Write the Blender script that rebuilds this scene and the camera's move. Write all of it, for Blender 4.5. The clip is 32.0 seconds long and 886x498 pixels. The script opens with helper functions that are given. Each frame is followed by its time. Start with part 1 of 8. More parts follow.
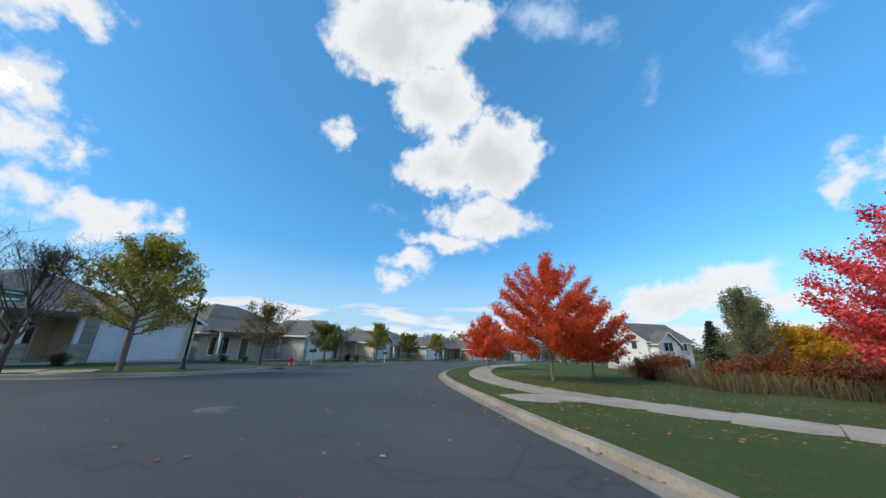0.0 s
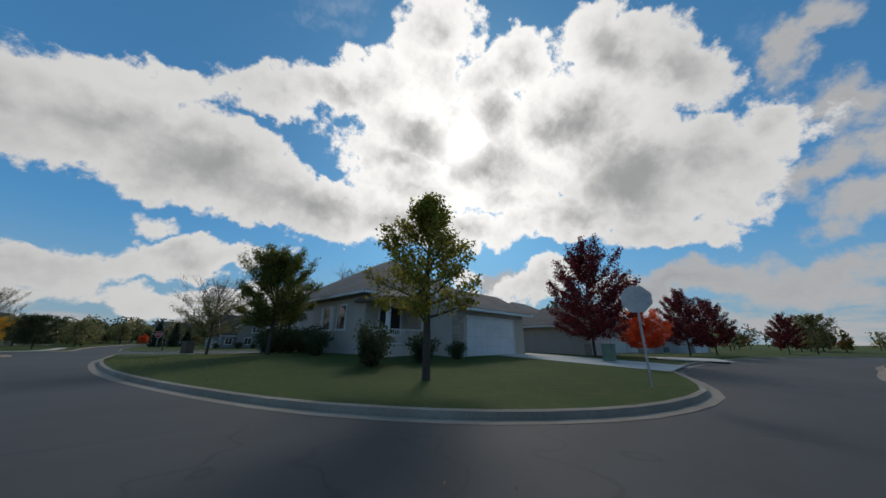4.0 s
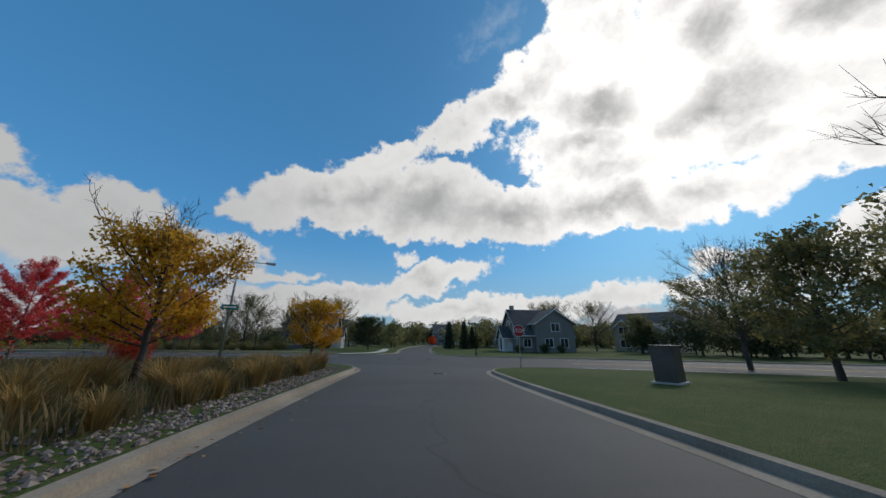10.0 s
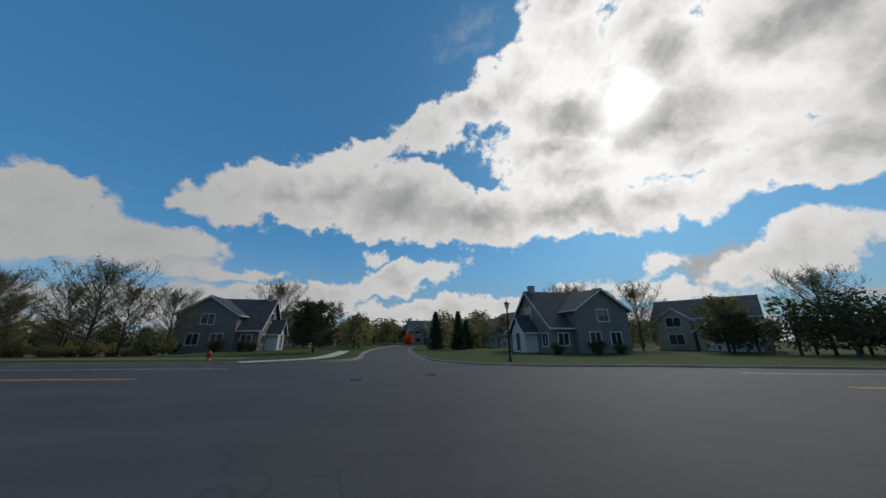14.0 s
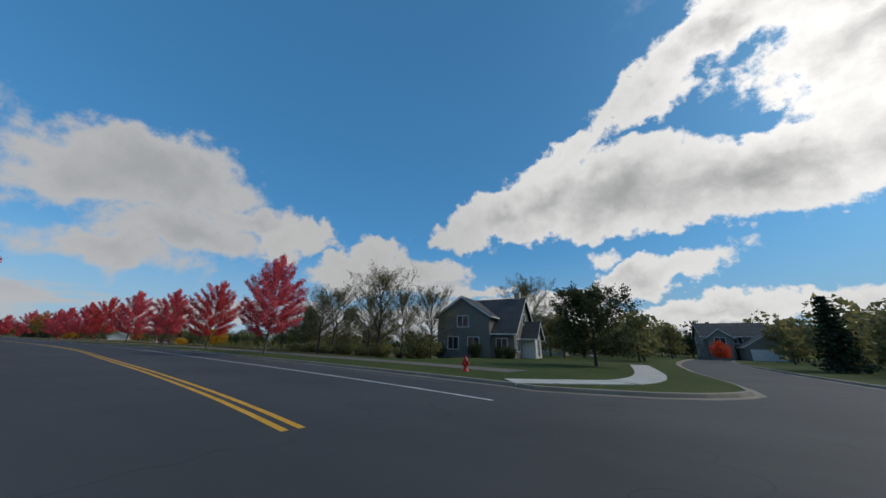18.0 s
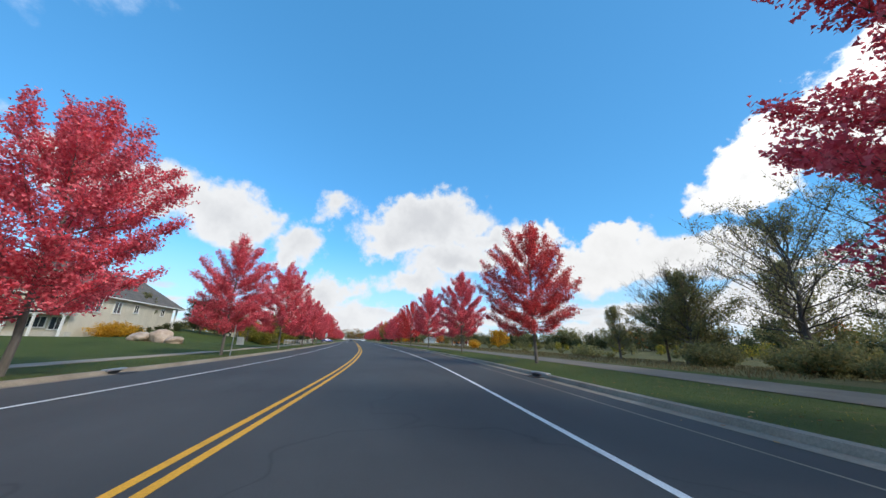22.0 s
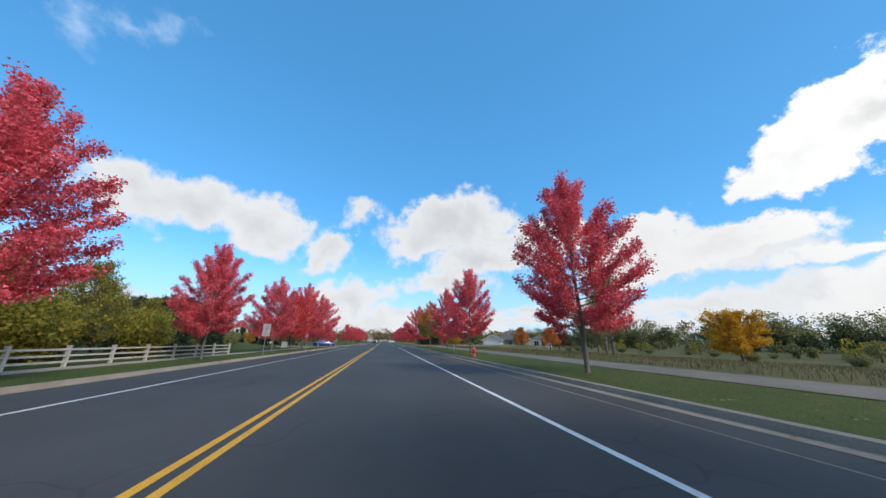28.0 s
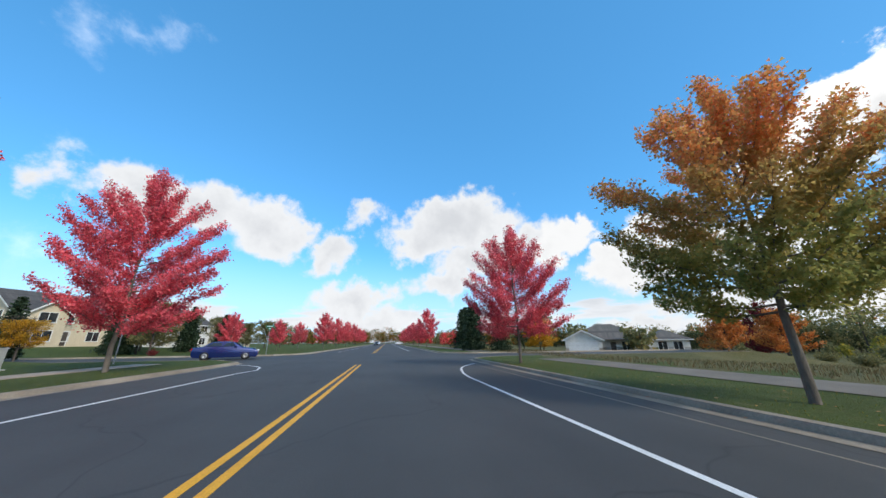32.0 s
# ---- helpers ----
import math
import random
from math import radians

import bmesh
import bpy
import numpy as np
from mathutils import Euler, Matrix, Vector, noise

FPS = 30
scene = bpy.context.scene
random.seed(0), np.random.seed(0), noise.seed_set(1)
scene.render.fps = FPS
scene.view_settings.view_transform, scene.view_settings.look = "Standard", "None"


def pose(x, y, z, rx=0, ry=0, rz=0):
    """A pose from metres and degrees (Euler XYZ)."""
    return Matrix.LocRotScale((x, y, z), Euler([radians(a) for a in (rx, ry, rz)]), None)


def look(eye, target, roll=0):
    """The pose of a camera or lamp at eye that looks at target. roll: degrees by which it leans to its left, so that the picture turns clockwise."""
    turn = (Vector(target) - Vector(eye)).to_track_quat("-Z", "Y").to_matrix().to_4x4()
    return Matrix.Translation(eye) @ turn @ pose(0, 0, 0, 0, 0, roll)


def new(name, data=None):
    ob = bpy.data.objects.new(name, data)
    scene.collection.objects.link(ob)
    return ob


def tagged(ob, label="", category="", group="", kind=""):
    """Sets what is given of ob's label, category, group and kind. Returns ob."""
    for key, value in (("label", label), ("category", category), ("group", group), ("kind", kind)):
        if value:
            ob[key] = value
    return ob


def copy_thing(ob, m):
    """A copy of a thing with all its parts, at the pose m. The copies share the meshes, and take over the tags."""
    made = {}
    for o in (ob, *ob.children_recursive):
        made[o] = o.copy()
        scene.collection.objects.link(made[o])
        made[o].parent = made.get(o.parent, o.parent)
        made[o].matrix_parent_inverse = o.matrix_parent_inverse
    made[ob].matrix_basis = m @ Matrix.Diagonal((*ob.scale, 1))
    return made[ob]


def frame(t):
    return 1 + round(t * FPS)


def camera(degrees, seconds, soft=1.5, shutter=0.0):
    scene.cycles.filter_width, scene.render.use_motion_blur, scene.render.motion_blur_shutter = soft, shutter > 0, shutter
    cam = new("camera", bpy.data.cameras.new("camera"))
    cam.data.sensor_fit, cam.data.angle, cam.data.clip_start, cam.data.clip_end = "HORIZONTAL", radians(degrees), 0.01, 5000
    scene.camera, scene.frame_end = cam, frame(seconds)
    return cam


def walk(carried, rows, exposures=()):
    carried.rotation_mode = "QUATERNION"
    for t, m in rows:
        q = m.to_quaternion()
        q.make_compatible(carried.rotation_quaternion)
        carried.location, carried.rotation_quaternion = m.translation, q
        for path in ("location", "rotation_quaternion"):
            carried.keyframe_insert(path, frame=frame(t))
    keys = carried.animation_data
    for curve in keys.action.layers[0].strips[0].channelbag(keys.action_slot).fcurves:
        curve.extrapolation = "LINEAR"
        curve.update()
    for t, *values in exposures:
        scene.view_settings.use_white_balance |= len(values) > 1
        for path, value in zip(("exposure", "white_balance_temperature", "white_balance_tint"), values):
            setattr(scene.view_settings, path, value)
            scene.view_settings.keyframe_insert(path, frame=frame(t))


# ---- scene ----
cam = camera(112.4, 32.0)
PATH = [  # seconds, x, y, z, yaw, pitch, lean
    (0.0, 3.71, 56.82, 2.25, -256.51, 17.69, -1.44),
    (0.5, 3.09, 57.64, 2.22, -251.05, 17.65, -1.11),
    (1.0, 2.38, 58.22, 2.20, -243.01, 17.55, -1.13),
    (1.5, 1.52, 58.56, 2.19, -231.82, 17.31, -0.78),
    (2.0, 0.46, 58.62, 2.19, -216.30, 17.44, -0.61),
    (2.5, -0.88, 58.36, 2.20, -198.11, 17.67, -0.87),
    (3.0, -2.36, 57.63, 2.22, -178.62, 17.83, -0.74),
    (3.5, -3.49, 56.39, 2.27, -157.75, 17.80, -0.56),
    (4.0, -3.96, 54.91, 2.28, -136.20, 17.18, -0.58),
    (4.5, -3.93, 53.37, 2.28, -116.18, 16.83, -0.40),
    (5.0, -3.73, 51.70, 2.28, -102.90, 17.03, -0.22),
    (5.5, -3.40, 49.71, 2.28, -94.97, 17.06, -0.18),
    (6.0, -2.95, 47.34, 2.28, -91.00, 16.92, -0.25),
    (6.5, -2.43, 44.66, 2.28, -89.61, 16.53, -0.49),
    (7.0, -1.88, 41.85, 2.28, -89.42, 16.67, -0.46),
    (7.5, -1.38, 39.02, 2.28, -90.34, 16.73, -0.26),
    (8.0, -0.95, 36.07, 2.28, -91.76, 16.75, -0.17),
    (8.5, -0.54, 32.85, 2.28, -93.06, 16.91, -0.36),
    (9.0, -0.18, 29.34, 2.23, -94.47, 17.02, -0.51),
    (9.5, 0.10, 25.63, 2.16, -96.03, 16.97, -0.45),
    (10.0, 0.29, 21.92, 2.08, -97.47, 17.01, -0.50),
    (10.5, 0.39, 18.44, 2.02, -98.58, 17.52, -0.47),
    (11.0, 0.44, 15.26, 1.95, -99.52, 17.46, -0.44),
    (11.5, 0.43, 12.28, 1.89, -100.31, 17.45, -0.33),
    (12.0, 0.40, 9.52, 1.84, -100.90, 17.40, -0.38),
    (12.5, 0.34, 7.00, 1.79, -101.69, 17.38, -0.09),
    (13.0, 0.26, 4.74, 1.70, -102.27, 17.38, 0.16),
    (13.5, 0.18, 2.80, 1.62, -102.58, 16.98, 0.25),
    (14.0, 0.08, 1.24, 1.55, -103.38, 17.12, 0.05),
    (14.5, 0.00, 0.00, 1.50, -103.71, 17.15, -0.12),
    (15.0, -0.03, -1.08, 1.45, -102.98, 17.07, -0.36),
    (15.5, 0.03, -2.19, 1.41, -100.47, 16.84, -0.83),
    (16.0, 0.27, -3.51, 1.35, -95.36, 16.64, -0.81),
    (16.5, 0.81, -5.14, 1.29, -87.36, 17.46, -0.84),
    (17.0, 1.71, -7.06, 1.28, -79.09, 18.02, -1.03),
    (17.5, 3.10, -9.18, 1.28, -69.85, 17.88, -1.23),
    (18.0, 5.02, -11.34, 1.28, -60.55, 18.12, -1.65),
    (18.5, 7.41, -13.44, 1.28, -52.74, 17.74, -1.44),
    (19.0, 10.21, -15.35, 1.28, -45.39, 17.05, -0.56),
    (19.5, 13.39, -16.94, 1.28, -37.43, 16.98, 0.03),
    (20.0, 16.85, -18.12, 1.28, -29.67, 17.16, -0.10),
    (20.5, 20.48, -18.98, 1.28, -23.94, 17.43, -0.32),
    (21.0, 24.36, -19.59, 1.28, -19.42, 17.52, -0.51),
    (21.5, 28.50, -20.04, 1.28, -16.58, 17.22, -0.56),
    (22.0, 32.79, -20.48, 1.28, -16.23, 17.14, -0.68),
    (22.5, 37.30, -20.94, 1.28, -16.26, 17.21, -0.51),
    (23.0, 42.01, -21.43, 1.28, -16.25, 17.23, -0.50),
    (23.5, 46.77, -21.91, 1.28, -16.23, 17.20, -0.63),
    (24.0, 51.60, -22.36, 1.28, -15.73, 17.31, -0.53),
    (24.5, 56.61, -22.76, 1.28, -14.86, 17.33, -0.50),
    (25.0, 61.79, -23.10, 1.28, -14.08, 17.46, -0.58),
    (25.5, 67.06, -23.35, 1.28, -13.00, 17.61, -0.28),
    (26.0, 72.36, -23.53, 1.28, -12.31, 17.43, -0.10),
    (26.5, 77.63, -23.67, 1.28, -11.90, 17.33, 0.02),
    (27.0, 82.89, -23.79, 1.28, -11.65, 17.24, 0.14),
    (27.5, 88.17, -23.89, 1.28, -11.45, 17.11, 0.36),
    (28.0, 93.57, -23.96, 1.28, -11.19, 17.16, 0.21),
    (28.5, 99.15, -24.01, 1.28, -10.89, 17.40, -0.24),
    (29.0, 104.92, -24.04, 1.28, -10.63, 17.73, -0.65),
    (29.5, 110.81, -24.04, 1.28, -10.34, 17.82, -1.22),
    (30.0, 116.68, -24.05, 1.28, -10.62, 17.72, -0.88),
    (30.5, 122.45, -24.06, 1.28, -10.50, 17.56, -0.43),
    (31.0, 128.19, -24.05, 1.28, -10.26, 17.49, 0.06),
    (31.5, 134.09, -24.04, 1.28, -10.32, 17.53, 0.35),
    (32.0, 140.24, -24.04, 1.28, -10.42, 17.36, 0.50),
]
walk(cam, [(t, pose(x, y, z, 90 + tilt, 0, turn - 90) @ pose(0, 0, 0, 0, 0, -lean)) for t, x, y, z, turn, tilt, lean in PATH],
     exposures=[(0.0, 0.6), (1.5, 0.45), (2.5, 0.2), (3.2, -0.35), (4.0, -0.5), (6.5, -0.05), (8.0, -0.2), (9.0, -0.25), (13.0, -0.6), (16.5, -0.55), (18.5, -0.25),
                (20.5, 0.35), (22.0, 0.58), (24.0, 0.48), (25.5, 0.58), (28.0, 0.52), (32.0, 0.62)])

# ---- world: sky, cloud banks, sun ----
SUN_AZ, SUN_EL = -140.0, 36.8

world = bpy.data.worlds.new("sky")
scene.world = world
world.use_nodes = True
world.cycles.sampling_method, world.cycles.sample_map_resolution = "MANUAL", 512
wt = world.node_tree
wt.nodes.clear()


def wmath(op, a, b=None, clamp=False):
    n = wt.nodes.new("ShaderNodeMath")
    n.operation, n.use_clamp = op, clamp
    for i, v in enumerate((a, b)):
        if v is None:
            continue
        if isinstance(v, (int, float)):
            n.inputs[i].default_value = v
        else:
            wt.links.new(v, n.inputs[i])
    return n.outputs[0]


def wvec(op, a, b=None, scale=None):
    n = wt.nodes.new("ShaderNodeVectorMath")
    n.operation = op
    for i, v in enumerate((a, b)):
        if v is None:
            continue
        if isinstance(v, tuple):
            n.inputs[i].default_value = v
        else:
            wt.links.new(v, n.inputs[i])
    if scale is not None:
        n.inputs["Scale"].default_value = scale
    return n.outputs["Value"] if op in ("LENGTH", "DOT_PRODUCT") else n.outputs[0]


def wnoise(vector, scale, detail, rough=0.55):
    n = wt.nodes.new("ShaderNodeTexNoise")
    n.inputs["Scale"].default_value, n.inputs["Detail"].default_value, n.inputs["Roughness"].default_value = scale, detail, rough
    wt.links.new(vector, n.inputs["Vector"])
    return n


def wramp(value, lo, hi, a=0.0, b=1.0):
    n = wt.nodes.new("ShaderNodeMapRange")
    n.interpolation_type = "SMOOTHSTEP"
    wt.links.new(value, n.inputs["Value"])
    for key, v in (("From Min", lo), ("From Max", hi), ("To Min", a), ("To Max", b)):
        n.inputs[key].default_value = v
    return n.outputs[0]


def wmix(fac, a, b):
    n = wt.nodes.new("ShaderNodeMix")
    n.data_type = "RGBA"
    wt.links.new(fac, n.inputs["Factor"])
    for key, v in (("A", a), ("B", b)):
        sock = [s for s in n.inputs if s.name == key and s.type == "RGBA"][0]
        if isinstance(v, tuple):
            sock.default_value = v
        else:
            wt.links.new(v, sock)
    return [s for s in n.outputs if s.type == "RGBA"][0]


def heading(az, el):
    a, e = radians(az), radians(el)
    return Vector((math.cos(e) * math.cos(a), math.cos(e) * math.sin(a), math.sin(e)))


coord = wt.nodes.new("ShaderNodeTexCoord").outputs["Generated"]
swirl = wnoise(coord, 5.0, 3.0, 0.6)
fluff = wnoise(coord, 17.0, 4.0, 0.6)
warp = wvec("ADD", wvec("SCALE", wvec("SUBTRACT", swirl.outputs["Color"], (0.5, 0.5, 0.5)), scale=0.16),
            wvec("SCALE", wvec("SUBTRACT", fluff.outputs["Color"], (0.5, 0.5, 0.5)), scale=0.085))
bent = wvec("ADD", coord, warp)


def bank(puffs):
    """The distance to a bank of cloud puffs, in degrees, less than nought inside: azimuth, elevation, half width, half height and slant of each."""
    field = None
    for az, el, wide, tall, slant in puffs:
        n = wt.nodes.new("ShaderNodeMapping")
        n.vector_type = "TEXTURE"
        c = heading(az, el)
        turn = Matrix.Rotation(radians(az), 3, "Z") @ Matrix.Rotation(radians(-el), 3, "Y") @ Matrix.Rotation(radians(slant), 3, "X")
        n.inputs["Location"].default_value = c
        n.inputs["Rotation"].default_value = turn.to_euler()
        n.inputs["Scale"].default_value = (0.5, radians(wide), radians(tall))
        at = bent
        if field is not None:  # each puff waits for the one before it, which keeps the node stack small
            hold = wt.nodes.new("ShaderNodeVectorMath")
            hold.operation = "SCALE"
            hold.inputs[0].default_value = (1e-9, 0.0, 0.0)
            wt.links.new(field, hold.inputs["Scale"])
            at = wvec("ADD", bent, hold.outputs[0])
        wt.links.new(at, n.inputs["Vector"])
        r = wmath("MULTIPLY", wmath("SUBTRACT", wvec("LENGTH", n.outputs[0]), 1.0), tall ** 0.7 * wide ** 0.3)
        if field is None:
            field = r
        else:
            m = wt.nodes.new("ShaderNodeMath")
            m.operation = "SMOOTH_MIN"
            wt.links.new(field, m.inputs[0])
            wt.links.new(r, m.inputs[1])
            m.inputs[2].default_value = 0.8
            field = m.outputs[0]
    return field


south_bank = bank([(-66, 21.9, 6.3, 3.7, -11), (-73, 24.7, 9.3, 4.6, -3), (-82, 26.3, 11.5, 6.0, -10), (-95, 25.4, 14.4, 7.2, -3),
                (-111, 23.2, 15.4, 5.5, 4), (-127, 22.4, 15.2, 4.7, 6), (-142, 21.4, 9.6, 3.6, 10), (-152, 21.7, 5.6, 3.1, 2), (-160, 23.0, 5.4, 3.8, -5),
                (-100, 37.8, 6.3, 2.9, -9), (-111, 42.1, 6.7, 4.0, 0), (-121, 46.4, 6.5, 3.6, 9), (-132, 48.1, 6.5, 4.1, 33), (-135, 37.1, 14.9, 7.0, 19),
                (-127, 32.8, 13.3, 4.2, 12), (-148, 39.1, 9.2, 6.4, 61), (-85, 32.7, 7.3, 2.1, -15), (-131, 28.5, 12, 3.5, 8), (-149, 27, 9, 3.2, 12)])
west_bank = bank([(-145, 33.0, 14.9, 6.9, 5), (-156, 47.9, 6.0, 5.0, 23), (-174, 43.6, 10.1, 5.1, 46), (178, 38.8, 8.2, 3.9, 63),
                (-165, 36.4, 11.8, 7.5, 25), (-172, 26.4, 13.5, 7.9, 15), (178, 24.8, 8.3, 5.7, 24), (170, 26.5, 3.9, 3.3, 73), (177, 19.6, 4.6, 2.9, 24),
                (-173, 17.8, 6.2, 2.5, 13), (-135, 53.9, 7.0, 4.9, -2), (-118, 44.6, 8.1, 4.1, -16), (-101, 39.3, 6.9, 2.8, -11), (-161, 21.5, 11.8, 4.0, 9),
                (179, 15.3, 2.1, 1.3, 15), (-146, 46.6, 5.6, 4.1, 11)])
left_bank = bank([(-44, 12.6, 7.0, 2.7, -7), (-48, 16.3, 5.9, 3.6, -7), (-56, 14.0, 9.0, 2.2, 3), (-35, 19.0, 4.0, 2.4, 20),
                (-32, 16.8, 4.9, 3.5, -22), (-73, 4.7, 13.4, 2.1, -5), (-95, 10.9, 12.0, 2.8, -11), (-79, 7.7, 11.7, 2.2, -6), (-104, 5.3, 19.1, 2.1, -2),
                (-124, 6.1, 7.5, 2.1, -13), (-90, 15.1, 2.3, 1.1, -3), (-154, 10.9, 6.9, 2.8, -7), (-141, 11.3, 2.2, 1.1, -30), (-137, 7.2, 9.6, 1.6, 1),
                (-68, 10.2, 6.7, 1.1, -7)])
far_west_bank = bank([(168, 20.0, 2.3, 1.0, -58), (167, 15.4, 2.7, 1.3, -7), (164, 21.4, 1.0, 0.7, 4), (-151, 10.9, 7.6, 2.3, 2),
                (-178, 8.7, 8.1, 1.8, 4), (171, 8.5, 5.5, 1.3, 3), (175, 2.6, 4.1, 1.4, 17), (168, 19.8, 3.2, 1.4, -26), (162, 20.8, 1.8, 0.8, -8),
                (167, 14.3, 4.2, 1.6, -12), (156, 14.3, 3.3, 2.1, -3), (-174, 8.7, 11.8, 2.4, -2), (174, 7.3, 5.6, 1.7, -5), (-165, 8.3, 2.7, 2.4, 2)])
east_bank = bank([(-13, 22.1, 11.2, 5.2, -7), (-6, 18.8, 7.3, 3.9, -2), (-26, 19.3, 9.0, 2.7, -6), (-18, 14.4, 9.6, 3.5, 2),
                (-12, 10.2, 7.5, 2.6, 0), (5, 22.6, 2.8, 2.2, -9), (39, 19.7, 3.7, 3.3, -19), (32, 19.5, 6.8, 3.9, -1), (22, 18.9, 7.5, 4.4, 3),
                (10, 15.4, 3.5, 2.9, -5), (6, 7.8, 7.3, 2.6, -2), (4, 3.7, 9.8, 2.2, 0), (-49, 14.9, 6.0, 3.7, 5), (-58, 12.9, 8.3, 2.9, 19),
                (-44, 11.1, 4.9, 2.2, -17), (-52, 5.5, 7.7, 1.9, 1), (-62, 4.9, 7.6, 1.9, -9), (-44, 2.6, 6.8, 1.4, 2)])
north_bank = bank([(117, 52.7, 9.6, 5.9, -2), (109, 55.6, 9.3, 3.7, -6), (106, 43.6, 7.3, 5.7, 4), (92, 33.4, 8.1, 6.9, 13),
                (104, 32.7, 7.3, 5.1, -2), (95, 23.4, 9.7, 3.2, 2), (103, 18.9, 6.5, 1.7, -1), (111, 14.8, 4.1, 1.7, -3), (113, 11.3, 3.0, 1.1, -3),
                (127, 36.1, 2.3, 1.4, -41), (165, 26.5, 3.3, 1.6, 89), (165, 34.6, 3.6, 1.3, -55), (163, 20.4, 1.8, 1.2, -48), (159, 20.9, 1.5, 1.1, -26),
                (161, 15.7, 1.7, 1.7, -32), (154, 14.3, 2.6, 2.1, -27), (150, 15.1, 1.2, 0.9, -20), (63, 8.6, 8.4, 2.4, -11), (55, 6.4, 2.9, 1.4, 3),
                (46, 18.7, 1.4, 1.0, -88)])
wisp_bank = bank([(-109, 54.5, 6.0, 2.4, -19), (-103, 50.8, 3.2, 0.9, -49), (169, 37.9, 2.6, 2.1, 89), (-110, 51.8, 6.5, 1.4, -26),
                (75, 52.2, 7.6, 2.4, 31), (48, 36.7, 3.2, 2.0, 84), (43, 39.3, 3.9, 1.7, -35), (46, 19.4, 2.3, 1.4, 85), (45, 10.1, 2.5, 1.8, 76),
                (114, 23.4, 2.9, 1.1, 9), (62, 39.3, 1.4, 0.8, 37)])

fine = wnoise(coord, 13.0, 9.0, 0.66).outputs["Fac"]
rough_edge = wmath("MULTIPLY", wmath("SUBTRACT", fine, 0.5), 6.5)
dark_field = wmath("MINIMUM", wmath("MINIMUM", south_bank, west_bank), left_bank)
white_field = wmath("MINIMUM", wmath("MINIMUM", east_bank, north_bank), far_west_bank)
dark_depth = wmath("SUBTRACT", rough_edge, wmath("SUBTRACT", dark_field, 0.45))
white_depth = wmath("SUBTRACT", rough_edge, wmath("SUBTRACT", white_field, 0.8))
wisp_depth = wmath("SUBTRACT", wmath("MULTIPLY", rough_edge, 1.6), wisp_bank)
dark_mask = wramp(dark_depth, -0.35, 1.0)
white_mask = wramp(white_depth, -0.6, 1.9)
wisp_mask = wramp(wisp_depth, -0.8, 5.0, 0.0, 0.34)

# low far cloud sheets just over the horizon
split = wt.nodes.new("ShaderNodeSeparateXYZ")
wt.links.new(coord, split.inputs[0])
up = split.outputs[2]
flat = wt.nodes.new("ShaderNodeCombineXYZ")
lift = wmath("MULTIPLY", up, 6.0)
wt.links.new(split.outputs[0], flat.inputs[0])
wt.links.new(split.outputs[1], flat.inputs[1])
wt.links.new(lift, flat.inputs[2])
sheet_noise = wnoise(flat.outputs[0], 4.2, 5.0, 0.55).outputs["Fac"]
sheet_band = wramp(up, 0.06, 0.24, 0.1, -0.6)
sheet_mask = wramp(wmath("ADD", sheet_noise, sheet_band), 0.5, 0.64)

sun_way = heading(SUN_AZ, SUN_EL)
toward = wvec("DOT_PRODUCT", coord, tuple(sun_way))
near_sun = wramp(toward, 0.82, 1.0)
glare = wmath("POWER", wmath("MAXIMUM", toward, 0.0), 420.0)

sky = wt.nodes.new("ShaderNodeTexSky")
sky.sky_type, sky.sun_disc = "NISHITA", False
sky.sun_elevation, sky.sun_rotation = radians(SUN_EL), radians(90.0 - SUN_AZ)
sky.air_density, sky.dust_density, sky.ozone_density = 1.0, 0.6, 3.0
SKY = 0.105
blue = wvec("ADD", wvec("MULTIPLY", sky.outputs[0], (0.4 * SKY, 0.73 * SKY, 0.85 * SKY)), (0.018, 0.093, 0.195))
haze = wramp(wmath("ABSOLUTE", up), 0.0, 0.3, 0.75, 0.0)
blue = wmix(haze, blue, (0.34, 0.45, 0.58, 1))
open_east = wramp(wvec("DOT_PRODUCT", coord, (1.0, 0.0, 0.0)), -0.1, 0.85, 1.0, 1.27)
lit = wt.nodes.new("ShaderNodeVectorMath")
lit.operation = "SCALE"
wt.links.new(blue, lit.inputs[0])
wt.links.new(open_east, lit.inputs["Scale"])
blue = lit.outputs[0]

# lit clouds: pale bodies with greyer bases; clouds before the sun: bright thin rims and grey cores
billow = wnoise(bent, 5.0, 5.0, 0.5).outputs["Fac"]
white_tone = wmix(wramp(wmath("ADD", white_depth, wmath("MULTIPLY", wmath("SUBTRACT", billow, 0.5), 5.0)), 0.6, 7.0), (0.585, 0.598, 0.615, 1), (0.45, 0.465, 0.49, 1))
core = wramp(wmath("ADD", dark_depth, wmath("MULTIPLY", wmath("SUBTRACT", billow, 0.5), 9.0)), 0.3, 9.5)
rim = wmix(near_sun, wmix(wramp(toward, 0.2, 0.75), (0.62, 0.625, 0.63, 1), (0.95, 0.945, 0.935, 1)), (1.5, 1.47, 1.43, 1))
dull = wmix(near_sun, (0.47, 0.475, 0.48, 1), (0.45, 0.455, 0.455, 1))
dark_tone = wmix(core, rim, dull)
sheet_tone = wmix(wramp(sheet_noise, 0.5, 0.8), (0.57, 0.59, 0.62, 1), (0.45, 0.475, 0.51, 1))

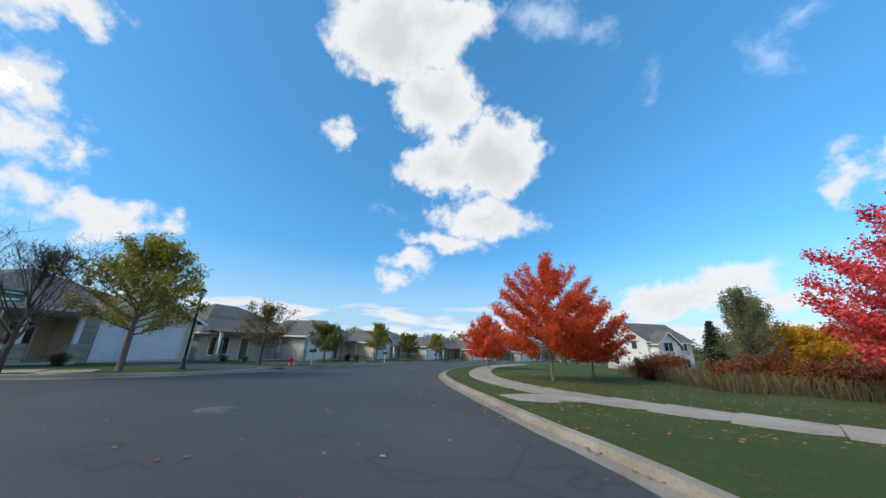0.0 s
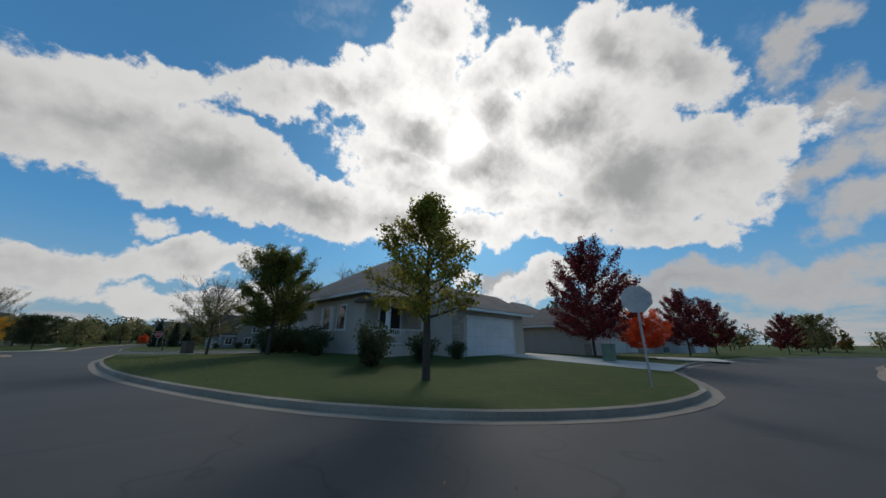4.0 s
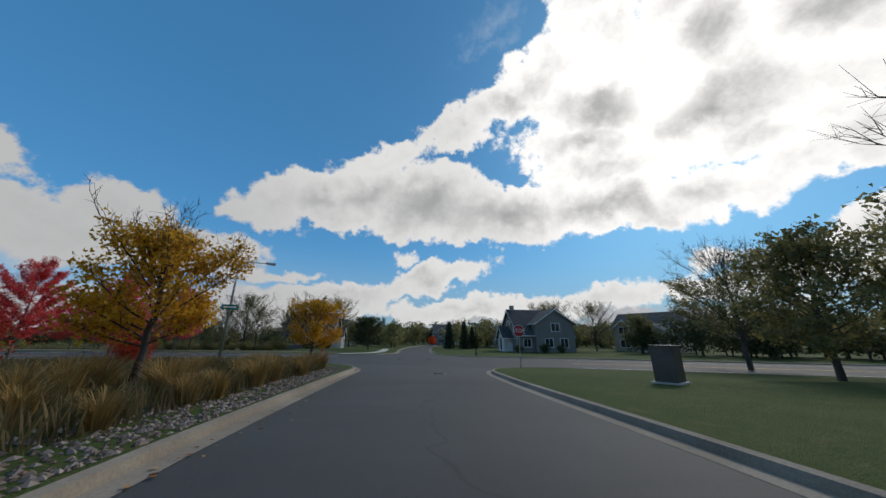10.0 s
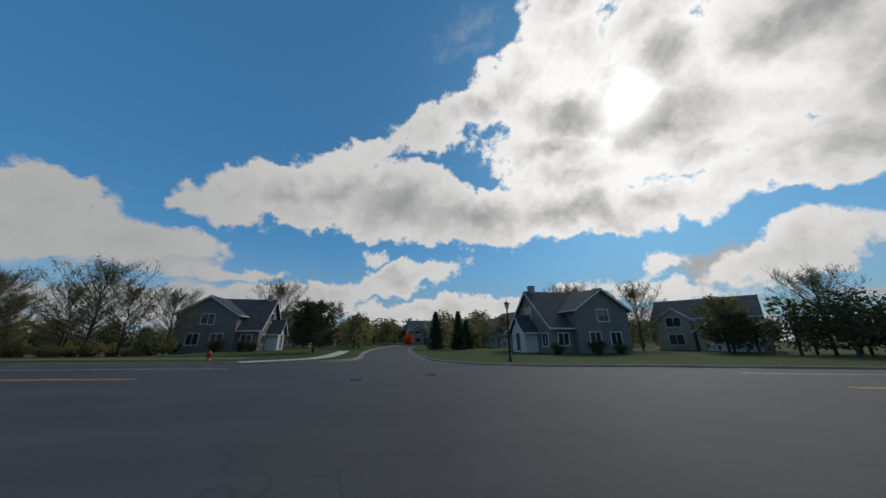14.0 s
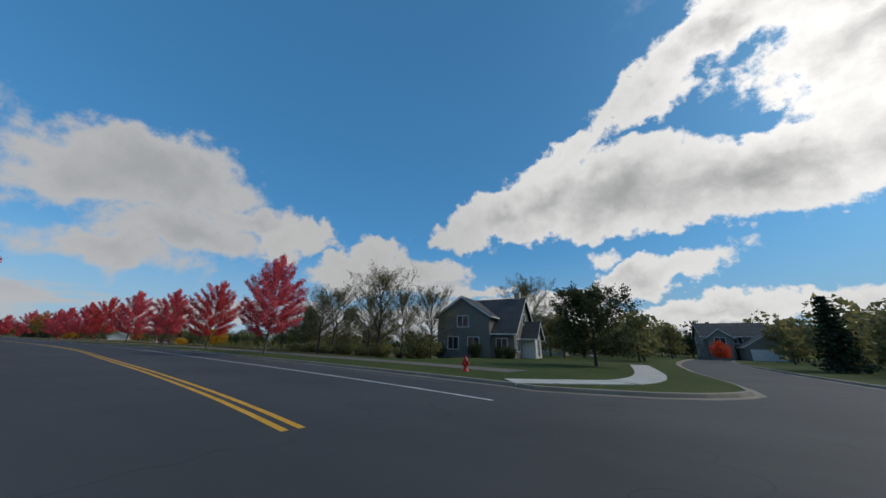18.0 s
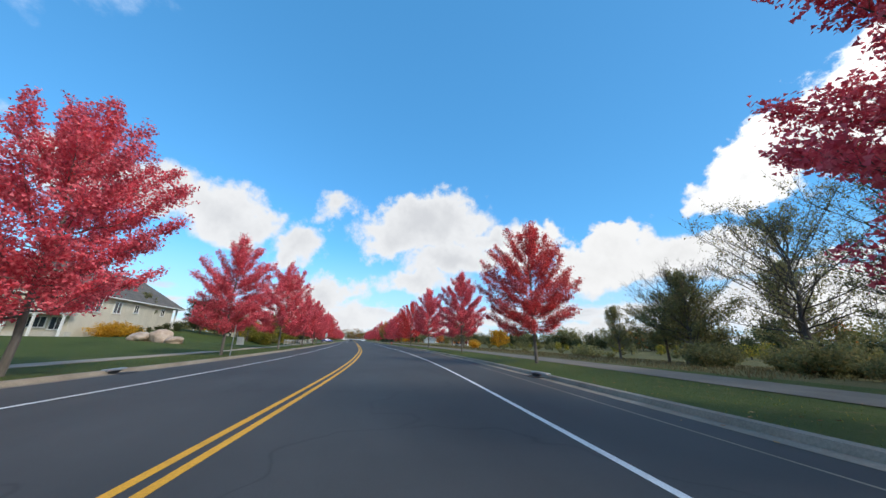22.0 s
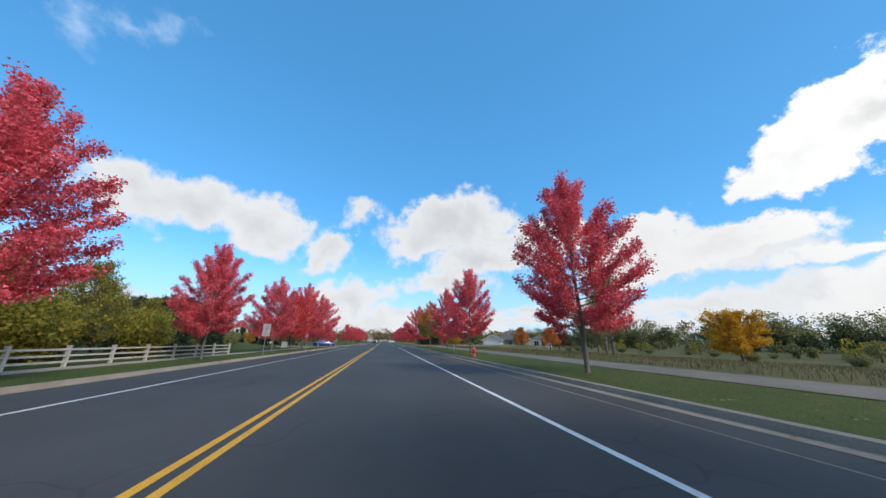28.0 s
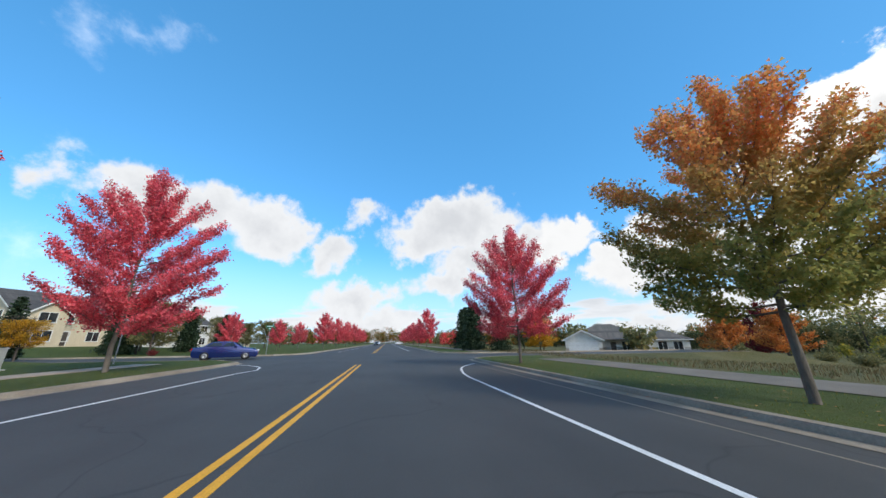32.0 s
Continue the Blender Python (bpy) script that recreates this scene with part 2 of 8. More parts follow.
col = wmix(sheet_mask, blue, sheet_tone)
col = wmix(wisp_mask, col, (0.85, 0.9, 0.97, 1))
col = wmix(white_mask, col, white_tone)
col = wmix(dark_mask, col, dark_tone)
sc = wt.nodes.new("ShaderNodeVectorMath")
sc.operation = "SCALE"
sc.inputs[0].default_value = (1.5, 1.45, 1.38)
wt.links.new(glare, sc.inputs["Scale"])
col = wvec("ADD", col, sc.outputs[0])
bg = wt.nodes.new("ShaderNodeBackground")
wt.links.new(col, bg.inputs[0])
bg.inputs[1].default_value = 1.0
out = wt.nodes.new("ShaderNodeOutputWorld")
wt.links.new(bg.outputs[0], out.inputs[0])

sun = new("sun", bpy.data.lights.new("sun", "SUN"))
sun.data.energy, sun.data.angle, sun.data.color = 1.5, radians(12.0), (1.0, 0.94, 0.84)
sun.matrix_world = look(sun_way * 80, (0, 0, 0))

# ---- materials ----
def material(name, base, rough=0.8, metal=0.0):
    m = bpy.data.materials.new(name)
    m.use_nodes = True
    b = m.node_tree.nodes["Principled BSDF"]
    b.inputs["Base Color"].default_value = (*base, 1)
    b.inputs["Roughness"].default_value, b.inputs["Metallic"].default_value = rough, metal
    return m, m.node_tree, b


def tones(tree, fac, stops):
    r = tree.nodes.new("ShaderNodeValToRGB")
    while len(r.color_ramp.elements) < len(stops):
        r.color_ramp.elements.new(0.5)
    for e, (p, c) in zip(r.color_ramp.elements, stops):
        e.position, e.color = p, (*c, 1)
    tree.links.new(fac, r.inputs[0])
    return r.outputs[0]


def noise_of(tree, scale, detail=4.0, rough=0.6, stretch=None, space="Object"):
    tc = tree.nodes.new("ShaderNodeTexCoord")
    if space == "World":
        source = tree.nodes.new("ShaderNodeNewGeometry").outputs["Position"]
    else:
        source = tc.outputs[space]
    if stretch:
        mp = tree.nodes.new("ShaderNodeMapping")
        mp.inputs["Scale"].default_value = stretch
        tree.links.new(source, mp.inputs[0])
        source = mp.outputs[0]
    n = tree.nodes.new("ShaderNodeTexNoise")
    n.inputs["Scale"].default_value, n.inputs["Detail"].default_value, n.inputs["Roughness"].default_value = scale, detail, rough
    tree.links.new(source, n.inputs["Vector"])
    return n.outputs["Fac"]


def blend(tree, kind, fac, a, b):
    n = tree.nodes.new("ShaderNodeMix")
    n.data_type, n.blend_type = "RGBA", kind
    if isinstance(fac, (int, float)):
        n.inputs["Factor"].default_value = fac
    else:
        tree.links.new(fac, n.inputs["Factor"])
    for key, v in (("A", a), ("B", b)):
        sock = [s for s in n.inputs if s.name == key and s.type == "RGBA"][0]
        if isinstance(v, tuple):
            sock.default_value = (*v, 1)
        else:
            tree.links.new(v, sock)
    return [s for s in n.outputs if s.type == "RGBA"][0]


def bump(tree, bsdf, height, strength, distance):
    b = tree.nodes.new("ShaderNodeBump")
    b.inputs["Strength"].default_value, b.inputs["Distance"].default_value = strength, distance
    tree.links.new(height, b.inputs["Height"])
    tree.links.new(b.outputs[0], bsdf.inputs["Normal"])


def worn(name, a, b, c, rough=0.85, coarse=0.6, fine=30.0, relief=0.3, depth=0.01, metal=0.0, space="World", stretch=None, low=0.3, high=0.7):
    """A surface of three tones: broad stains and fine grain over the middle one, with fine relief."""
    m, t, s = material(name, b, rough, metal)
    broad = noise_of(t, coarse, 5.0, 0.65, stretch, space)
    grain = noise_of(t, fine, 3.0, 0.7, stretch, space)
    base = tones(t, broad, ((low, a), (0.5, b), (high, c)))
    speck = tones(t, grain, ((0.25, (0.72, 0.72, 0.72)), (0.75, (1.28, 1.28, 1.28))))
    col = blend(t, "MULTIPLY", 0.75, base, speck)
    t.links.new(col, s.inputs["Base Color"])
    if relief:
        bump(t, s, grain, relief, depth)
    return m


def leafy(name, stops, glow=0.35, rough=0.6, turned=None):
    """Leaves: each leaf takes its own tone, and lets light through."""
    m, t, s = material(name, stops[0][1], rough)
    geo = t.nodes.new("ShaderNodeNewGeometry")
    own = tones(t, geo.outputs["Random Per Island"], stops)
    if turned:
        tc = t.nodes.new("ShaderNodeTexCoord")
        sep = t.nodes.new("ShaderNodeSeparateXYZ")
        t.links.new(tc.outputs["Object"], sep.inputs[0])
        wave = t.nodes.new("ShaderNodeMath")
        wave.operation = "MULTIPLY_ADD"
        wave.inputs[1].default_value = 3.2
        t.links.new(noise_of(t, 0.55, 3.0, 0.6, None, "Object"), wave.inputs[0])
        t.links.new(sep.outputs[2], wave.inputs[2])
        step = t.nodes.new("ShaderNodeMapRange")
        step.inputs["From Min"].default_value, step.inputs["From Max"].default_value = turned[0]
        t.links.new(wave.outputs[0], step.inputs["Value"])
        own = blend(t, "MIX", step.outputs[0], own, tones(t, geo.outputs["Random Per Island"], turned[1]))
    patch = noise_of(t, 0.9, 2.0, 0.5, None, "World")
    shade = tones(t, patch, ((0.3, (0.8, 0.8, 0.8)), (0.7, (1.2, 1.2, 1.2))))
    col = blend(t, "MULTIPLY", 0.8, own, shade)
    t.links.new(col, s.inputs["Base Color"])
    s.inputs["Specular IOR Level"].default_value = 0.25
    tr = t.nodes.new("ShaderNodeBsdfTranslucent")
    t.links.new(col, tr.inputs[0])
    mx = t.nodes.new("ShaderNodeMixShader")
    mx.inputs[0].default_value = glow
    t.links.new(s.outputs[0], mx.inputs[1])
    t.links.new(tr.outputs[0], mx.inputs[2])
    t.links.new(mx.outputs[0], t.nodes["Material Output"].inputs[0])
    return m


def asphalt_material():
    m, t, s = material("asphalt", (0.06, 0.06, 0.063), 0.78)
    broad = noise_of(t, 0.22, 5.0, 0.62, (1, 1, 1), "World")
    streak = noise_of(t, 0.7, 4.0, 0.6, (0.12, 1, 1), "World")
    grit = noise_of(t, 60.0, 3.0, 0.75, None, "World")
    base = tones(t, broad, ((0.3, (0.042, 0.042, 0.0415)), (0.7, (0.064, 0.064, 0.063))))
    base = blend(t, "MULTIPLY", 0.55, base, tones(t, streak, ((0.35, (0.82, 0.82, 0.82)), (0.65, (1.14, 1.14, 1.14)))))
    base = blend(t, "MULTIPLY", 0.7, base, tones(t, grit, ((0.3, (0.65, 0.65, 0.66)), (0.7, (1.35, 1.35, 1.34)))))
    vor = t.nodes.new("ShaderNodeTexVoronoi")
    vor.feature = "DISTANCE_TO_EDGE"
    vor.inputs["Scale"].default_value = 0.14
    pos = t.nodes.new("ShaderNodeNewGeometry")
    jit = t.nodes.new("ShaderNodeVectorMath")
    jit.operation = "ADD"
    nz = t.nodes.new("ShaderNodeTexNoise")
    nz.inputs["Scale"].default_value = 0.5
    t.links.new(pos.outputs["Position"], nz.inputs["Vector"])
    sc = t.nodes.new("ShaderNodeVectorMath")
    sc.operation = "SCALE"
    sc.inputs["Scale"].default_value = 3.0
    t.links.new(nz.outputs["Color"], sc.inputs[0])
    t.links.new(pos.outputs["Position"], jit.inputs[0])
    t.links.new(sc.outputs[0], jit.inputs[1])
    t.links.new(jit.outputs[0], vor.inputs["Vector"])
    crack = tones(t, vor.outputs["Distance"], ((0.0, (0.45, 0.45, 0.46)), (0.006, (1, 1, 1))))
    base = blend(t, "MULTIPLY", 0.6, base, crack)
    t.links.new(base, s.inputs["Base Color"])
    bump(t, s, grit, 0.35, 0.006)
    return m


def grass_material(name, a, b, c, d):
    m, t, s = material(name, b, 0.9)
    broad = noise_of(t, 0.16, 4.0, 0.6, None, "World")
    mid = noise_of(t, 2.2, 4.0, 0.65, None, "World")
    blades = noise_of(t, 38.0, 3.0, 0.7, None, "World")
    base = tones(t, broad, ((0.3, a), (0.55, b), (0.75, c)))
    base = blend(t, "MIX", tones(t, mid, ((0.55, (0, 0, 0)), (0.78, (0.7, 0.7, 0.7)))), base, d)
    base = blend(t, "MULTIPLY", 0.8, base, tones(t, blades, ((0.28, (0.45, 0.45, 0.45)), (0.7, (1.5, 1.5, 1.4)))))
    t.links.new(base, s.inputs["Base Color"])
    s.inputs["Specular IOR Level"].default_value = 0.15
    bump(t, s, blades, 0.8, 0.04)
    return m


def siding_material(name, base, step=0.13):
    """Lapped boards: each board leans out to its lower edge, with the lap's shade painted there."""
    m, t, s = material(name, base, 0.6)
    pos = t.nodes.new("ShaderNodeNewGeometry")
    sep = t.nodes.new("ShaderNodeSeparateXYZ")
    t.links.new(pos.outputs["Position"], sep.inputs[0])
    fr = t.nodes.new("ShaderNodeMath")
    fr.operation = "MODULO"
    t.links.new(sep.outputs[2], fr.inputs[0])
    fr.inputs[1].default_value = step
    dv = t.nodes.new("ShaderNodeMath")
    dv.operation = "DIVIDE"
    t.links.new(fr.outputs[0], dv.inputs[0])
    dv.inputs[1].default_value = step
    # shade line of each lap, multiplied into the colour along the board's lower edge
    lap_shade = tones(t, dv.outputs[0], ((0.0, (0.55, 0.55, 0.55)), (0.1, (0.97, 0.97, 0.97)), (1.0, (1.03, 1.03, 1.03))))
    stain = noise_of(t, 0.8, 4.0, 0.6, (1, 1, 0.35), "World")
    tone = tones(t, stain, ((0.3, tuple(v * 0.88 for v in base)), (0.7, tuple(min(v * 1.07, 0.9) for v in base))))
    col = blend(t, "MULTIPLY", 1.0, tone, lap_shade)
    t.links.new(col, s.inputs["Base Color"])
    inv = t.nodes.new("ShaderNodeMath")
    inv.operation = "SUBTRACT"
    inv.inputs[0].default_value = 1.0
    t.links.new(dv.outputs[0], inv.inputs[1])
    bump(t, s, inv.outputs[0], 0.6, 0.02)
    return m


def shingle_material(name, a, b):
    m, t, s = material(name, a, 0.92)
    tc = t.nodes.new("ShaderNodeTexCoord")
    br = t.nodes.new("ShaderNodeTexBrick")
    br.inputs["Scale"].default_value = 1.0
    br.inputs["Brick Width"].default_value, br.inputs["Row Height"].default_value = 0.32, 0.14
    br.inputs["Mortar Size"].default_value = 0.008
    br.inputs["Color1"].default_value, br.inputs["Color2"].default_value = (*a, 1), (*b, 1)
    br.inputs["Mortar"].default_value = (a[0] * 0.8, a[1] * 0.8, a[2] * 0.8, 1)
    mp = t.nodes.new("ShaderNodeMapping")
    mp.inputs["Rotation"].default_value = (radians(62), 0, 0)
    t.links.new(tc.outputs["Object"], mp.inputs[0])
    t.links.new(mp.outputs[0], br.inputs["Vector"])
    stain = noise_of(t, 0.5, 5.0, 0.65, None, "World")
    col = blend(t, "MULTIPLY", 0.8, br.outputs[0], tones(t, stain, ((0.3, (0.75, 0.75, 0.77)), (0.7, (1.2, 1.19, 1.16)))))
    t.links.new(col, s.inputs["Base Color"])
    bump(t, s, noise_of(t, 45.0, 3.0, 0.7, None, "World"), 0.4, 0.01)
    return m


def brick_material(name, a, b, mortar):
    m, t, s = material(name, a, 0.9)
    tc = t.nodes.new("ShaderNodeTexCoord")
    br = t.nodes.new("ShaderNodeTexBrick")
    br.inputs["Scale"].default_value = 1.0
    br.inputs["Brick Width"].default_value, br.inputs["Row Height"].default_value = 0.3, 0.15
    br.inputs["Mortar Size"].default_value = 0.012
    br.inputs["Color1"].default_value, br.inputs["Color2"].default_value, br.inputs["Mortar"].default_value = (*a, 1), (*b, 1), (*mortar, 1)
    mp = t.nodes.new("ShaderNodeMapping")
    mp.inputs["Rotation"].default_value = (radians(90), 0, 0)
    t.links.new(tc.outputs["Object"], mp.inputs[0])
    t.links.new(mp.outputs[0], br.inputs["Vector"])
    t.links.new(br.outputs[0], s.inputs["Base Color"])
    bump(t, s, noise_of(t, 12.0, 3.0, 0.7, None, "World"), 0.5, 0.02)
    return m


def glass_material():
    m, t, s = material("window_glass", (0.02, 0.025, 0.03), 0.06)
    s.inputs["Specular IOR Level"].default_value = 0.8
    n = noise_of(t, 1.2, 2.0, 0.5, None, "World")
    bump(t, s, n, 0.06, 0.02)
    t.links.new(tones(t, n, ((0.3, (0.012, 0.015, 0.02)), (0.7, (0.05, 0.055, 0.06)))), s.inputs["Base Color"])
    return m


ASPHALT = asphalt_material()
CONCRETE = worn("concrete", (0.2, 0.165, 0.125), (0.28, 0.235, 0.18), (0.36, 0.31, 0.245), 0.9, 0.5, 25.0, 0.3, 0.006)
PALE_CONCRETE = worn("pale_concrete", (0.46, 0.43, 0.37), (0.55, 0.52, 0.46), (0.62, 0.6, 0.55), 0.9, 0.6, 25.0, 0.3, 0.006)
PATH_ASPHALT = worn("path_asphalt", (0.12, 0.102, 0.08), (0.16, 0.138, 0.108), (0.2, 0.172, 0.137), 0.9, 0.5, 40.0, 0.4, 0.008)
LAWN = grass_material("lawn", (0.056, 0.08, 0.02), (0.075, 0.1, 0.026), (0.1, 0.115, 0.036), (0.155, 0.13, 0.06))
MEADOW = grass_material("meadow", (0.085, 0.085, 0.034), (0.12, 0.11, 0.045), (0.16, 0.132, 0.06), (0.2, 0.155, 0.075))
YELLOW = worn("yellow_paint", (0.62, 0.3, 0.015), (0.78, 0.38, 0.02), (0.82, 0.42, 0.03), 0.7, 1.5, 45.0, 0.25, 0.004)
WHITE_PAINT = worn("road_white", (0.55, 0.55, 0.54), (0.74, 0.74, 0.72), (0.8, 0.8, 0.78), 0.7, 1.5, 45.0, 0.25, 0.004)
BARK = worn("bark", (0.1, 0.085, 0.07), (0.16, 0.14, 0.12), (0.24, 0.215, 0.19), 0.95, 2.0, 22.0, 0.9, 0.03, 0, "Object", (1, 1, 0.25))
DARK_BARK = worn("dark_bark", (0.05, 0.042, 0.036), (0.08, 0.068, 0.058), (0.12, 0.105, 0.09), 0.95, 2.0, 22.0, 0.9, 0.03, 0, "Object", (1, 1, 0.25))
RED_LEAF = leafy("red_leaves", ((0.0, (0.62, 0.055, 0.065)), (0.35, (0.73, 0.08, 0.085)), (0.7, (0.79, 0.11, 0.105)), (1.0, (0.82, 0.17, 0.14))), 0.32)
ROSE_LEAF = leafy("crimson_leaves", ((0.0, (0.68, 0.085, 0.12)), (0.4, (0.78, 0.125, 0.165)), (0.75, (0.83, 0.165, 0.2)), (1.0, (0.86, 0.23, 0.245))), 0.32)
SCARLET_LEAF = leafy("scarlet_leaves", ((0.0, (0.26, 0.014, 0.01)), (0.4, (0.42, 0.03, 0.014)), (0.8, (0.5, 0.065, 0.02)), (1.0, (0.3, 0.12, 0.03))), 0.3)
WINE_LEAF = leafy("wine_red_leaves", ((0.0, (0.09, 0.01, 0.018)), (0.5, (0.2, 0.02, 0.03)), (0.8, (0.3, 0.045, 0.05)), (1.0, (0.12, 0.07, 0.03))), 0.35)
ORANGE_LEAF = leafy("orange_red_leaves", ((0.0, (0.62, 0.055, 0.02)), (0.4, (0.78, 0.11, 0.035)), (0.8, (0.82, 0.19, 0.06)), (1.0, (0.84, 0.3, 0.09))), 0.55)
TURNING_LEAF = leafy("turning_leaves", ((0.0, (0.07, 0.1, 0.024)), (0.5, (0.14, 0.15, 0.035)), (0.78, (0.42, 0.19, 0.04)), (1.0, (0.6, 0.17, 0.045))), 0.5)
RUST_LEAF = leafy("rust_leaves", ((0.0, (0.16, 0.03, 0.02)), (0.4, (0.27, 0.055, 0.03)), (0.7, (0.32, 0.13, 0.045)), (1.0, (0.16, 0.13, 0.05))), 0.4)
AMBER_LEAF = leafy("amber_leaves", ((0.0, (0.52, 0.15, 0.04)), (0.5, (0.66, 0.24, 0.06)), (1.0, (0.7, 0.34, 0.09))), 0.45)
HALF_TURNED_LEAF = leafy("half_turned_leaves", ((0.0, (0.26, 0.29, 0.09)), (0.6, (0.36, 0.36, 0.12)), (1.0, (0.5, 0.4, 0.12))), 0.62, 0.6,
                         ((5.0, 7.3), ((0.0, (0.74, 0.25, 0.09)), (0.5, (0.8, 0.36, 0.13)), (1.0, (0.6, 0.42, 0.13)))))
YELLOW_LEAF = leafy("golden_leaves", ((0.0, (0.5, 0.24, 0.016)), (0.5, (0.68, 0.37, 0.03)), (1.0, (0.76, 0.48, 0.06))), 0.5)
GREEN_LEAF = leafy("green_leaves", ((0.0, (0.11, 0.145, 0.036)), (0.55, (0.18, 0.205, 0.052)), (0.85, (0.27, 0.245, 0.062)), (1.0, (0.4, 0.3, 0.062))), 0.55)
LIME_LEAF = leafy("yellow_green_leaves", ((0.0, (0.17, 0.18, 0.035)), (0.5, (0.29, 0.275, 0.05)), (0.85, (0.45, 0.35, 0.055)), (1.0, (0.56, 0.38, 0.06))), 0.5)
OLIVE_LEAF = leafy("olive_leaves", ((0.0, (0.15, 0.16, 0.07)), (0.5, (0.22, 0.222, 0.095)), (0.8, (0.3, 0.262, 0.105)), (1.0, (0.38, 0.28, 0.105))), 0.5)
NEEDLE = leafy("conifer_needles", ((0.0, (0.015, 0.032, 0.016)), (0.5, (0.03, 0.055, 0.028)), (1.0, (0.05, 0.08, 0.04))), 0.15)
SHRUB_LEAF = leafy("dark_shrub_leaves", ((0.0, (0.05, 0.066, 0.028)), (0.6, (0.085, 0.102, 0.042)), (1.0, (0.13, 0.13, 0.055))), 0.35)
DRY_GRASS = leafy("dry_grass_blades", ((0.0, (0.24, 0.15, 0.05)), (0.5, (0.36, 0.23, 0.075)), (0.8, (0.44, 0.28, 0.1)), (1.0, (0.2, 0.17, 0.055))), 0.35)
FIELD_GRASS = leafy("field_grass_blades", ((0.0, (0.1, 0.085, 0.04)), (0.5, (0.17, 0.135, 0.062)), (0.8, (0.23, 0.165, 0.08)), (1.0, (0.11, 0.12, 0.048))), 0.35)
FALLEN = leafy("fallen_leaves", ((0.0, (0.2, 0.05, 0.02)), (0.5, (0.36, 0.15, 0.045)), (1.0, (0.5, 0.3, 0.1))), 0.1)
WATER = material("pond_water", (0.03, 0.04, 0.045), 0.08)[0]
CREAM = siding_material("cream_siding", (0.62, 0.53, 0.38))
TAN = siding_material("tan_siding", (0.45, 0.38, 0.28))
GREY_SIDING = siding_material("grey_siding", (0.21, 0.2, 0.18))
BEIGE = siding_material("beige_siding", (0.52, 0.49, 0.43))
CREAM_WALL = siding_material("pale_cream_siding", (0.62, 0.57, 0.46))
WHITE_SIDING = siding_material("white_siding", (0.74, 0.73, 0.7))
SHINGLE = shingle_material("grey_brown_shingles", (0.115, 0.105, 0.095), (0.15, 0.135, 0.12))
DARK_SHINGLE = shingle_material("dark_shingles", (0.07, 0.068, 0.068), (0.095, 0.09, 0.088))
STONE_VENEER = brick_material("stone_veneer", (0.42, 0.36, 0.29), (0.3, 0.26, 0.22), (0.4, 0.38, 0.34))
TRIM = worn("white_trim", (0.66, 0.66, 0.64), (0.76, 0.76, 0.74), (0.8, 0.8, 0.78), 0.5, 0.8, 20.0, 0.05, 0.003)
DOOR_WHITE = worn("garage_white", (0.68, 0.69, 0.7), (0.78, 0.79, 0.8), (0.82, 0.82, 0.82), 0.45, 0.8, 20.0, 0.05, 0.003)
DARK_DOOR = worn("dark_door", (0.06, 0.05, 0.045), (0.09, 0.075, 0.065), (0.12, 0.1, 0.09), 0.5, 1.0, 20.0, 0.1, 0.003)
GLASS = glass_material()
GALV = worn("galvanised_steel", (0.34, 0.35, 0.36), (0.45, 0.46, 0.47), (0.53, 0.54, 0.55), 0.45, 2.0, 30.0, 0.1, 0.002, 0.8)
SIGN_BACK = worn("sign_aluminium", (0.4, 0.41, 0.42), (0.5, 0.51, 0.52), (0.57, 0.58, 0.59), 0.5, 2.0, 30.0, 0.05, 0.002, 0.5)
SIGN_RED = material("sign_red", (0.42, 0.015, 0.02), 0.45)[0]
SIGN_WHITE = material("sign_white", (0.78, 0.78, 0.78), 0.45)[0]
SIGN_GREEN = material("sign_green", (0.005, 0.2, 0.11), 0.45)[0]
BLACK_METAL = worn("black_metal", (0.012, 0.012, 0.013), (0.02, 0.02, 0.021), (0.035, 0.035, 0.036), 0.45, 2.0, 30.0, 0.1, 0.002, 0.3)
LANTERN_GLASS = material("lantern_glass", (0.6, 0.62, 0.62), 0.3)[0]
HYDRANT_RED = worn("hydrant_red", (0.42, 0.02, 0.015), (0.56, 0.03, 0.022), (0.6, 0.05, 0.035), 0.45, 4.0, 30.0, 0.1, 0.003)
FENCE_WHITE = worn("weathered_white_boards", (0.36, 0.34, 0.3), (0.46, 0.44, 0.4), (0.56, 0.54, 0.5), 0.75, 1.5, 22.0, 0.3, 0.004)
CAR_BLUE = material("blue_car_paint", (0.012, 0.03, 0.16), 0.25, 0.4)[0]
CAR_WHITE = material("white_car_paint", (0.7, 0.7, 0.71), 0.3, 0.1)[0]
CAR_DARK = material("dark_car_paint", (0.03, 0.03, 0.034), 0.3, 0.4)[0]
for paint in (CAR_BLUE, CAR_WHITE, CAR_DARK):
    paint.node_tree.nodes["Principled BSDF"].inputs["Coat Weight"].default_value = 0.8
RUBBER = material("rubber", (0.015, 0.015, 0.016), 0.8)[0]
LAMP_RED = material("tail_lamp", (0.4, 0.01, 0.01), 0.25)[0]
LAMP_CLEAR = material("head_lamp", (0.7, 0.72, 0.74), 0.15)[0]
UTILITY_GREEN = worn("utility_green", (0.1, 0.15, 0.1), (0.14, 0.2, 0.14), (0.18, 0.24, 0.17), 0.6, 2.0, 30.0, 0.1, 0.002)
UTILITY_GREY = worn("utility_grey", (0.36, 0.37, 0.34), (0.45, 0.46, 0.42), (0.52, 0.53, 0.5), 0.6, 2.0, 30.0, 0.1, 0.002)
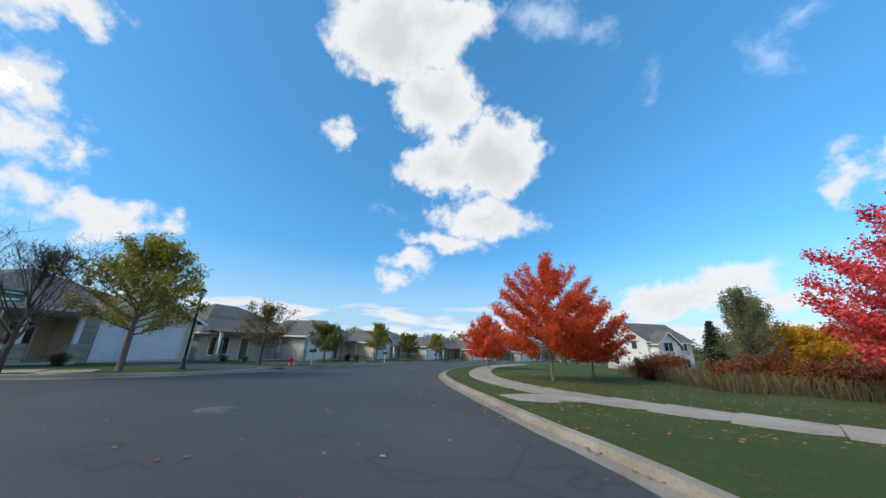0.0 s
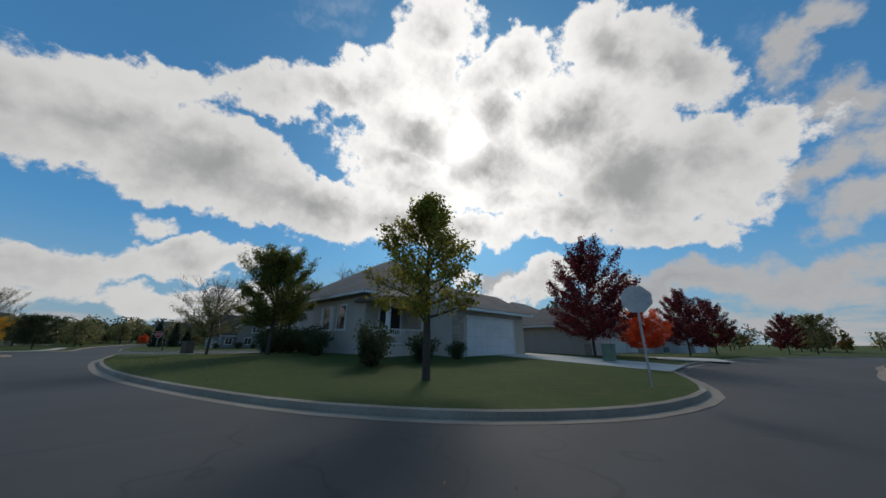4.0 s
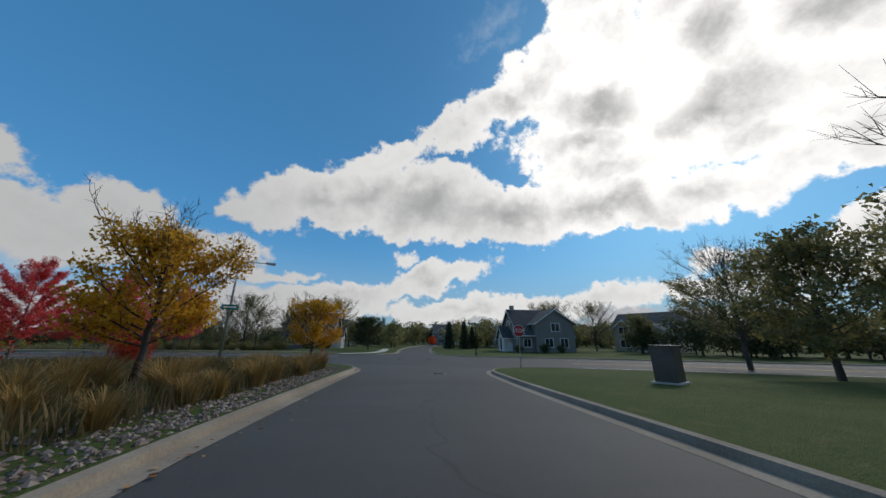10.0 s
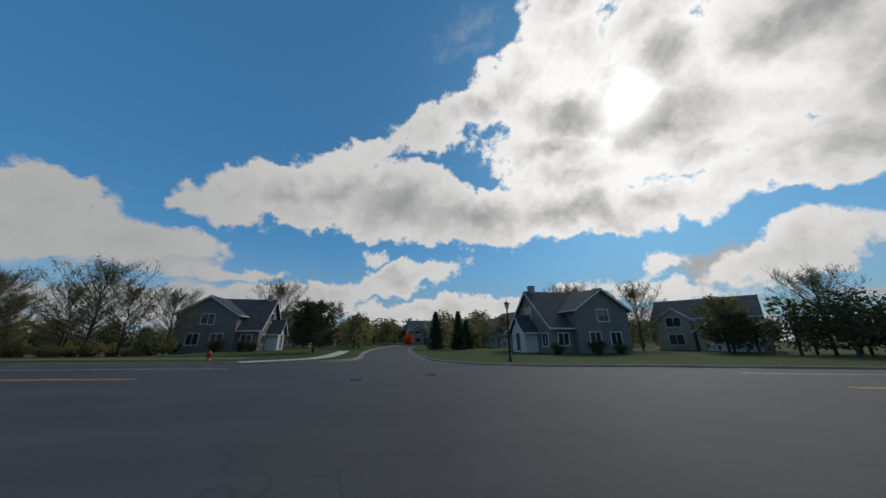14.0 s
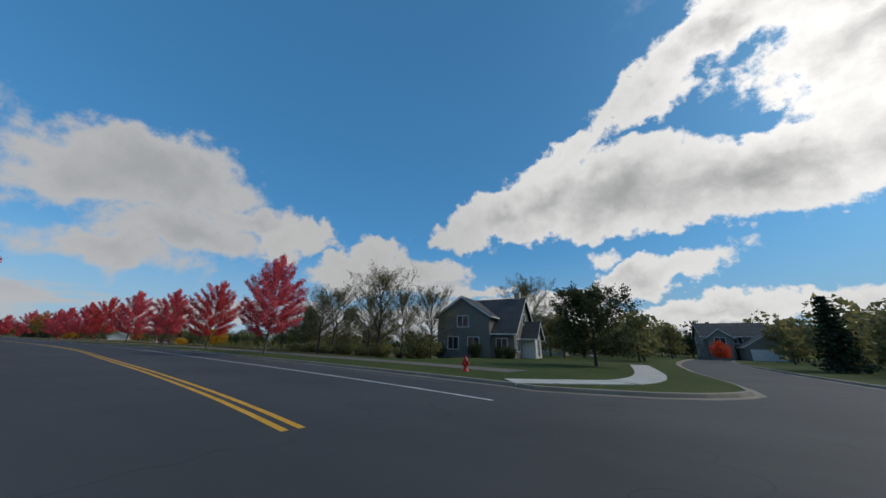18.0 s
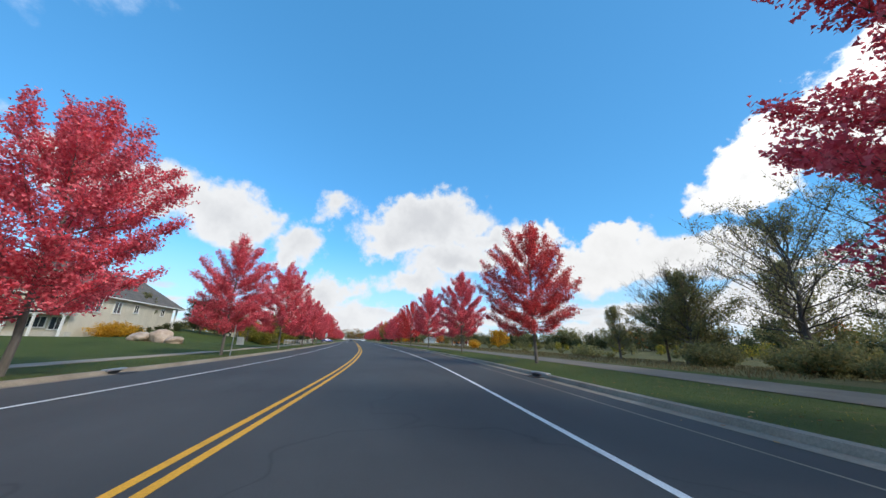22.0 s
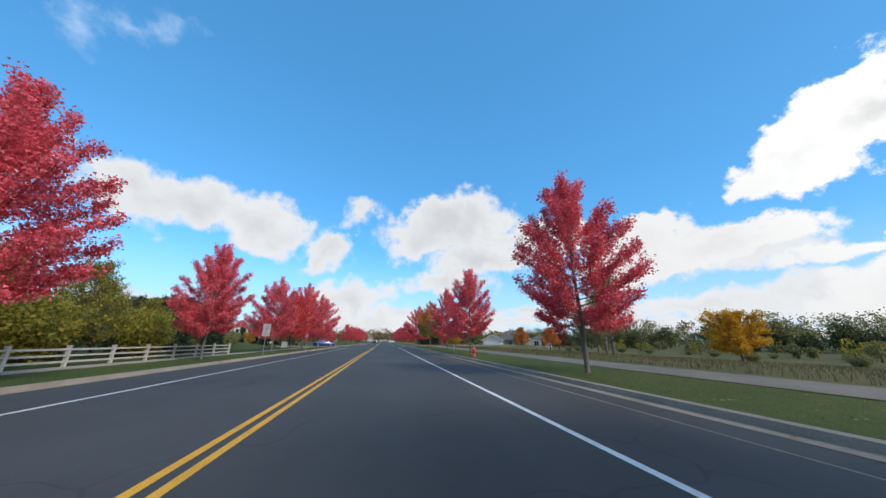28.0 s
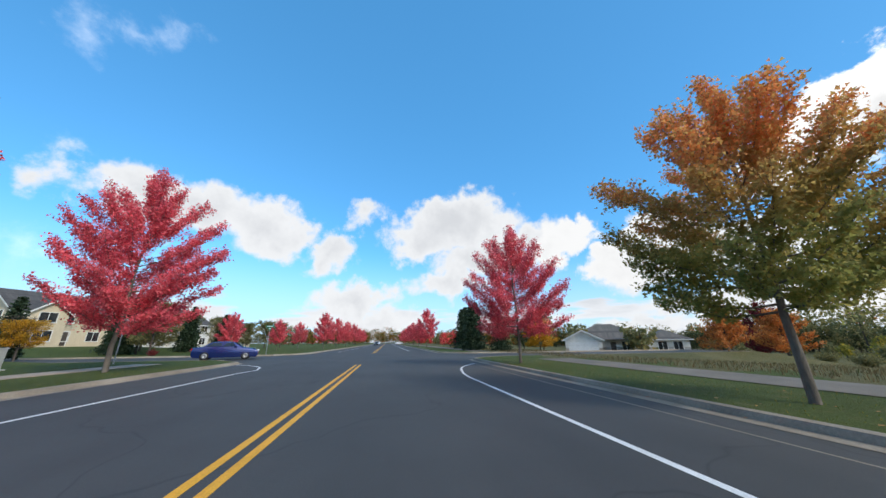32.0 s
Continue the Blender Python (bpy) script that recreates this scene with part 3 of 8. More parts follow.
FLOWER = leafy("red_flowers", ((0.0, (0.45, 0.03, 0.02)), (0.6, (0.6, 0.09, 0.04)), (1.0, (0.1, 0.16, 0.03))), 0.3)


# ---- mesh helpers ----
def mesh_of(name, verts, faces, mat, smooth=False):
    me = bpy.data.meshes.new(name)
    me.from_pydata(verts, [], faces)
    for m in (mat if isinstance(mat, (list, tuple)) else [mat]):
        me.materials.append(m)
    if smooth:
        me.polygons.foreach_set("use_smooth", [True] * len(me.polygons))
    me.update()
    return me


def part(name, bm, mat, parent, label=""):
    """Link a bmesh, or a mesh, as one object under a thing or a part."""
    if isinstance(bm, bmesh.types.BMesh):
        me = bpy.data.meshes.new(name)
        bm.to_mesh(me)
        bm.free()
        me.materials.append(mat)
    else:
        me = bm
    ob = new(name, me)
    ob.parent = parent
    return tagged(ob, label)


def thing(name, label, category, at=(0, 0, 0), turn=0.0, group="", kind=""):
    ob = new(name)
    ob.matrix_basis = pose(*at, 0, 0, turn)
    return tagged(ob, label, category, group, kind)


def box(bm, x0, x1, y0, y1, z0, z1, bevel=0.0):
    vs = [bm.verts.new(p) for p in ((x0, y0, z0), (x1, y0, z0), (x1, y1, z0), (x0, y1, z0), (x0, y0, z1), (x1, y0, z1), (x1, y1, z1), (x0, y1, z1))]
    fs = [bm.faces.new([vs[i] for i in f]) for f in ((3, 2, 1, 0), (4, 5, 6, 7), (0, 1, 5, 4), (1, 2, 6, 5), (2, 3, 7, 6), (3, 0, 4, 7))]
    if bevel:
        es = list({e for f in fs for e in f.edges})
        bmesh.ops.bevel(bm, geom=es, offset=bevel, segments=2, affect="EDGES", profile=0.6)
    return bm


def boxed(*a, bevel=0.0):
    return box(bmesh.new(), *a, bevel=bevel)


def lathe(profile, sides=20):
    """A turned solid from (radius, height) pairs."""
    bm = bmesh.new()
    rings = []
    for r, z in profile:
        rings.append([bm.verts.new((r * math.cos(2 * math.pi * i / sides), r * math.sin(2 * math.pi * i / sides), z)) for i in range(sides)])
    for a, b in zip(rings, rings[1:]):
        for i in range(sides):
            bm.faces.new((a[i], a[(i + 1) % sides], b[(i + 1) % sides], b[i]))
    bm.faces.new(rings[0][::-1])
    bm.faces.new(rings[-1])
    for f in bm.faces:
        f.smooth = True
    return bm


def tube(verts, faces, pts, radii, sides=6):
    """Add a tapered tube through pts to the lists."""
    base = len(verts)
    n = len(pts)
    for k in range(n):
        d = (Vector(pts[min(k + 1, n - 1)]) - Vector(pts[max(k - 1, 0)])).normalized()
        side = d.orthogonal().normalized() if abs(d.z) < 0.9 else Vector((1, 0, 0))
        side = (side - d * side.dot(d)).normalized()
        other = d.cross(side)
        for i in range(sides):
            a = 2 * math.pi * i / sides
            verts.append(tuple(Vector(pts[k]) + (side * math.cos(a) + other * math.sin(a)) * radii[k]))
    for k in range(n - 1):
        for i in range(sides):
            j = (i + 1) % sides
            faces.append((base + k * sides + i, base + k * sides + j, base + (k + 1) * sides + j, base + (k + 1) * sides + i))
    faces.append(tuple(base + (n - 1) * sides + i for i in range(sides)))


def tubes(name, runs, mat, sides=8):
    v, f = [], []
    for pts, radii in runs:
        tube(v, f, pts, radii, sides)
    return mesh_of(name, v, f, mat, True)

# ---- ground, roads, kerbs ----
from mathutils import geometry

AVE = [(-130, 46), (-95, 29), (-60, 12.5), (-40, 3.8), (-25, -2.6), (-10, -8.6), (0, -12.2), (10, -14.9), (20, -16.6), (30, -17.9), (47, -20.1),
       (60, -21.1), (75, -21.7), (100, -22.0), (127, -22.2), (150, -22.4), (240, -22.6), (440, -22.6)]


def spline(pts, step=2.0):
    """A smooth line through the points, in steps of about that length."""
    out = []
    for i in range(len(pts) - 1):
        p0, p1, p2, p3 = (Vector(pts[max(0, min(len(pts) - 1, j))]) for j in (i - 1, i, i + 1, i + 2))
        n = max(2, int((p2 - p1).length / step))
        for k in range(n):
            t = k / n
            out.append(0.5 * ((2 * p1) + (p2 - p0) * t + (2 * p0 - 5 * p1 + 4 * p2 - p3) * t * t + (3 * p1 - p0 - 3 * p2 + p3) * t ** 3))
    out.append(Vector(pts[-1]))
    return out


AVE_LINE = spline(AVE, 1.5)
AVE_X = np.array([p.x for p in AVE_LINE])
AVE_Y = np.array([p.y for p in AVE_LINE])


def mid(x):
    """The avenue's centre line."""
    return float(np.interp(x, AVE_X, AVE_Y))


def beside(x, off):
    """The point at x along the avenue, off metres to the left (north) of its centre line."""
    s = (mid(x + 1) - mid(x - 1)) / 2
    n = 1 / math.hypot(1, s)
    return x - s * n * off, mid(x) + n * off


def mound(x, y, cx, cy, r, h):
    d = math.hypot(x - cx, y - cy)
    return h * max(0.0, min(1.0, (r - d) / (0.55 * r))) ** 1.0 if d < r else 0.0


def elev(x, y):
    """The lie of the land: the side street climbs from the avenue to the first crossing, and the street beyond it falls away."""
    d = y - mid(x) - 8.0
    near = max(0.0, min(1.0, (45.0 - x) / 31.0))
    z = float(np.interp(d, [-1.0, 11.0, 36.0], [0.0, 0.5, 1.0])) * near
    if y > 56:
        z -= 0.034 * min(y - 56, 100.0) * max(0.0, min(1.0, (80.0 - x) / 40.0))
    return z


def terrain(x, y):
    """The lawn's height."""
    z = 0.12 + elev(x, y)
    z += mound(x, y, -21, 34, 19, 0.4)
    z += mound(x, y, 76, 17, 27, 1.1)
    z += mound(x, y, 108, 22, 30, 1.0)
    z += mound(x, y, 100, 22, 26, 1.7)
    z += mound(x, y, 196, 30, 26, 0.9)
    z += mound(x, y, 156, 12, 17, 1.3)
    if y < mid(x) - 17:
        z -= min(1.6, (mid(x) - 17 - y) * 0.05) if x > 24 else 0.0
        z -= 0.9 * max(0.0, min(1.0, 1.5 * (1 - math.hypot((x - 82) / 21, (y + 62) / 11))))
    return z


HALF = 7.7


def run(x0, x1, off, step=2.0):
    n = max(2, int(abs(x1 - x0) / step))
    return [beside(x0 + (x1 - x0) * k / n, off) for k in range(n + 1)]


def curve2(pts, step=1.2):
    return [tuple(p) for p in spline(pts, step)]


loop = []
loop += run(-128, -13, -HALF)
loop += curve2([(-10.5, -16.2), (-7.0, -18.4), (-5.2, -21.5), (-4.8, -26), (-5.5, -40), (-8, -60), (-14, -90), (-22, -120)])
loop += curve2([(-15.5, -121), (-7.5, -90), (-1.5, -60), (0.6, -40), (0.9, -28), (1.8, -24.8), (4.2, -22.9), (7.5, -22.0)])
loop += run(10, 160, -HALF)
loop += curve2([(162.5, -30.3), (164.6, -32.5), (165.2, -37), (165.5, -60)], 2)
loop += curve2([(173.5, -60), (174.0, -37), (174.8, -32.5), (177.5, -30.3)], 2)
loop += run(180, 438, -HALF, 6)
loop += run(438, 182, HALF, 6)
loop += curve2([(179, -14.6), (176.5, -12.4), (175.8, -8), (176, 30)], 2)
loop += curve2([(166.5, 30), (166.3, -8), (165.5, -12.3), (163, -14.6)], 2)
loop += run(160, 13.5, HALF)
loop += curve2([(10.5, -7.0), (7.2, -5.2), (4.6, -2.2), (3.2, 1.2), (2.7, 5), (2.9, 11), (3.0, 19), (2.4, 27), (1.9, 35), (2.3, 42), (4.2, 48),
                (6.1, 54), (6.2, 58), (5.2, 61.3), (4.3, 63.2), (2.9, 66.4), (0.6, 72.0), (-1.1, 78), (-1.9, 86), (-1.2, 97), (2.5, 113), (10, 130), (24, 152), (50, 178)])
loop += curve2([(44, 184), (17, 158), (1.5, 135), (-6.7, 115), (-10.8, 97), (-11.9, 85), (-11.7, 76), (-11.2, 71), (-11.6, 67.4), (-13.2, 64.6), (-15.8, 62.2),
                (-19.5, 60.0), (-25, 59.0), (-34, 60.5), (-44, 62.6), (-64, 70), (-100, 88)])
loop += curve2([(-103, 82), (-67, 64), (-46, 56.6), (-35, 53.9), (-28, 52.6), (-22, 52.5), (-17.5, 53.6), (-14.6, 54.1), (-12, 53.7), (-10.2, 52.9), (-8.6, 51.6),
                (-7.4, 50), (-6.3, 47.8), (-5.1, 43.8), (-4.1, 39), (-3.6, 33.5), (-3.5, 26), (-3.8, 18), (-4.0, 10), (-4.7, 4.8), (-6.2, 1.6), (-9.2, -0.4), (-12.5, -0.6)])
loop += run(-15, -128, HALF)
clean = []
for p in loop:
    if not clean or math.hypot(p[0] - clean[-1][0], p[1] - clean[-1][1]) > 0.35:
        clean.append((float(p[0]), float(p[1])))
LOOP = clean


def offset(line, d):
    """The closed line moved d metres to its outer (right-hand) side."""
    n, out = len(line), []
    for i in range(n):
        a, b, c = Vector(line[i - 1]), Vector(line[i]), Vector(line[(i + 1) % n])
        t = ((b - a).normalized() + (c - b).normalized())
        t = t.normalized() if t.length > 1e-6 else (c - b).normalized()
        out.append((b.x + t.y * d, b.y - t.x * d))
    return out


def swept(profile, name, mat):
    """A strip along the road's edge: (outward offset, height) pairs."""
    rings = [offset(LOOP, d) for d, _ in profile]
    n = len(LOOP)
    verts = [(x, y, z + elev(*LOOP[i])) for ring, (_, z) in zip(rings, profile) for i, (x, y) in enumerate(ring)]
    faces = [(k * n + i, (k + 1) * n + i, (k + 1) * n + (i + 1) % n, k * n + (i + 1) % n) for k in range(len(profile) - 1) for i in range(n)]
    return mesh_of(name, verts, faces, mat)


def inside(x, y, ring):
    hit, j = False, len(ring) - 1
    for i in range(len(ring)):
        (xi, yi), (xj, yj) = ring[i], ring[j]
        if (yi > y) != (yj > y) and x < (xj - xi) * (y - yi) / (yj - yi) + xi:
            hit = not hit
        j = i
    return hit


def lay_ground():
    back = offset(LOOP, 0.17)
    big = 2600.0
    pts = [Vector(p) for p in back]
    edges = [(i, (i + 1) % len(back)) for i in range(len(back))]
    c = len(pts)
    pts += [Vector(p) for p in ((-big, -big), (big, -big), (big, big), (-big, big))]
    edges += [(c + i, c + (i + 1) % 4) for i in range(4)]
    ring = np.array(back)
    for gx in range(-130, 300, 5):
        for gy in range(-130, 190, 5):
            if np.min(np.abs(ring[:, 0] - gx) + np.abs(ring[:, 1] - gy)) > 2.5:
                pts.append(Vector((gx + 0.3, gy + 0.2)))
    v, _, f, _, _, _ = geometry.delaunay_2d_cdt(pts, edges, [], 0, 1e-4)
    lawn = [t for t in f if not inside(sum(v[i].x for i in t) / 3, sum(v[i].y for i in t) / 3, back)]
    def settle(p):
        k = int(np.argmin(np.abs(ring[:, 0] - p.x) + np.abs(ring[:, 1] - p.y)))
        return 0.125 + elev(*LOOP[k]) if abs(ring[k, 0] - p.x) + abs(ring[k, 1] - p.y) < 0.05 else terrain(p.x, p.y)
    ground = new("ground", mesh_of("ground", [(p.x, p.y, settle(p)) for p in v], lawn, LAWN))
    ground.data.materials.append(MEADOW)
    for face in ground.data.polygons:
        c = face.center
        if (c.x > 24 and c.y < mid(c.x) - 14.4) or (c.x > 200 and c.y < -40):
            face.material_index = 1
    tagged(ground, "mown green lawns and verges, and a rough tan meadow", "lawn", kind="structure")
    lane = [Vector(p) for p in LOOP]
    edge = np.array(LOOP)
    for gx in range(-100, 60, 3):
        for gy in range(-15, 185, 3):
            if inside(gx, gy, LOOP) and np.min(np.abs(edge[:, 0] - gx) + np.abs(edge[:, 1] - gy)) > 1.2:
                lane.append(Vector((gx + 0.1, gy + 0.07)))
    v2, _, f2, _, _, _ = geometry.delaunay_2d_cdt(lane, [(i, (i + 1) % len(LOOP)) for i in range(len(LOOP))], [], 1, 1e-4)
    road = new("road", mesh_of("road", [(p.x, p.y, elev(p.x, p.y)) for p in v2], [t for t in f2 if inside(sum(v2[i].x for i in t) / len(t), sum(v2[i].y for i in t) / len(t), LOOP)], ASPHALT))
    tagged(road, "dark grey worn asphalt streets and avenue", "road", kind="structure")
    kerb = new("kerb", swept([(-0.02, -0.02), (0.0, 0.05), (0.03, 0.125), (0.16, 0.14), (0.18, -0.05)], "kerb", CONCRETE))
    tagged(kerb, "buff concrete kerb along the streets", "kerb", kind="structure")
    gutter = new("gutter", swept([(-0.3, 0.006), (0.0, 0.012)], "gutter", CONCRETE))
    tagged(gutter, "buff concrete gutter beside the kerb", "gutter", kind="structure")


lay_ground()


def ribbon(name, line, wide, z, mat, label, category, lift=True, thick=0.0):
    """A flat band along a line of points."""
    verts, faces = [], []
    n = len(line)
    for i in range(n):
        a, c = Vector(line[max(i - 1, 0)][:2]), Vector(line[min(i + 1, n - 1)][:2])
        t = (c - a).normalized()
        for s in (-0.5, 0.5):
            x, y = line[i][0] - t.y * wide * s, line[i][1] + t.x * wide * s
            verts.append((x, y, (terrain(x, y) if lift else elev(x, y)) + z))
    faces = [(2 * i, 2 * i + 1, 2 * i + 3, 2 * i + 2) for i in range(n - 1)]
    faces = [f[::-1] for f in faces]
    ob = new(name, mesh_of(name, verts, faces, mat))
    return tagged(ob, label, category, kind="structure")


def inset_run(x0, x1, off):
    return run(x0, x1, off, 1.5)


for off in (0.13, -0.13):
    ribbon("yellow_line", inset_run(9.5, 160, off), 0.12, 0.004, YELLOW, "double yellow centre line on the avenue", "road marking", False)
    ribbon("yellow_line", inset_run(180, 436, off), 0.12, 0.004, YELLOW, "double yellow centre line on the avenue", "road marking", False)
    ribbon("yellow_line", inset_run(-120, -16, off), 0.12, 0.004, YELLOW, "double yellow centre line on the avenue", "road marking", False)
north_edge = inset_run(11, 156, 4.85) + curve2([(157.5, -17.75), (159.6, -17.1), (161.2, -15.9), (162.2, -14.6)], 0.7)
south_edge = inset_run(9, 152, -4.75) + curve2([(153.5, -27.3), (156.5, -28.0), (159, -29.4)], 0.7)
ribbon("edge_line", north_edge, 0.11, 0.004, WHITE_PAINT, "white edge line that bends into the side street", "road marking", False)
ribbon("edge_line", south_edge, 0.11, 0.004, WHITE_PAINT, "white edge line that bends into the side street", "road marking", False)
for side in (4.85, -4.75):
    ribbon("edge_line", inset_run(185, 436, side), 0.11, 0.004, WHITE_PAINT, "white edge line of the avenue", "road marking", False)
    ribbon("edge_line", inset_run(-120, -16, side), 0.11, 0.004, WHITE_PAINT, "white edge line of the avenue", "road marking", False)
ribbon("gutter_seam", inset_run(12, 158, -HALF + 0.95), 0.05, 0.004, CONCRETE, "pale seam in the asphalt beside the gutter", "road marking", False)

# paved paths
ribbon("path", run(12, 160, -12.8), 2.4, 0.02, PATH_ASPHALT, "grey asphalt walking path behind the verge", "path")
ribbon("path", run(176, 330, -12.8), 2.4, 0.02, PATH_ASPHALT, "grey asphalt walking path behind the verge", "path")

pond_v = [(82 + 19 * math.cos(k * math.pi / 24) * (1 + 0.07 * math.sin(k * 0.9)), -62 + 9.5 * math.sin(k * math.pi / 24) * (1 + 0.08 * math.cos(k * 0.7)), -2.02) for k in range(48)]
pond = new("pond", mesh_of("pond", pond_v, [tuple(range(48))], WATER))
tagged(pond, "still pale pond among the meadow's scrub", "pond", kind="structure")

# ---- plants ----
def leaf_fan(rng, centers, per, spread, size, flat=0.0):
    """Folded leaves round the given centres, as vertex and face lists."""
    c = np.repeat(np.asarray(centers, float), per, axis=0)
    n = len(c)
    c = c + rng.normal(0, 1, (n, 3)) * np.asarray(spread)
    a = rng.normal(0, 1, (n, 3))
    a[:, 2] *= (1 - flat)
    a /= np.linalg.norm(a, axis=1, keepdims=True)
    b = np.cross(a, rng.normal(0, 1, (n, 3)))
    b /= np.linalg.norm(b, axis=1, keepdims=True)
    u = np.cross(a, b)
    s = size * rng.uniform(0.65, 1.3, (n, 1))
    v = np.empty((n, 4, 3))
    v[:, 0] = c - a * s * 0.5
    v[:, 1] = c + b * s * 0.42 + u * s * 0.12
    v[:, 2] = c + a * s * 0.55
    v[:, 3] = c - b * s * 0.42 + u * s * 0.12
    return v.reshape(-1, 3).tolist(), np.arange(4 * n).reshape(n, 4).tolist()


def leaf_tips(rng, centers, per, spread, size):
    """Small pointed leaves, close along the shoots; vertex and face lists."""
    c = np.repeat(np.asarray(centers, float), per, axis=0)
    n = len(c)
    c = c + np.clip(rng.normal(0, 1, (n, 3)), -1.7, 1.7) * np.asarray(spread)
    a = rng.normal(0, 1, (n, 3))
    a /= np.linalg.norm(a, axis=1, keepdims=True)
    b = np.cross(a, rng.normal(0, 1, (n, 3)))
    b /= np.linalg.norm(b, axis=1, keepdims=True)
    s = size * rng.uniform(0.6, 1.3, (n, 1))
    v = np.empty((n, 3, 3))
    v[:, 0] = c + a * s * 0.62
    v[:, 1] = c - a * s * 0.38 + b * s * 0.46
    v[:, 2] = c - a * s * 0.38 - b * s * 0.46
    return v.reshape(-1, 3).tolist(), np.arange(3 * n).reshape(n, 3).tolist()


def profile_radius(shape, t):
    """The crown's radius, as a share of its greatest, at the share t of its height."""
    if shape == "oval":
        return max(0.05, (1 - t) ** 0.72 * min(1.0, 0.8 + 1.6 * t))
    if shape == "cone":
        return max(0.04, (1 - t) ** 0.8 * min(1.0, 0.6 + 2.6 * t))
    return max(0.1, math.sin(math.pi * (0.22 + 0.72 * t)) ** 0.55)


def grow(seed, high, wide, base, shape="oval", limbs=26, leaves=6000, size=0.2, rise=38.0, twigs=6, bare_top=1.0, thick=1.0, clump=0.22, leaf_from=0.18, lean=0.0, fine=0):
    """The wood and the leaves of a tree: wood (verts, faces), leaves (verts, faces)."""
    rng = np.random.default_rng(seed)
    wv, wf = [], []
    r0 = high * 0.0165 * thick
    stem = [Vector((rng.normal(0, 0.02) * high * t + lean * t, rng.normal(0, 0.012) * high * t, high * 0.93 * t)) for t in np.linspace(0, 1, 9)]
    tube(wv, wf, [(0, 0, -0.05), *stem[1:]], [r0 * 1.25 * (1 - 0.93 * t) + 0.008 for t in np.linspace(0, 1, 9)], 9)
    spots = []
    span = high - base
    for i in range(limbs):
        t = (i + rng.uniform(0, 0.9)) / limbs
        z0 = base + span * 0.8 * t
        k = z0 / (high * 0.93) * 8
        root = stem[int(min(k, 7))].lerp(stem[int(min(k, 7)) + 1], min(1.0, k - int(min(k, 7))))
        az = i * 2.39996 + rng.uniform(-0.5, 0.5)
        up = radians(rise - 32 + 62 * t + rng.uniform(-8, 8))
        reach = wide / 2 * profile_radius(shape, t) * rng.uniform(0.86, 1.05)
        length = max(0.5, reach / max(0.35, math.cos(up)))
        length = min(length, (high * rng.uniform(0.97, 1.05) - root.z) / max(0.2, math.sin(up)) if up > 0.1 else length)
        length = max(length, 0.4)
        d = Vector((math.cos(az) * math.cos(up), math.sin(az) * math.cos(up), math.sin(up)))
        pts = [root]
        for s in range(1, 5):
            bend = d + Vector((rng.normal(0, 0.09), rng.normal(0, 0.09), 0.1 * s * 0.4))
            pts.append(pts[-1] + bend.normalized() * length / 4)
        rl = max(0.012, r0 * 0.42 * (1 - 0.7 * t))
        tube(wv, wf, pts, [rl * (1 - 0.22 * s) + 0.004 for s in range(5)], 5)
        for j in range(twigs):
            f = leaf_from + (1 - leaf_from) * (j + rng.uniform(0, 1)) / twigs
            q = f * 4
            p = pts[int(min(q, 3))].lerp(pts[int(min(q, 3)) + 1], q - int(min(q, 3)))
            side = Vector(rng.normal(0, 1, 3))
            side.z = abs(side.z) * 0.6
            tw = (d * 0.7 + side.normalized() * 0.65 + Vector((0, 0, 0.62))).normalized()
            tl = length * rng.uniform(0.2, 0.42) * (1.15 - 0.55 * f)
            e = p + tw * tl
            tube(wv, wf, [p, e], [rl * 0.4, 0.004], 3)
            for m in range(2):
                g = e - tw * tl * rng.uniform(0.0, 0.7)
                e2 = g + (tw * 0.6 + Vector(rng.normal(0, 0.5, 3))).normalized() * tl * 0.6
                if fine or leaves < 4500:
                    tube(wv, wf, [g, e2], [rl * 0.2 + 0.002, 0.003], 3)
                for q in range(fine):
                    g2 = g.lerp(e2, rng.uniform(0.1, 0.9))
                    e3 = g2 + (tw * 0.5 + Vector(rng.normal(0, 0.45, 3)) + Vector((0, 0, 0.25))).normalized() * tl * rng.uniform(0.3, 0.5)
                    tube(wv, wf, [g2, e3], [0.0055, 0.0025], 3)
                for w in (0.2, 0.45, 0.7, 0.92):
                    spots.append(g.lerp(e2, w))
            for w in (0.15, 0.35, 0.55, 0.75, 0.95):
                spots.append(p.lerp(e, w))
        for w in (0.3, 0.5, 0.7, 0.85, 1.0):
            spots.append(pts[0].lerp(pts[-1], w))
        for s in range(2):
            tip = pts[-1] + (d * 0.6 + Vector((rng.normal(0, 0.25), rng.normal(0, 0.25), 0.7))).normalized() * length * rng.uniform(0.12, 0.3)
            tube(wv, wf, [pts[-1], tip], [rl * 0.25, 0.003], 3)
            for w in (0.15, 0.3, 0.45, 0.6, 0.75, 0.9):
                spots.append(pts[-1].lerp(tip, w))
    tall = np.array([(s.x, s.y, s.z) for s in spots])
    fz = (high - base * 0.5) / (np.quantile(tall[:, 2], 0.995) + clump * 0.6 - base * 0.5)
    fr = wide / 2 / (np.quantile(np.hypot(tall[:, 0], tall[:, 1]), 0.97) + clump * 0.6)

    def fit(p):
        k = min(1.0, max(0.0, (p[2] - base * 0.4) / base)) if base else 1.0
        f = 1 + (fr - 1) * k
        return Vector((p[0] * f, p[1] * f, p[2] if p[2] < base * 0.5 else base * 0.5 + (p[2] - base * 0.5) * fz))
    wv = [tuple(fit(p)) for p in wv]
    spots = [fit(s) for s in spots]
    low = [s for s in spots if s.z < base + span * bare_top]
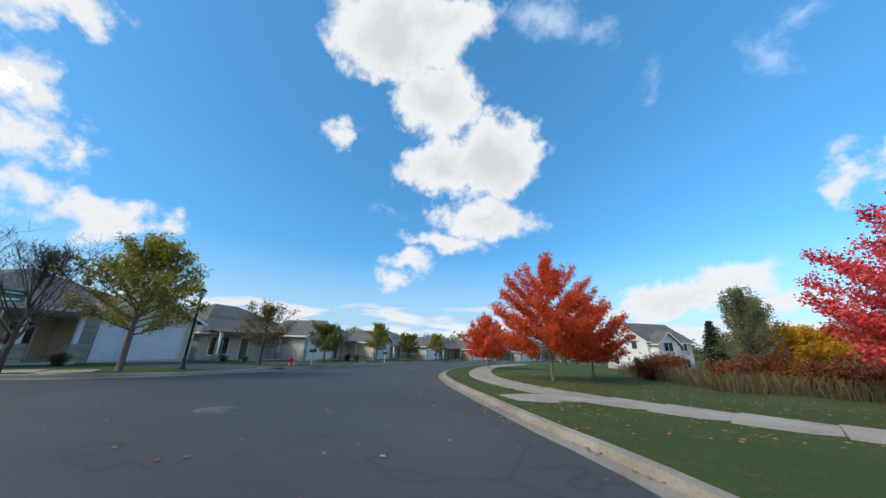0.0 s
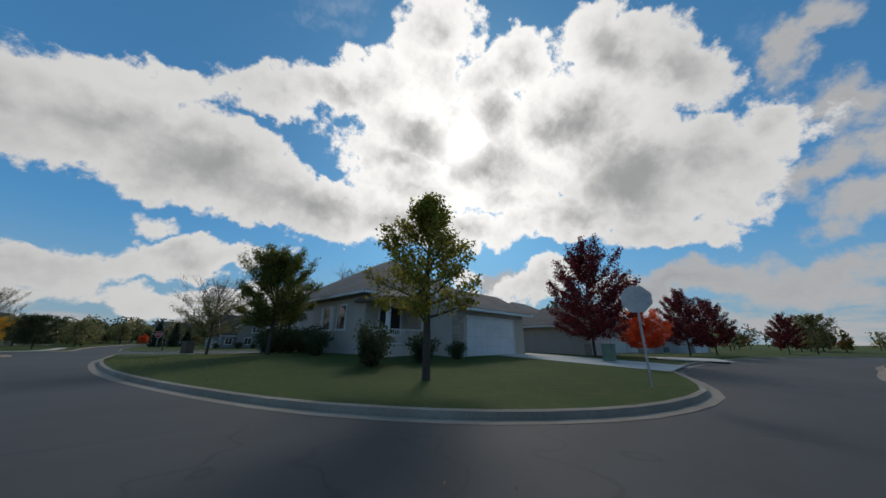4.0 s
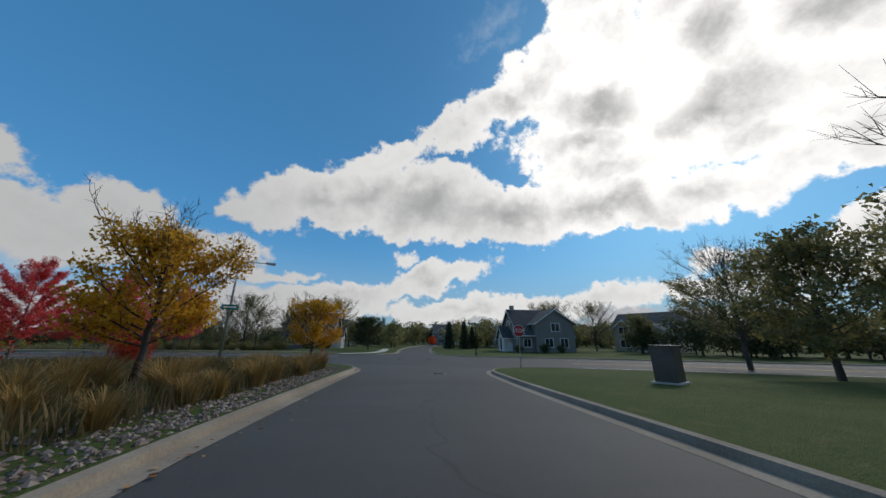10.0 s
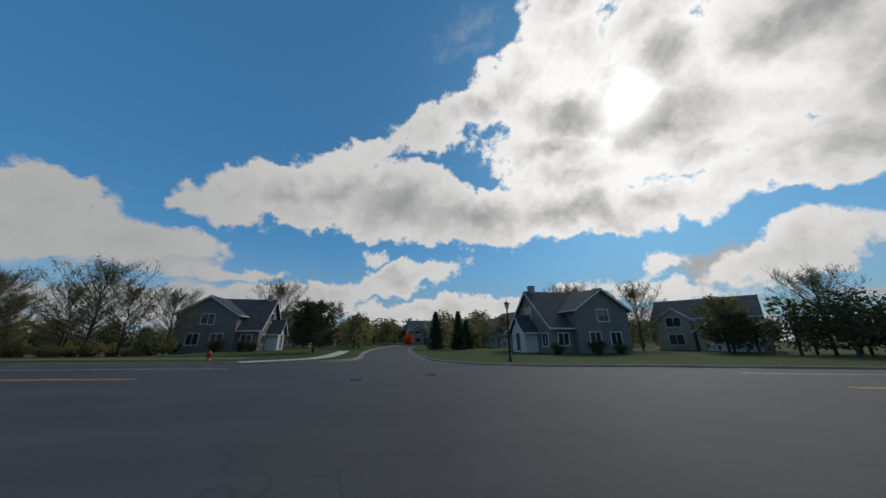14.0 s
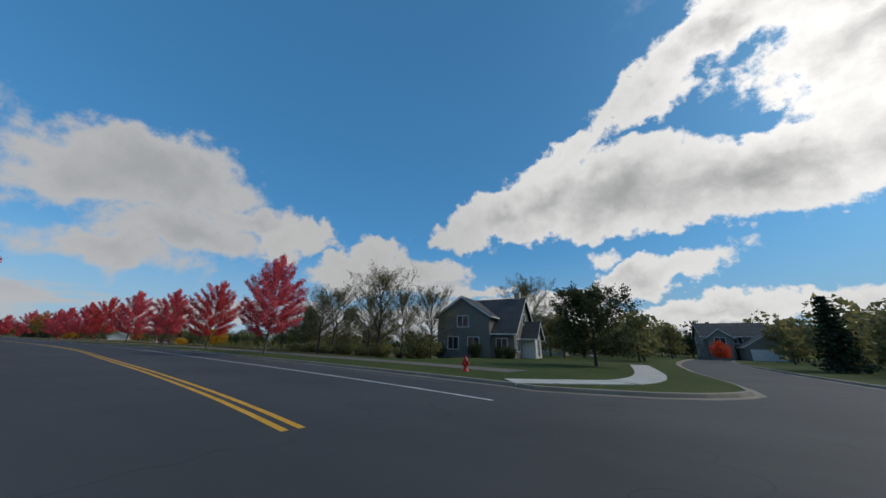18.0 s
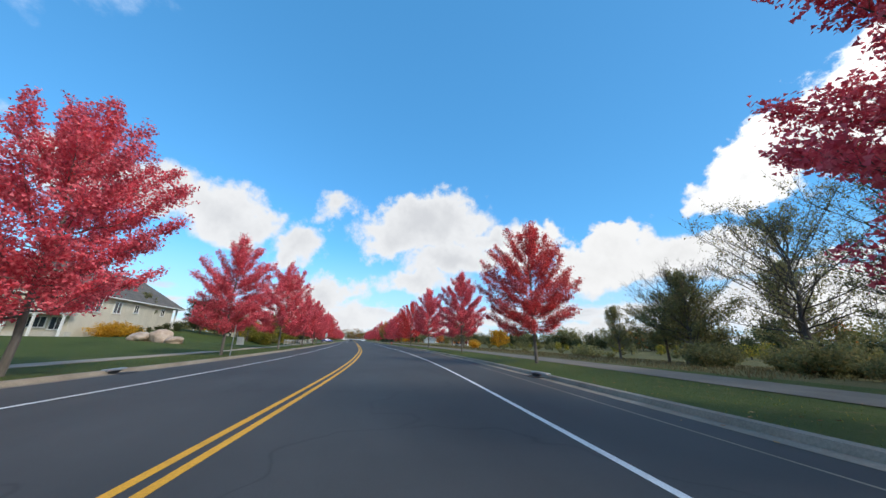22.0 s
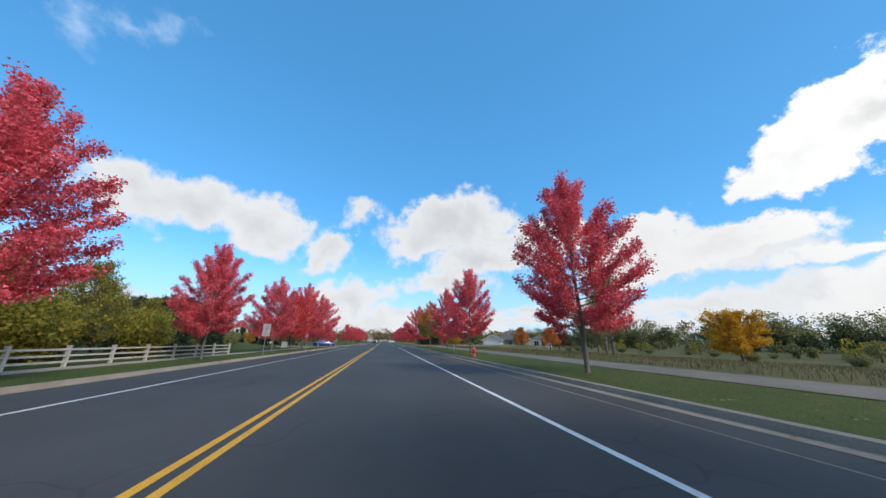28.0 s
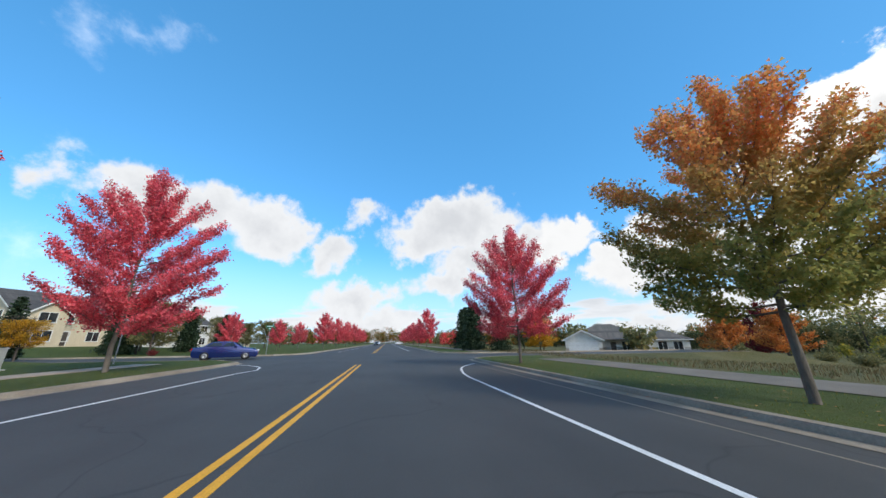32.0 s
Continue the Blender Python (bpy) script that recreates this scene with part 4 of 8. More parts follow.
    if not leaves or not low:
        return (wv, wf), None
    per = max(1, round(leaves * 1.65 / len(low)))
    lv, lf = leaf_tips(rng, [tuple(s) for s in low], per, (clump * 0.85, clump * 0.85, clump * 0.75), size)
    return (wv, wf), (lv, lf)


def maple(seed, high, wide, base, limbs=46, leaves=52000, size=0.085, plume=0.1, thick=0.55, ovate=0.32):
    """A street maple: limbs that fan out level below and upright above, each a plume of shoots; wood and leaves."""
    rng = np.random.default_rng(seed)
    wv, wf, spots = [], [], []
    r0 = high * 0.0165 * thick
    span = high - base
    stem = [Vector((rng.normal(0, 0.012) * high * t, rng.normal(0, 0.012) * high * t, high * 0.9 * t)) for t in np.linspace(0, 1, 9)]
    tube(wv, wf, [(0, 0, -0.05), *stem[1:]], [r0 * 1.3 * (1 - 0.93 * t) + 0.008 for t in np.linspace(0, 1, 9)], 9)
    lobe = rng.uniform(0, 6.28, 3)

    def shoot(p, way, length, thin, sprigs):
        mid_p = p + way * length * 0.55
        e = mid_p + (way + Vector((rng.normal(0, 0.1), rng.normal(0, 0.1), 0.22))).normalized() * length * 0.45
        tube(wv, wf, [p, mid_p, e], [thin, thin * 0.6, 0.003], 3)
        n = max(3, int(length / 0.09))
        for k in range(n):
            w = (k + rng.uniform(0.2, 1.0)) / n
            spots.append(p.lerp(mid_p, w / 0.55) if w < 0.55 else mid_p.lerp(e, (w - 0.55) / 0.45))
        for k in range(sprigs):
            g = p.lerp(mid_p, rng.uniform(0.4, 1.0)) if k % 2 else mid_p.lerp(e, rng.uniform(0.0, 0.6))
            turn = (way * 0.9 + Vector(rng.normal(0, 0.5, 3)) + Vector((0, 0, 0.2))).normalized()
            for w in np.linspace(0.2, 1.0, 4):
                spots.append(g + turn * length * 0.34 * w)

    for i in range(limbs):
        t = (i + rng.uniform(0, 1)) / limbs
        az = i * 2.39996 + rng.uniform(-0.35, 0.35)
        round_t = (t - ovate) / (1 - ovate)
        share = 0.78 + 0.22 * t / ovate if t < ovate else max(0.0, 1 - round_t ** 2.5)
        swell = 1 + 0.1 * math.sin(az + lobe[0]) + 0.07 * math.sin(2 * az + lobe[1])
        reach = wide / 2 * share * swell * rng.uniform(0.86, 1.08)
        z1 = base + span * (0.04 + 0.93 * t) * rng.uniform(0.93, 1.05) + 0.1 * math.sin(az + lobe[2])
        z0 = base * 0.98 + span * 0.66 * t ** 1.15
        k = min(7.99, z0 / (high * 0.9) * 8)
        root = stem[int(k)].lerp(stem[int(k) + 1], k - int(k))
        tip = Vector((math.cos(az) * reach, math.sin(az) * reach, max(z1, root.z - 0.25)))
        bow = root.lerp(tip, 0.5) + Vector((0, 0, -0.06 * reach - 0.04 * (tip - root).length))
        pts = [root, root.lerp(bow, 0.55), bow, bow.lerp(tip, 0.55), tip]
        pts = [q + Vector(rng.normal(0, 0.03, 3)) if 0 < n < 4 else q for n, q in enumerate(pts)]
        length = (tip - root).length
        rl = max(0.012, r0 * 0.4 * (1 - 0.7 * t))
        tube(wv, wf, pts, [rl * (1 - 0.22 * n) + 0.004 for n in range(5)], 5)
        for w in np.linspace(0.3, 1.0, max(4, int(length / 0.1))):
            q = min(3.99, w * 4)
            spots.append(pts[int(q)].lerp(pts[int(q) + 1], q - int(q)))
        twigs = 9 + int(length * 3.2)
        for j in range(twigs):
            f = 0.2 + 0.8 * (j + rng.uniform(0, 1)) / twigs
            q = min(3.99, f * 4)
            p = pts[int(q)].lerp(pts[int(q) + 1], q - int(q))
            way = (pts[int(q) + 1] - pts[int(q)]).normalized()
            side = way.cross(Vector((rng.normal(0, 0.5), rng.normal(0, 0.5), 1.0))).normalized() * (1 if j % 2 else -1)
            tw = (way * 0.8 + side * rng.uniform(0.35, 0.85) + Vector((0, 0, rng.uniform(0.1, 0.6)))).normalized()
            shoot(p, tw, (0.35 + 0.2 * length) * rng.uniform(0.6, 1.2) * (1.2 - 0.55 * f), rl * 0.3, 2)
        way = (pts[4] - pts[3]).normalized()
        for j in range(3):
            tw = (way + Vector((rng.normal(0, 0.22), rng.normal(0, 0.22), 0.18 + 0.2 * t))).normalized()
            shoot(tip, tw, rng.uniform(0.25, 0.7), rl * 0.3, 1)
    tall = np.array([(q.x, q.y, q.z) for q in spots])
    fz = span / (np.quantile(tall[:, 2], 0.995) + plume * 0.5 - base)
    fr = wide / 2 / (np.quantile(np.hypot(tall[:, 0], tall[:, 1]), 0.97) + plume * 0.5)

    def fit(p):
        return Vector((p[0] * fr, p[1] * fr, base + (p[2] - base) * fz)) if p[2] > base else Vector((p[0] * fr, p[1] * fr, p[2]))
    wv = [tuple(fit(p)) for p in wv]
    at = np.array([tuple(fit(q)) for q in spots])
    more = rng.integers(0, len(at), leaves)
    lv, lf = leaf_tips(rng, at[more], 1, (plume, plume, plume * 0.85), size)
    return (wv, wf), (lv, lf)


def tree_thing(name, label, category, wood, leaves, bark, leaf, x, y, turn=0.0, scale=1.0, z=None, group=""):
    t = thing(name, label, category, (x, y, terrain(x, y) - 0.03 if z is None else z), turn, group)
    t.scale = (scale, scale, scale)
    part("trunk", mesh_of("trunk", *wood, bark, True), None, t)
    if leaves:
        part("crown", mesh_of("crown", *leaves, leaf), None, t)
    return t


def planted(ob, x, y, turn, scale=1.0, z=None, label=""):
    c = copy_thing(ob, pose(x, y, terrain(x, y) - 0.03 if z is None else z, 0, 0, turn))
    c.scale = (scale, scale, scale)
    if label:
        c["label"] = label
    return c


def conifer(seed, high, wide, tiers=16, dense=26):
    rng = np.random.default_rng(seed)
    wv, wf, spots = [], [], []
    tube(wv, wf, [(0, 0, -0.05), (0, 0, high * 0.5), (0, 0, high * 0.98)], [high * 0.016, high * 0.01, 0.006], 7)
    for i in range(tiers):
        t = i / (tiers - 1)
        z = high * (0.06 + 0.9 * t)
        r = wide / 2 * (1 - t) ** 0.85 * rng.uniform(0.85, 1.1) + 0.08
        arms = max(4, int(11 * (1 - t * 0.6)))
        for k in range(arms):
            a = 2 * math.pi * (k + rng.uniform(0, 0.8)) / arms + i
            rr = r * rng.uniform(0.75, 1.1)
            e = Vector((math.cos(a) * rr, math.sin(a) * rr, z - rr * 0.1 + rr * 0.16 * t))
            tube(wv, wf, [(0, 0, z), tuple(e)], [0.02 + 0.01 * (1 - t), 0.004], 3)
            for w in np.linspace(0.25, 1.0, 6):
                spots.append((e.x * w, e.y * w, z + (e.z - z) * w))
    lv, lf = leaf_tips(rng, spots, max(2, dense // 3), (0.13, 0.13, 0.07), 0.22)
    return (wv, wf), (lv, lf)


def shrub(seed, high, wide, leaves=1500, size=0.12, full=0.09):
    """A bush of many stems; wood and leaves."""
    rng = np.random.default_rng(seed)
    wv, wf, spots = [], [], []
    for i in range(16):
        a, t = i * 2.4, rng.uniform(0.25, 1)
        e = Vector((math.cos(a) * wide / 2 * t, math.sin(a) * wide / 2 * t, high * rng.uniform(0.7, 1.0) * (1.08 - 0.45 * t * t)))
        tube(wv, wf, [(0.1 * math.cos(a), 0.1 * math.sin(a), 0), tuple(e * 0.55), tuple(e)], [0.025, 0.016, 0.004], 3)
        for w in np.linspace(0.2, 1.0, 7):
            spots.append(tuple(e * w))
    lv, lf = leaf_tips(rng, spots, max(1, leaves // len(spots)), (wide * full, wide * full, high * full), size * 1.2)
    lv = [(p[0], p[1], max(0.02, p[2])) for p in lv]
    return (wv, wf), (lv, lf)


def tussock(seed, high=0.9, blades=150):
    rng = np.random.default_rng(seed)
    v, f = [], []
    for i in range(blades):
        a = rng.uniform(0, 2 * math.pi)
        o = rng.uniform(0, 0.16)
        h = high * rng.uniform(0.6, 1.1)
        out = rng.uniform(0.12, 0.62) * high
        c, s = math.cos(a), math.sin(a)
        w = rng.uniform(0.006, 0.013)
        n = len(v)
        for t, wd in ((0, 1.0), (0.5, 0.9), (0.8, 0.6), (1.0, 0.1)):
            r = o + out * t * t
            z = h * (t - 0.28 * t ** 3)
            v += [(c * r - s * w * wd, s * r + c * w * wd, z), (c * r + s * w * wd, s * r - c * w * wd, z)]
        f += [(n, n + 1, n + 3, n + 2), (n + 2, n + 3, n + 5, n + 4), (n + 4, n + 5, n + 7, n + 6)]
    return v, f


# street maples, four builds; the avenue's rows are copies of them
MAPLES = "red maples along the avenue"


def verge(x, off):
    return x, mid(x) + off


RED_TREE = "crimson autumn maple with upswept limbs in the avenue's verge"
maple_a = tree_thing("maple_tree", RED_TREE, "tree", *maple(11, 8.8, 5.6, 1.75), BARK, ROSE_LEAF, *verge(33.1, -10.2), 20, 1.04, None, MAPLES)
maple_b = tree_thing("maple_tree", RED_TREE, "tree", *maple(12, 8.4, 5.1, 1.7, 44, 50000, ovate=0.28), BARK, ROSE_LEAF, *verge(63.2, -10.2), 70, 0.98, None, MAPLES)
maple_c = tree_thing("maple_tree", "broad red autumn maple in the avenue's verge", "tree", *maple(13, 9.0, 6.3, 1.9, 48, 56000, ovate=0.36), BARK, RED_LEAF, *verge(48.3, -10.3), 10, 0.9, None, MAPLES)
maple_d = tree_thing("maple_tree", "crimson autumn maple with a dense crown in the verge", "tree", *maple(14, 8.6, 6.2, 1.6, 48, 56000, ovate=0.3), BARK, ROSE_LEAF, *verge(24.5, 9.4), 130, 0.88, None, MAPLES)
maple_e = tree_thing("maple_tree", "distant crimson maple beside the avenue", "tree", *maple(16, 8.2, 5.2, 1.9, 26, 11500, 0.17, 0.17), BARK, ROSE_LEAF, *verge(205, -9.8), 30, 0.95, None, MAPLES)
SOUTH_ROW = [(79.3, -10.1, maple_b, 200, 1.12), (91.0, -9.4, maple_c, 80, 0.98), (104.2, -9.5, maple_b, 260, 1.0), (120.8, -9.7, maple_b, 20, 0.95), (132.2, -9.9, maple_a, 140, 0.9),
             (156.8, -9.0, maple_d, 60, 0.95), (222, -9.8, maple_e, 50, 0.8), (240, -9.8, maple_e, 120, 0.9), (258, -9.8, maple_e, 170, 0.9),
             (280, -9.8, maple_e, 30, 0.9), (305, -9.8, maple_e, 90, 0.9)]
NORTH_ROW = [(33.2, 9.0, maple_c, 20, 1.02), (45.4, 9.2, maple_d, 60, 1.16), (58.3, 9.2, maple_a, 190, 1.02), (73.6, 9.4, maple_d, 300, 1.22), (87.6, 9.0, maple_b, 80, 1.02),
             (103.4, 9.3, maple_b, 100, 1.12), (117.8, 10.2, maple_b, 30, 1.0), (131.0, 10.2, maple_d, 10, 0.98), (138.5, 10.4, maple_c, 220, 0.9), (145.4, 10.5, maple_d, 150, 1.2),
             (156.7, 10.5, maple_d, 240, 1.16), (203, 10.4, maple_e, 40, 0.85), (218, 10.4, maple_e, 80, 0.85), (236, 10.4, maple_e, 20, 0.9), (255, 10.4, maple_e, 120, 0.95),
             (278, 10.4, maple_e, 250, 0.9), (302, 10.4, maple_e, 60, 0.9)]
for x, off, kind, turn, size in SOUTH_ROW + NORTH_ROW:
    planted(kind, *verge(x, off), turn, size * 0.95)
tree_thing("maple_tree", "maple turning from green to orange, with a pale trunk", "tree", *maple(15, 8.2, 5.8, 1.9, 46, 60000, ovate=0.36), BARK, HALF_TURNED_LEAF, 145.0, -31.9, 0, 0.9)

# the first crossing
tree_thing("maple_tree", "orange-red maple in full autumn colour beside the footpath", "tree", *maple(21, 6.8, 6.0, 1.4, 48, 60000, 0.08), BARK, ORANGE_LEAF, 5.6, 75.0, 15)
orange_b = tree_thing("maple_tree", "smaller orange-red maple behind a larger one", "tree", *maple(22, 5.2, 4.8, 1.1, 36, 18000, 0.12, 0.13), BARK, ORANGE_LEAF, 8.6, 79.5, 60)
planted(orange_b, 1.0, 88.5, 200, 0.98, None, "red-orange maple beyond the footpath")
red_big = tree_thing("maple_tree", "deep red maple with a full crown on the slope", "tree", *maple(23, 7.0, 6.2, 1.2, 40, 26000, 0.12, 0.13), BARK, RED_LEAF, 17.8, 70.0, 30)
planted(red_big, 23.0, 72.5, 140, 0.9)
tree_thing("ash_tree", "yellow-green tree before a cream house", "tree", *grow(24, 6.4, 5.4, 1.6, "oval", 40, 12000, 0.105, 46, 8, clump=0.16), BARK, LIME_LEAF, -13.5, 67.4, 0)
bare_vase = tree_thing("bare_tree", "leafless vase-shaped tree beside the street sign", "tree", *grow(25, 5.2, 4.4, 1.1, "round", 34, 0, 0.08, 84, 10, clump=0.1, leaf_from=0.3, fine=3, thick=0.75), DARK_BARK, OLIVE_LEAF, -14.2, 64.3, 0)
tree_thing("ash_tree", "small thinning tree with orange and green leaves", "tree", *grow(26, 4.6, 4.0, 1.3, "round", 32, 3400, 0.1, 46, 9, clump=0.15, fine=1), DARK_BARK, TURNING_LEAF, -14.6, 76.4, 0)
round_small = tree_thing("crab_apple_tree", "small round dark green tree on a front lawn", "tree", *grow(27, 3.6, 3.0, 1.1, "round", 28, 4200, 0.13, 34, 7, clump=0.16), DARK_BARK, GREEN_LEAF, -13.4, 82.5, 0)
planted(round_small, -13.0, 104.5, 90, 1.15)
lime_small = tree_thing("ash_tree", "yellowing street tree on a front lawn", "tree", *grow(28, 5.0, 3.6, 1.4, "oval", 28, 4200, 0.14, 44, 7, clump=0.18), DARK_BARK, LIME_LEAF, -14.3, 95.5, 0)
planted(lime_small, -10.2, 111.5, 120, 0.95)
planted(bare_vase, -16.0, 89.5, 60, 0.6, None, "small leafless ornamental tree")
tree_thing("ginkgo_tree", "open green tree with yellow lower leaves on the corner lawn", "tree", *grow(29, 5.9, 3.8, 1.6, "cone", 30, 6500, 0.1, 38, 8, clump=0.15), DARK_BARK, LIME_LEAF, -10.4, 48.1, 0)
tree_thing("linden_tree", "dense green round tree on the lawn beside a beige house", "tree", *grow(30, 6.6, 4.5, 1.5, "round", 56, 34000, 0.08, 44, 9, clump=0.14), DARK_BARK, GREEN_LEAF, -10.2, 34.7, 0, 0.97)
wine = tree_thing("maple_tree", "dark wine-red maple behind the stop sign", "tree", *maple(31, 8.8, 6.2, 1.4, 44, 26000, 0.13, 0.13), DARK_BARK, WINE_LEAF, -28.0, 47.2, 0)
planted(wine, -42.0, 51.3, 100, 0.72)
planted(wine, -47.5, 53.0, 200, 0.66)
planted(wine, -66.0, 59.5, 300, 0.6)
planted(orange_b, -33.3, 49.3, 80, 0.78, None, "small orange tree beside a driveway")
green_b = tree_thing("linden_tree", "green tree thinning towards autumn behind a house", "tree", *grow(32, 7.2, 6.0, 1.2, "round", 36, 4200, 0.19, 36, 8, clump=0.22), DARK_BARK, OLIVE_LEAF, -40.0, 66.5, 0)
planted(green_b, -46.5, 68.0, 70, 0.9)
planted(green_b, -70.0, 77.0, 150, 0.9)
planted(green_b, -84.0, 64.0, 230, 0.9)
bare_big = tree_thing("bare_tree", "tall leafless tree with fine branches", "tree", *grow(33, 9.0, 7.4, 1.9, "round", 42, 500, 0.09, 46, 12, clump=0.12, leaf_from=0.2, fine=2, thick=0.75), DARK_BARK, OLIVE_LEAF, -22.0, 24.0, 0)

# the side street
gold = tree_thing("linden_tree", "golden tree half bare at the top among dry grasses", "tree", *grow(41, 4.1, 3.2, 1.0, "round", 32, 8500, 0.078, 50, 9, 0.8, clump=0.15, thick=1.0, leaf_from=0.25, fine=2), DARK_BARK, YELLOW_LEAF, 4.8, 34.5, 0)
planted(gold, 5.8, 24.5, 140, 1.08)
planted(gold, 5.0, 4.5, 250, 0.98)
planted(gold, 6.6, 13.3, 40, 1.12)
pine = tree_thing("pine_tree", "dark green bushy pine beyond the dry grasses", "tree", *conifer(42, 5.6, 4.6, 15, 40), DARK_BARK, NEEDLE, 21.4, 18.9, 0, 1.6)
red_bush = tree_thing("burning_bush", "round bright red bush beside the meadow", "shrub", *shrub(43, 3.6, 4.2, 13000, 0.09, 0.13), DARK_BARK, SCARLET_LEAF, 17.5, 8.5, 0, 0.9)
for x, y, s, a in ((22.0, 6.5, 0.75, 60), (25.5, 25.0, 0.9, 10), (24.5, 29.0, 0.8, 200), (18.5, 36.0, 0.75, 90), (13.5, 4.5, 0.42, 300), (29, 36, 0.9, 30), (16.5, 42, 0.6, 120), (27, 18, 0.8, 150)):
    planted(red_bush, x, y, a, s)
half_bare = tree_thing("ash_tree", "broad tree, bare above and thinly leafed below", "tree", *grow(44, 7.2, 6.4, 1.4, "round", 44, 5200, 0.1, 42, 11, 0.62, clump=0.17, leaf_from=0.2, fine=2, thick=0.8), DARK_BARK, OLIVE_LEAF, -31.0, 9.0, 0, 1.3)
planted(half_bare, -9.6, 20.8, 80, 0.98)
planted(half_bare, -26.8, 0.5, 200, 1.5)
planted(half_bare, -36.0, 15.0, 300, 0.9)
planted(green_b, -19.7, 9.8, 40, 1.0)
planted(green_b, -21.8, 15.8, 150, 0.85)

# south of the avenue
planted(bare_big, 36.4, -37.0, 0, 0.85)
tree_thing("cottonwood_tree", "large spreading tree with thin olive leaves", "tree", *grow(51, 10.6, 9.0, 1.8, "round", 46, 6200, 0.115, 46, 11, clump=0.2, leaf_from=0.25, fine=1, thick=0.85), DARK_BARK, OLIVE_LEAF, 29.0, -39.2, 0)
planted(half_bare, 40.5, -52.0, 20, 1.0)
planted(half_bare, 51.0, -46.5, 200, 1.15)
planted(half_bare, 55.0, -49.0, 300, 1.0)
planted(bare_big, 28.8, -43.5, 60, 1.0)
planted(bare_big, 21.4, -38.4, 130, 0.8)
planted(bare_big, 17.0, -61.0, 160, 1.4)
planted(bare_big, -30.0, -41.0, 260, 1.1)
planted(bare_big, 44.0, -46.0, 260, 1.2)
planted(bare_big, 34.5, -43.5, 60, 0.95)
dense = tree_thing("crab_apple_tree", "dense dark green tree on a corner lawn", "tree", *grow(52, 6.2, 5.8, 0.9, "round", 40, 11000, 0.15, 32, 8, clump=0.2), DARK_BARK, SHRUB_LEAF, 6.5, -38.5, 0)
spruce = tree_thing("spruce_tree", "young dark spruce beside a house", "tree", *conifer(53, 6.0, 3.0, 18, 20), DARK_BARK, NEEDLE, -13.5, -45.5, 0)
for x, y, s in ((-10.5, -48.5, 1.02), (-16.5, -51.0, 0.85), (181.5, -35.5, 1.05), (186, -37.5, 1.2), (191, -36.5, 1.1), (196, -38.5, 1.25), (178.5, -38.5, 0.9), (173.0, 8.0, 0.9),
                (182.5, 6.5, 1.1), (186.5, 10.0, 0.95), (191.5, 4.5, 1.1), (196.5, 7.5, 1.0), (202, 5, 1.05), (129.6, -6.6, 0.62), (131.8, -6.0, 0.7), (133.9, -4.6, 0.75), (128.2, -4.8, 0.6), (134.5, 0.5, 1.1), (138, 2.0, 1.05), (141.5, 2.5, 1.2), (145, 4.0, 1.0), (150, 14, 0.9), (155, 16.5, 1.0), (160.5, 14.5, 0.8)):
    planted(spruce, x, y, x * 37 % 360, s)
planted(bare_big, -34.0, -44.0, 20, 1.2)
planted(bare_big, -38.5, -36.0, 110, 1.1)
planted(bare_big, -45.0, -20.0, 210, 1.0)
planted(green_b, -40.0, -26.0, 10, 0.9)
planted(green_b, -52.0, -14.0, 50, 0.9)
planted(green_b, -31.0, -48.0, 90, 0.85)
planted(green_b, -4.5, -88.0, 40, 0.9)
planted(green_b, 3.5, -70.0, 140, 0.8)
planted(green_b, -17.0, -75.0, 240, 0.85)
planted(orange_b, -9.5, -76.0, 30, 0.6, None, "small orange tree far down the side street")
planted(green_b, 12.0, -62.0, 240, 0.9)
aspen = tree_thing("aspen_tree", "slender grey-green aspen with a thin crown in the meadow", "tree", *grow(54, 8.4, 4.4, 1.0, "oval", 40, 6500, 0.12, 58, 9, clump=0.16), BARK, OLIVE_LEAF, 128.5, -52.0, 0)
for x, y, s, a in ((134.5, -58.0, 1.5, 40), (139.8, -59.5, 0.95, 120), (142.0, -58.0, 0.98, 10), (50.5, -46.0, 0.9, 200), (54.0, -50.0, 0.8, 20), (47.0, -52.0, 1.0, 70), (58.5, -47.0, 0.65, 99)):
    planted(aspen, x, y, a, s)
gold_big = tree_thing("linden_tree", "broad golden tree at the meadow's edge", "tree", *grow(55, 6.0, 6.2, 0.9, "round", 34, 6400, 0.19, 34, 8, clump=0.24), DARK_BARK, YELLOW_LEAF, 123.6, -66.3, 0, 1.0)
amber = tree_thing("maple_tree", "muted orange tree before a white house", "tree", *grow(56, 4.8, 4.0, 1.0, "oval", 34, 5000, 0.14, 38, 8, clump=0.17), DARK_BARK, AMBER_LEAF, 166.5, -58.5, 0, 1.1)
planted(amber, 166.8, -66.5, 90, 1.2)
planted(wine, 172.0, -72.0, 90, 0.85, None, "dark red tree beside the meadow house")
planted(gold_big, 178.5, -44.0, 60, 0.7)
planted(gold_big, 105.0, 6.0, 120, 0.7)
planted(aspen, 111.5, 4.0, 20, 0.9)
planted(gold_big, 118.5, 4.0, 220, 0.72)
planted(green_b, 88.0, 10.0, 20, 0.7)
planted(green_b, 93.0, 14.0, 80, 0.8)
planted(dense, 95.8, 4.8, 80, 0.95, None, "dense dark green tree beside the pale house")
planted(dense, 99.5, 2.5, 200, 0.75, None, "dense dark green tree beside the pale house")
planted(orange_b, 112.5, 5.5, 80, 0.95, None, "orange-red bushy tree behind the lawn")
planted(dense, 131.0, 0.5, 10, 0.95, None, "dense dark tree past the end of the fence")
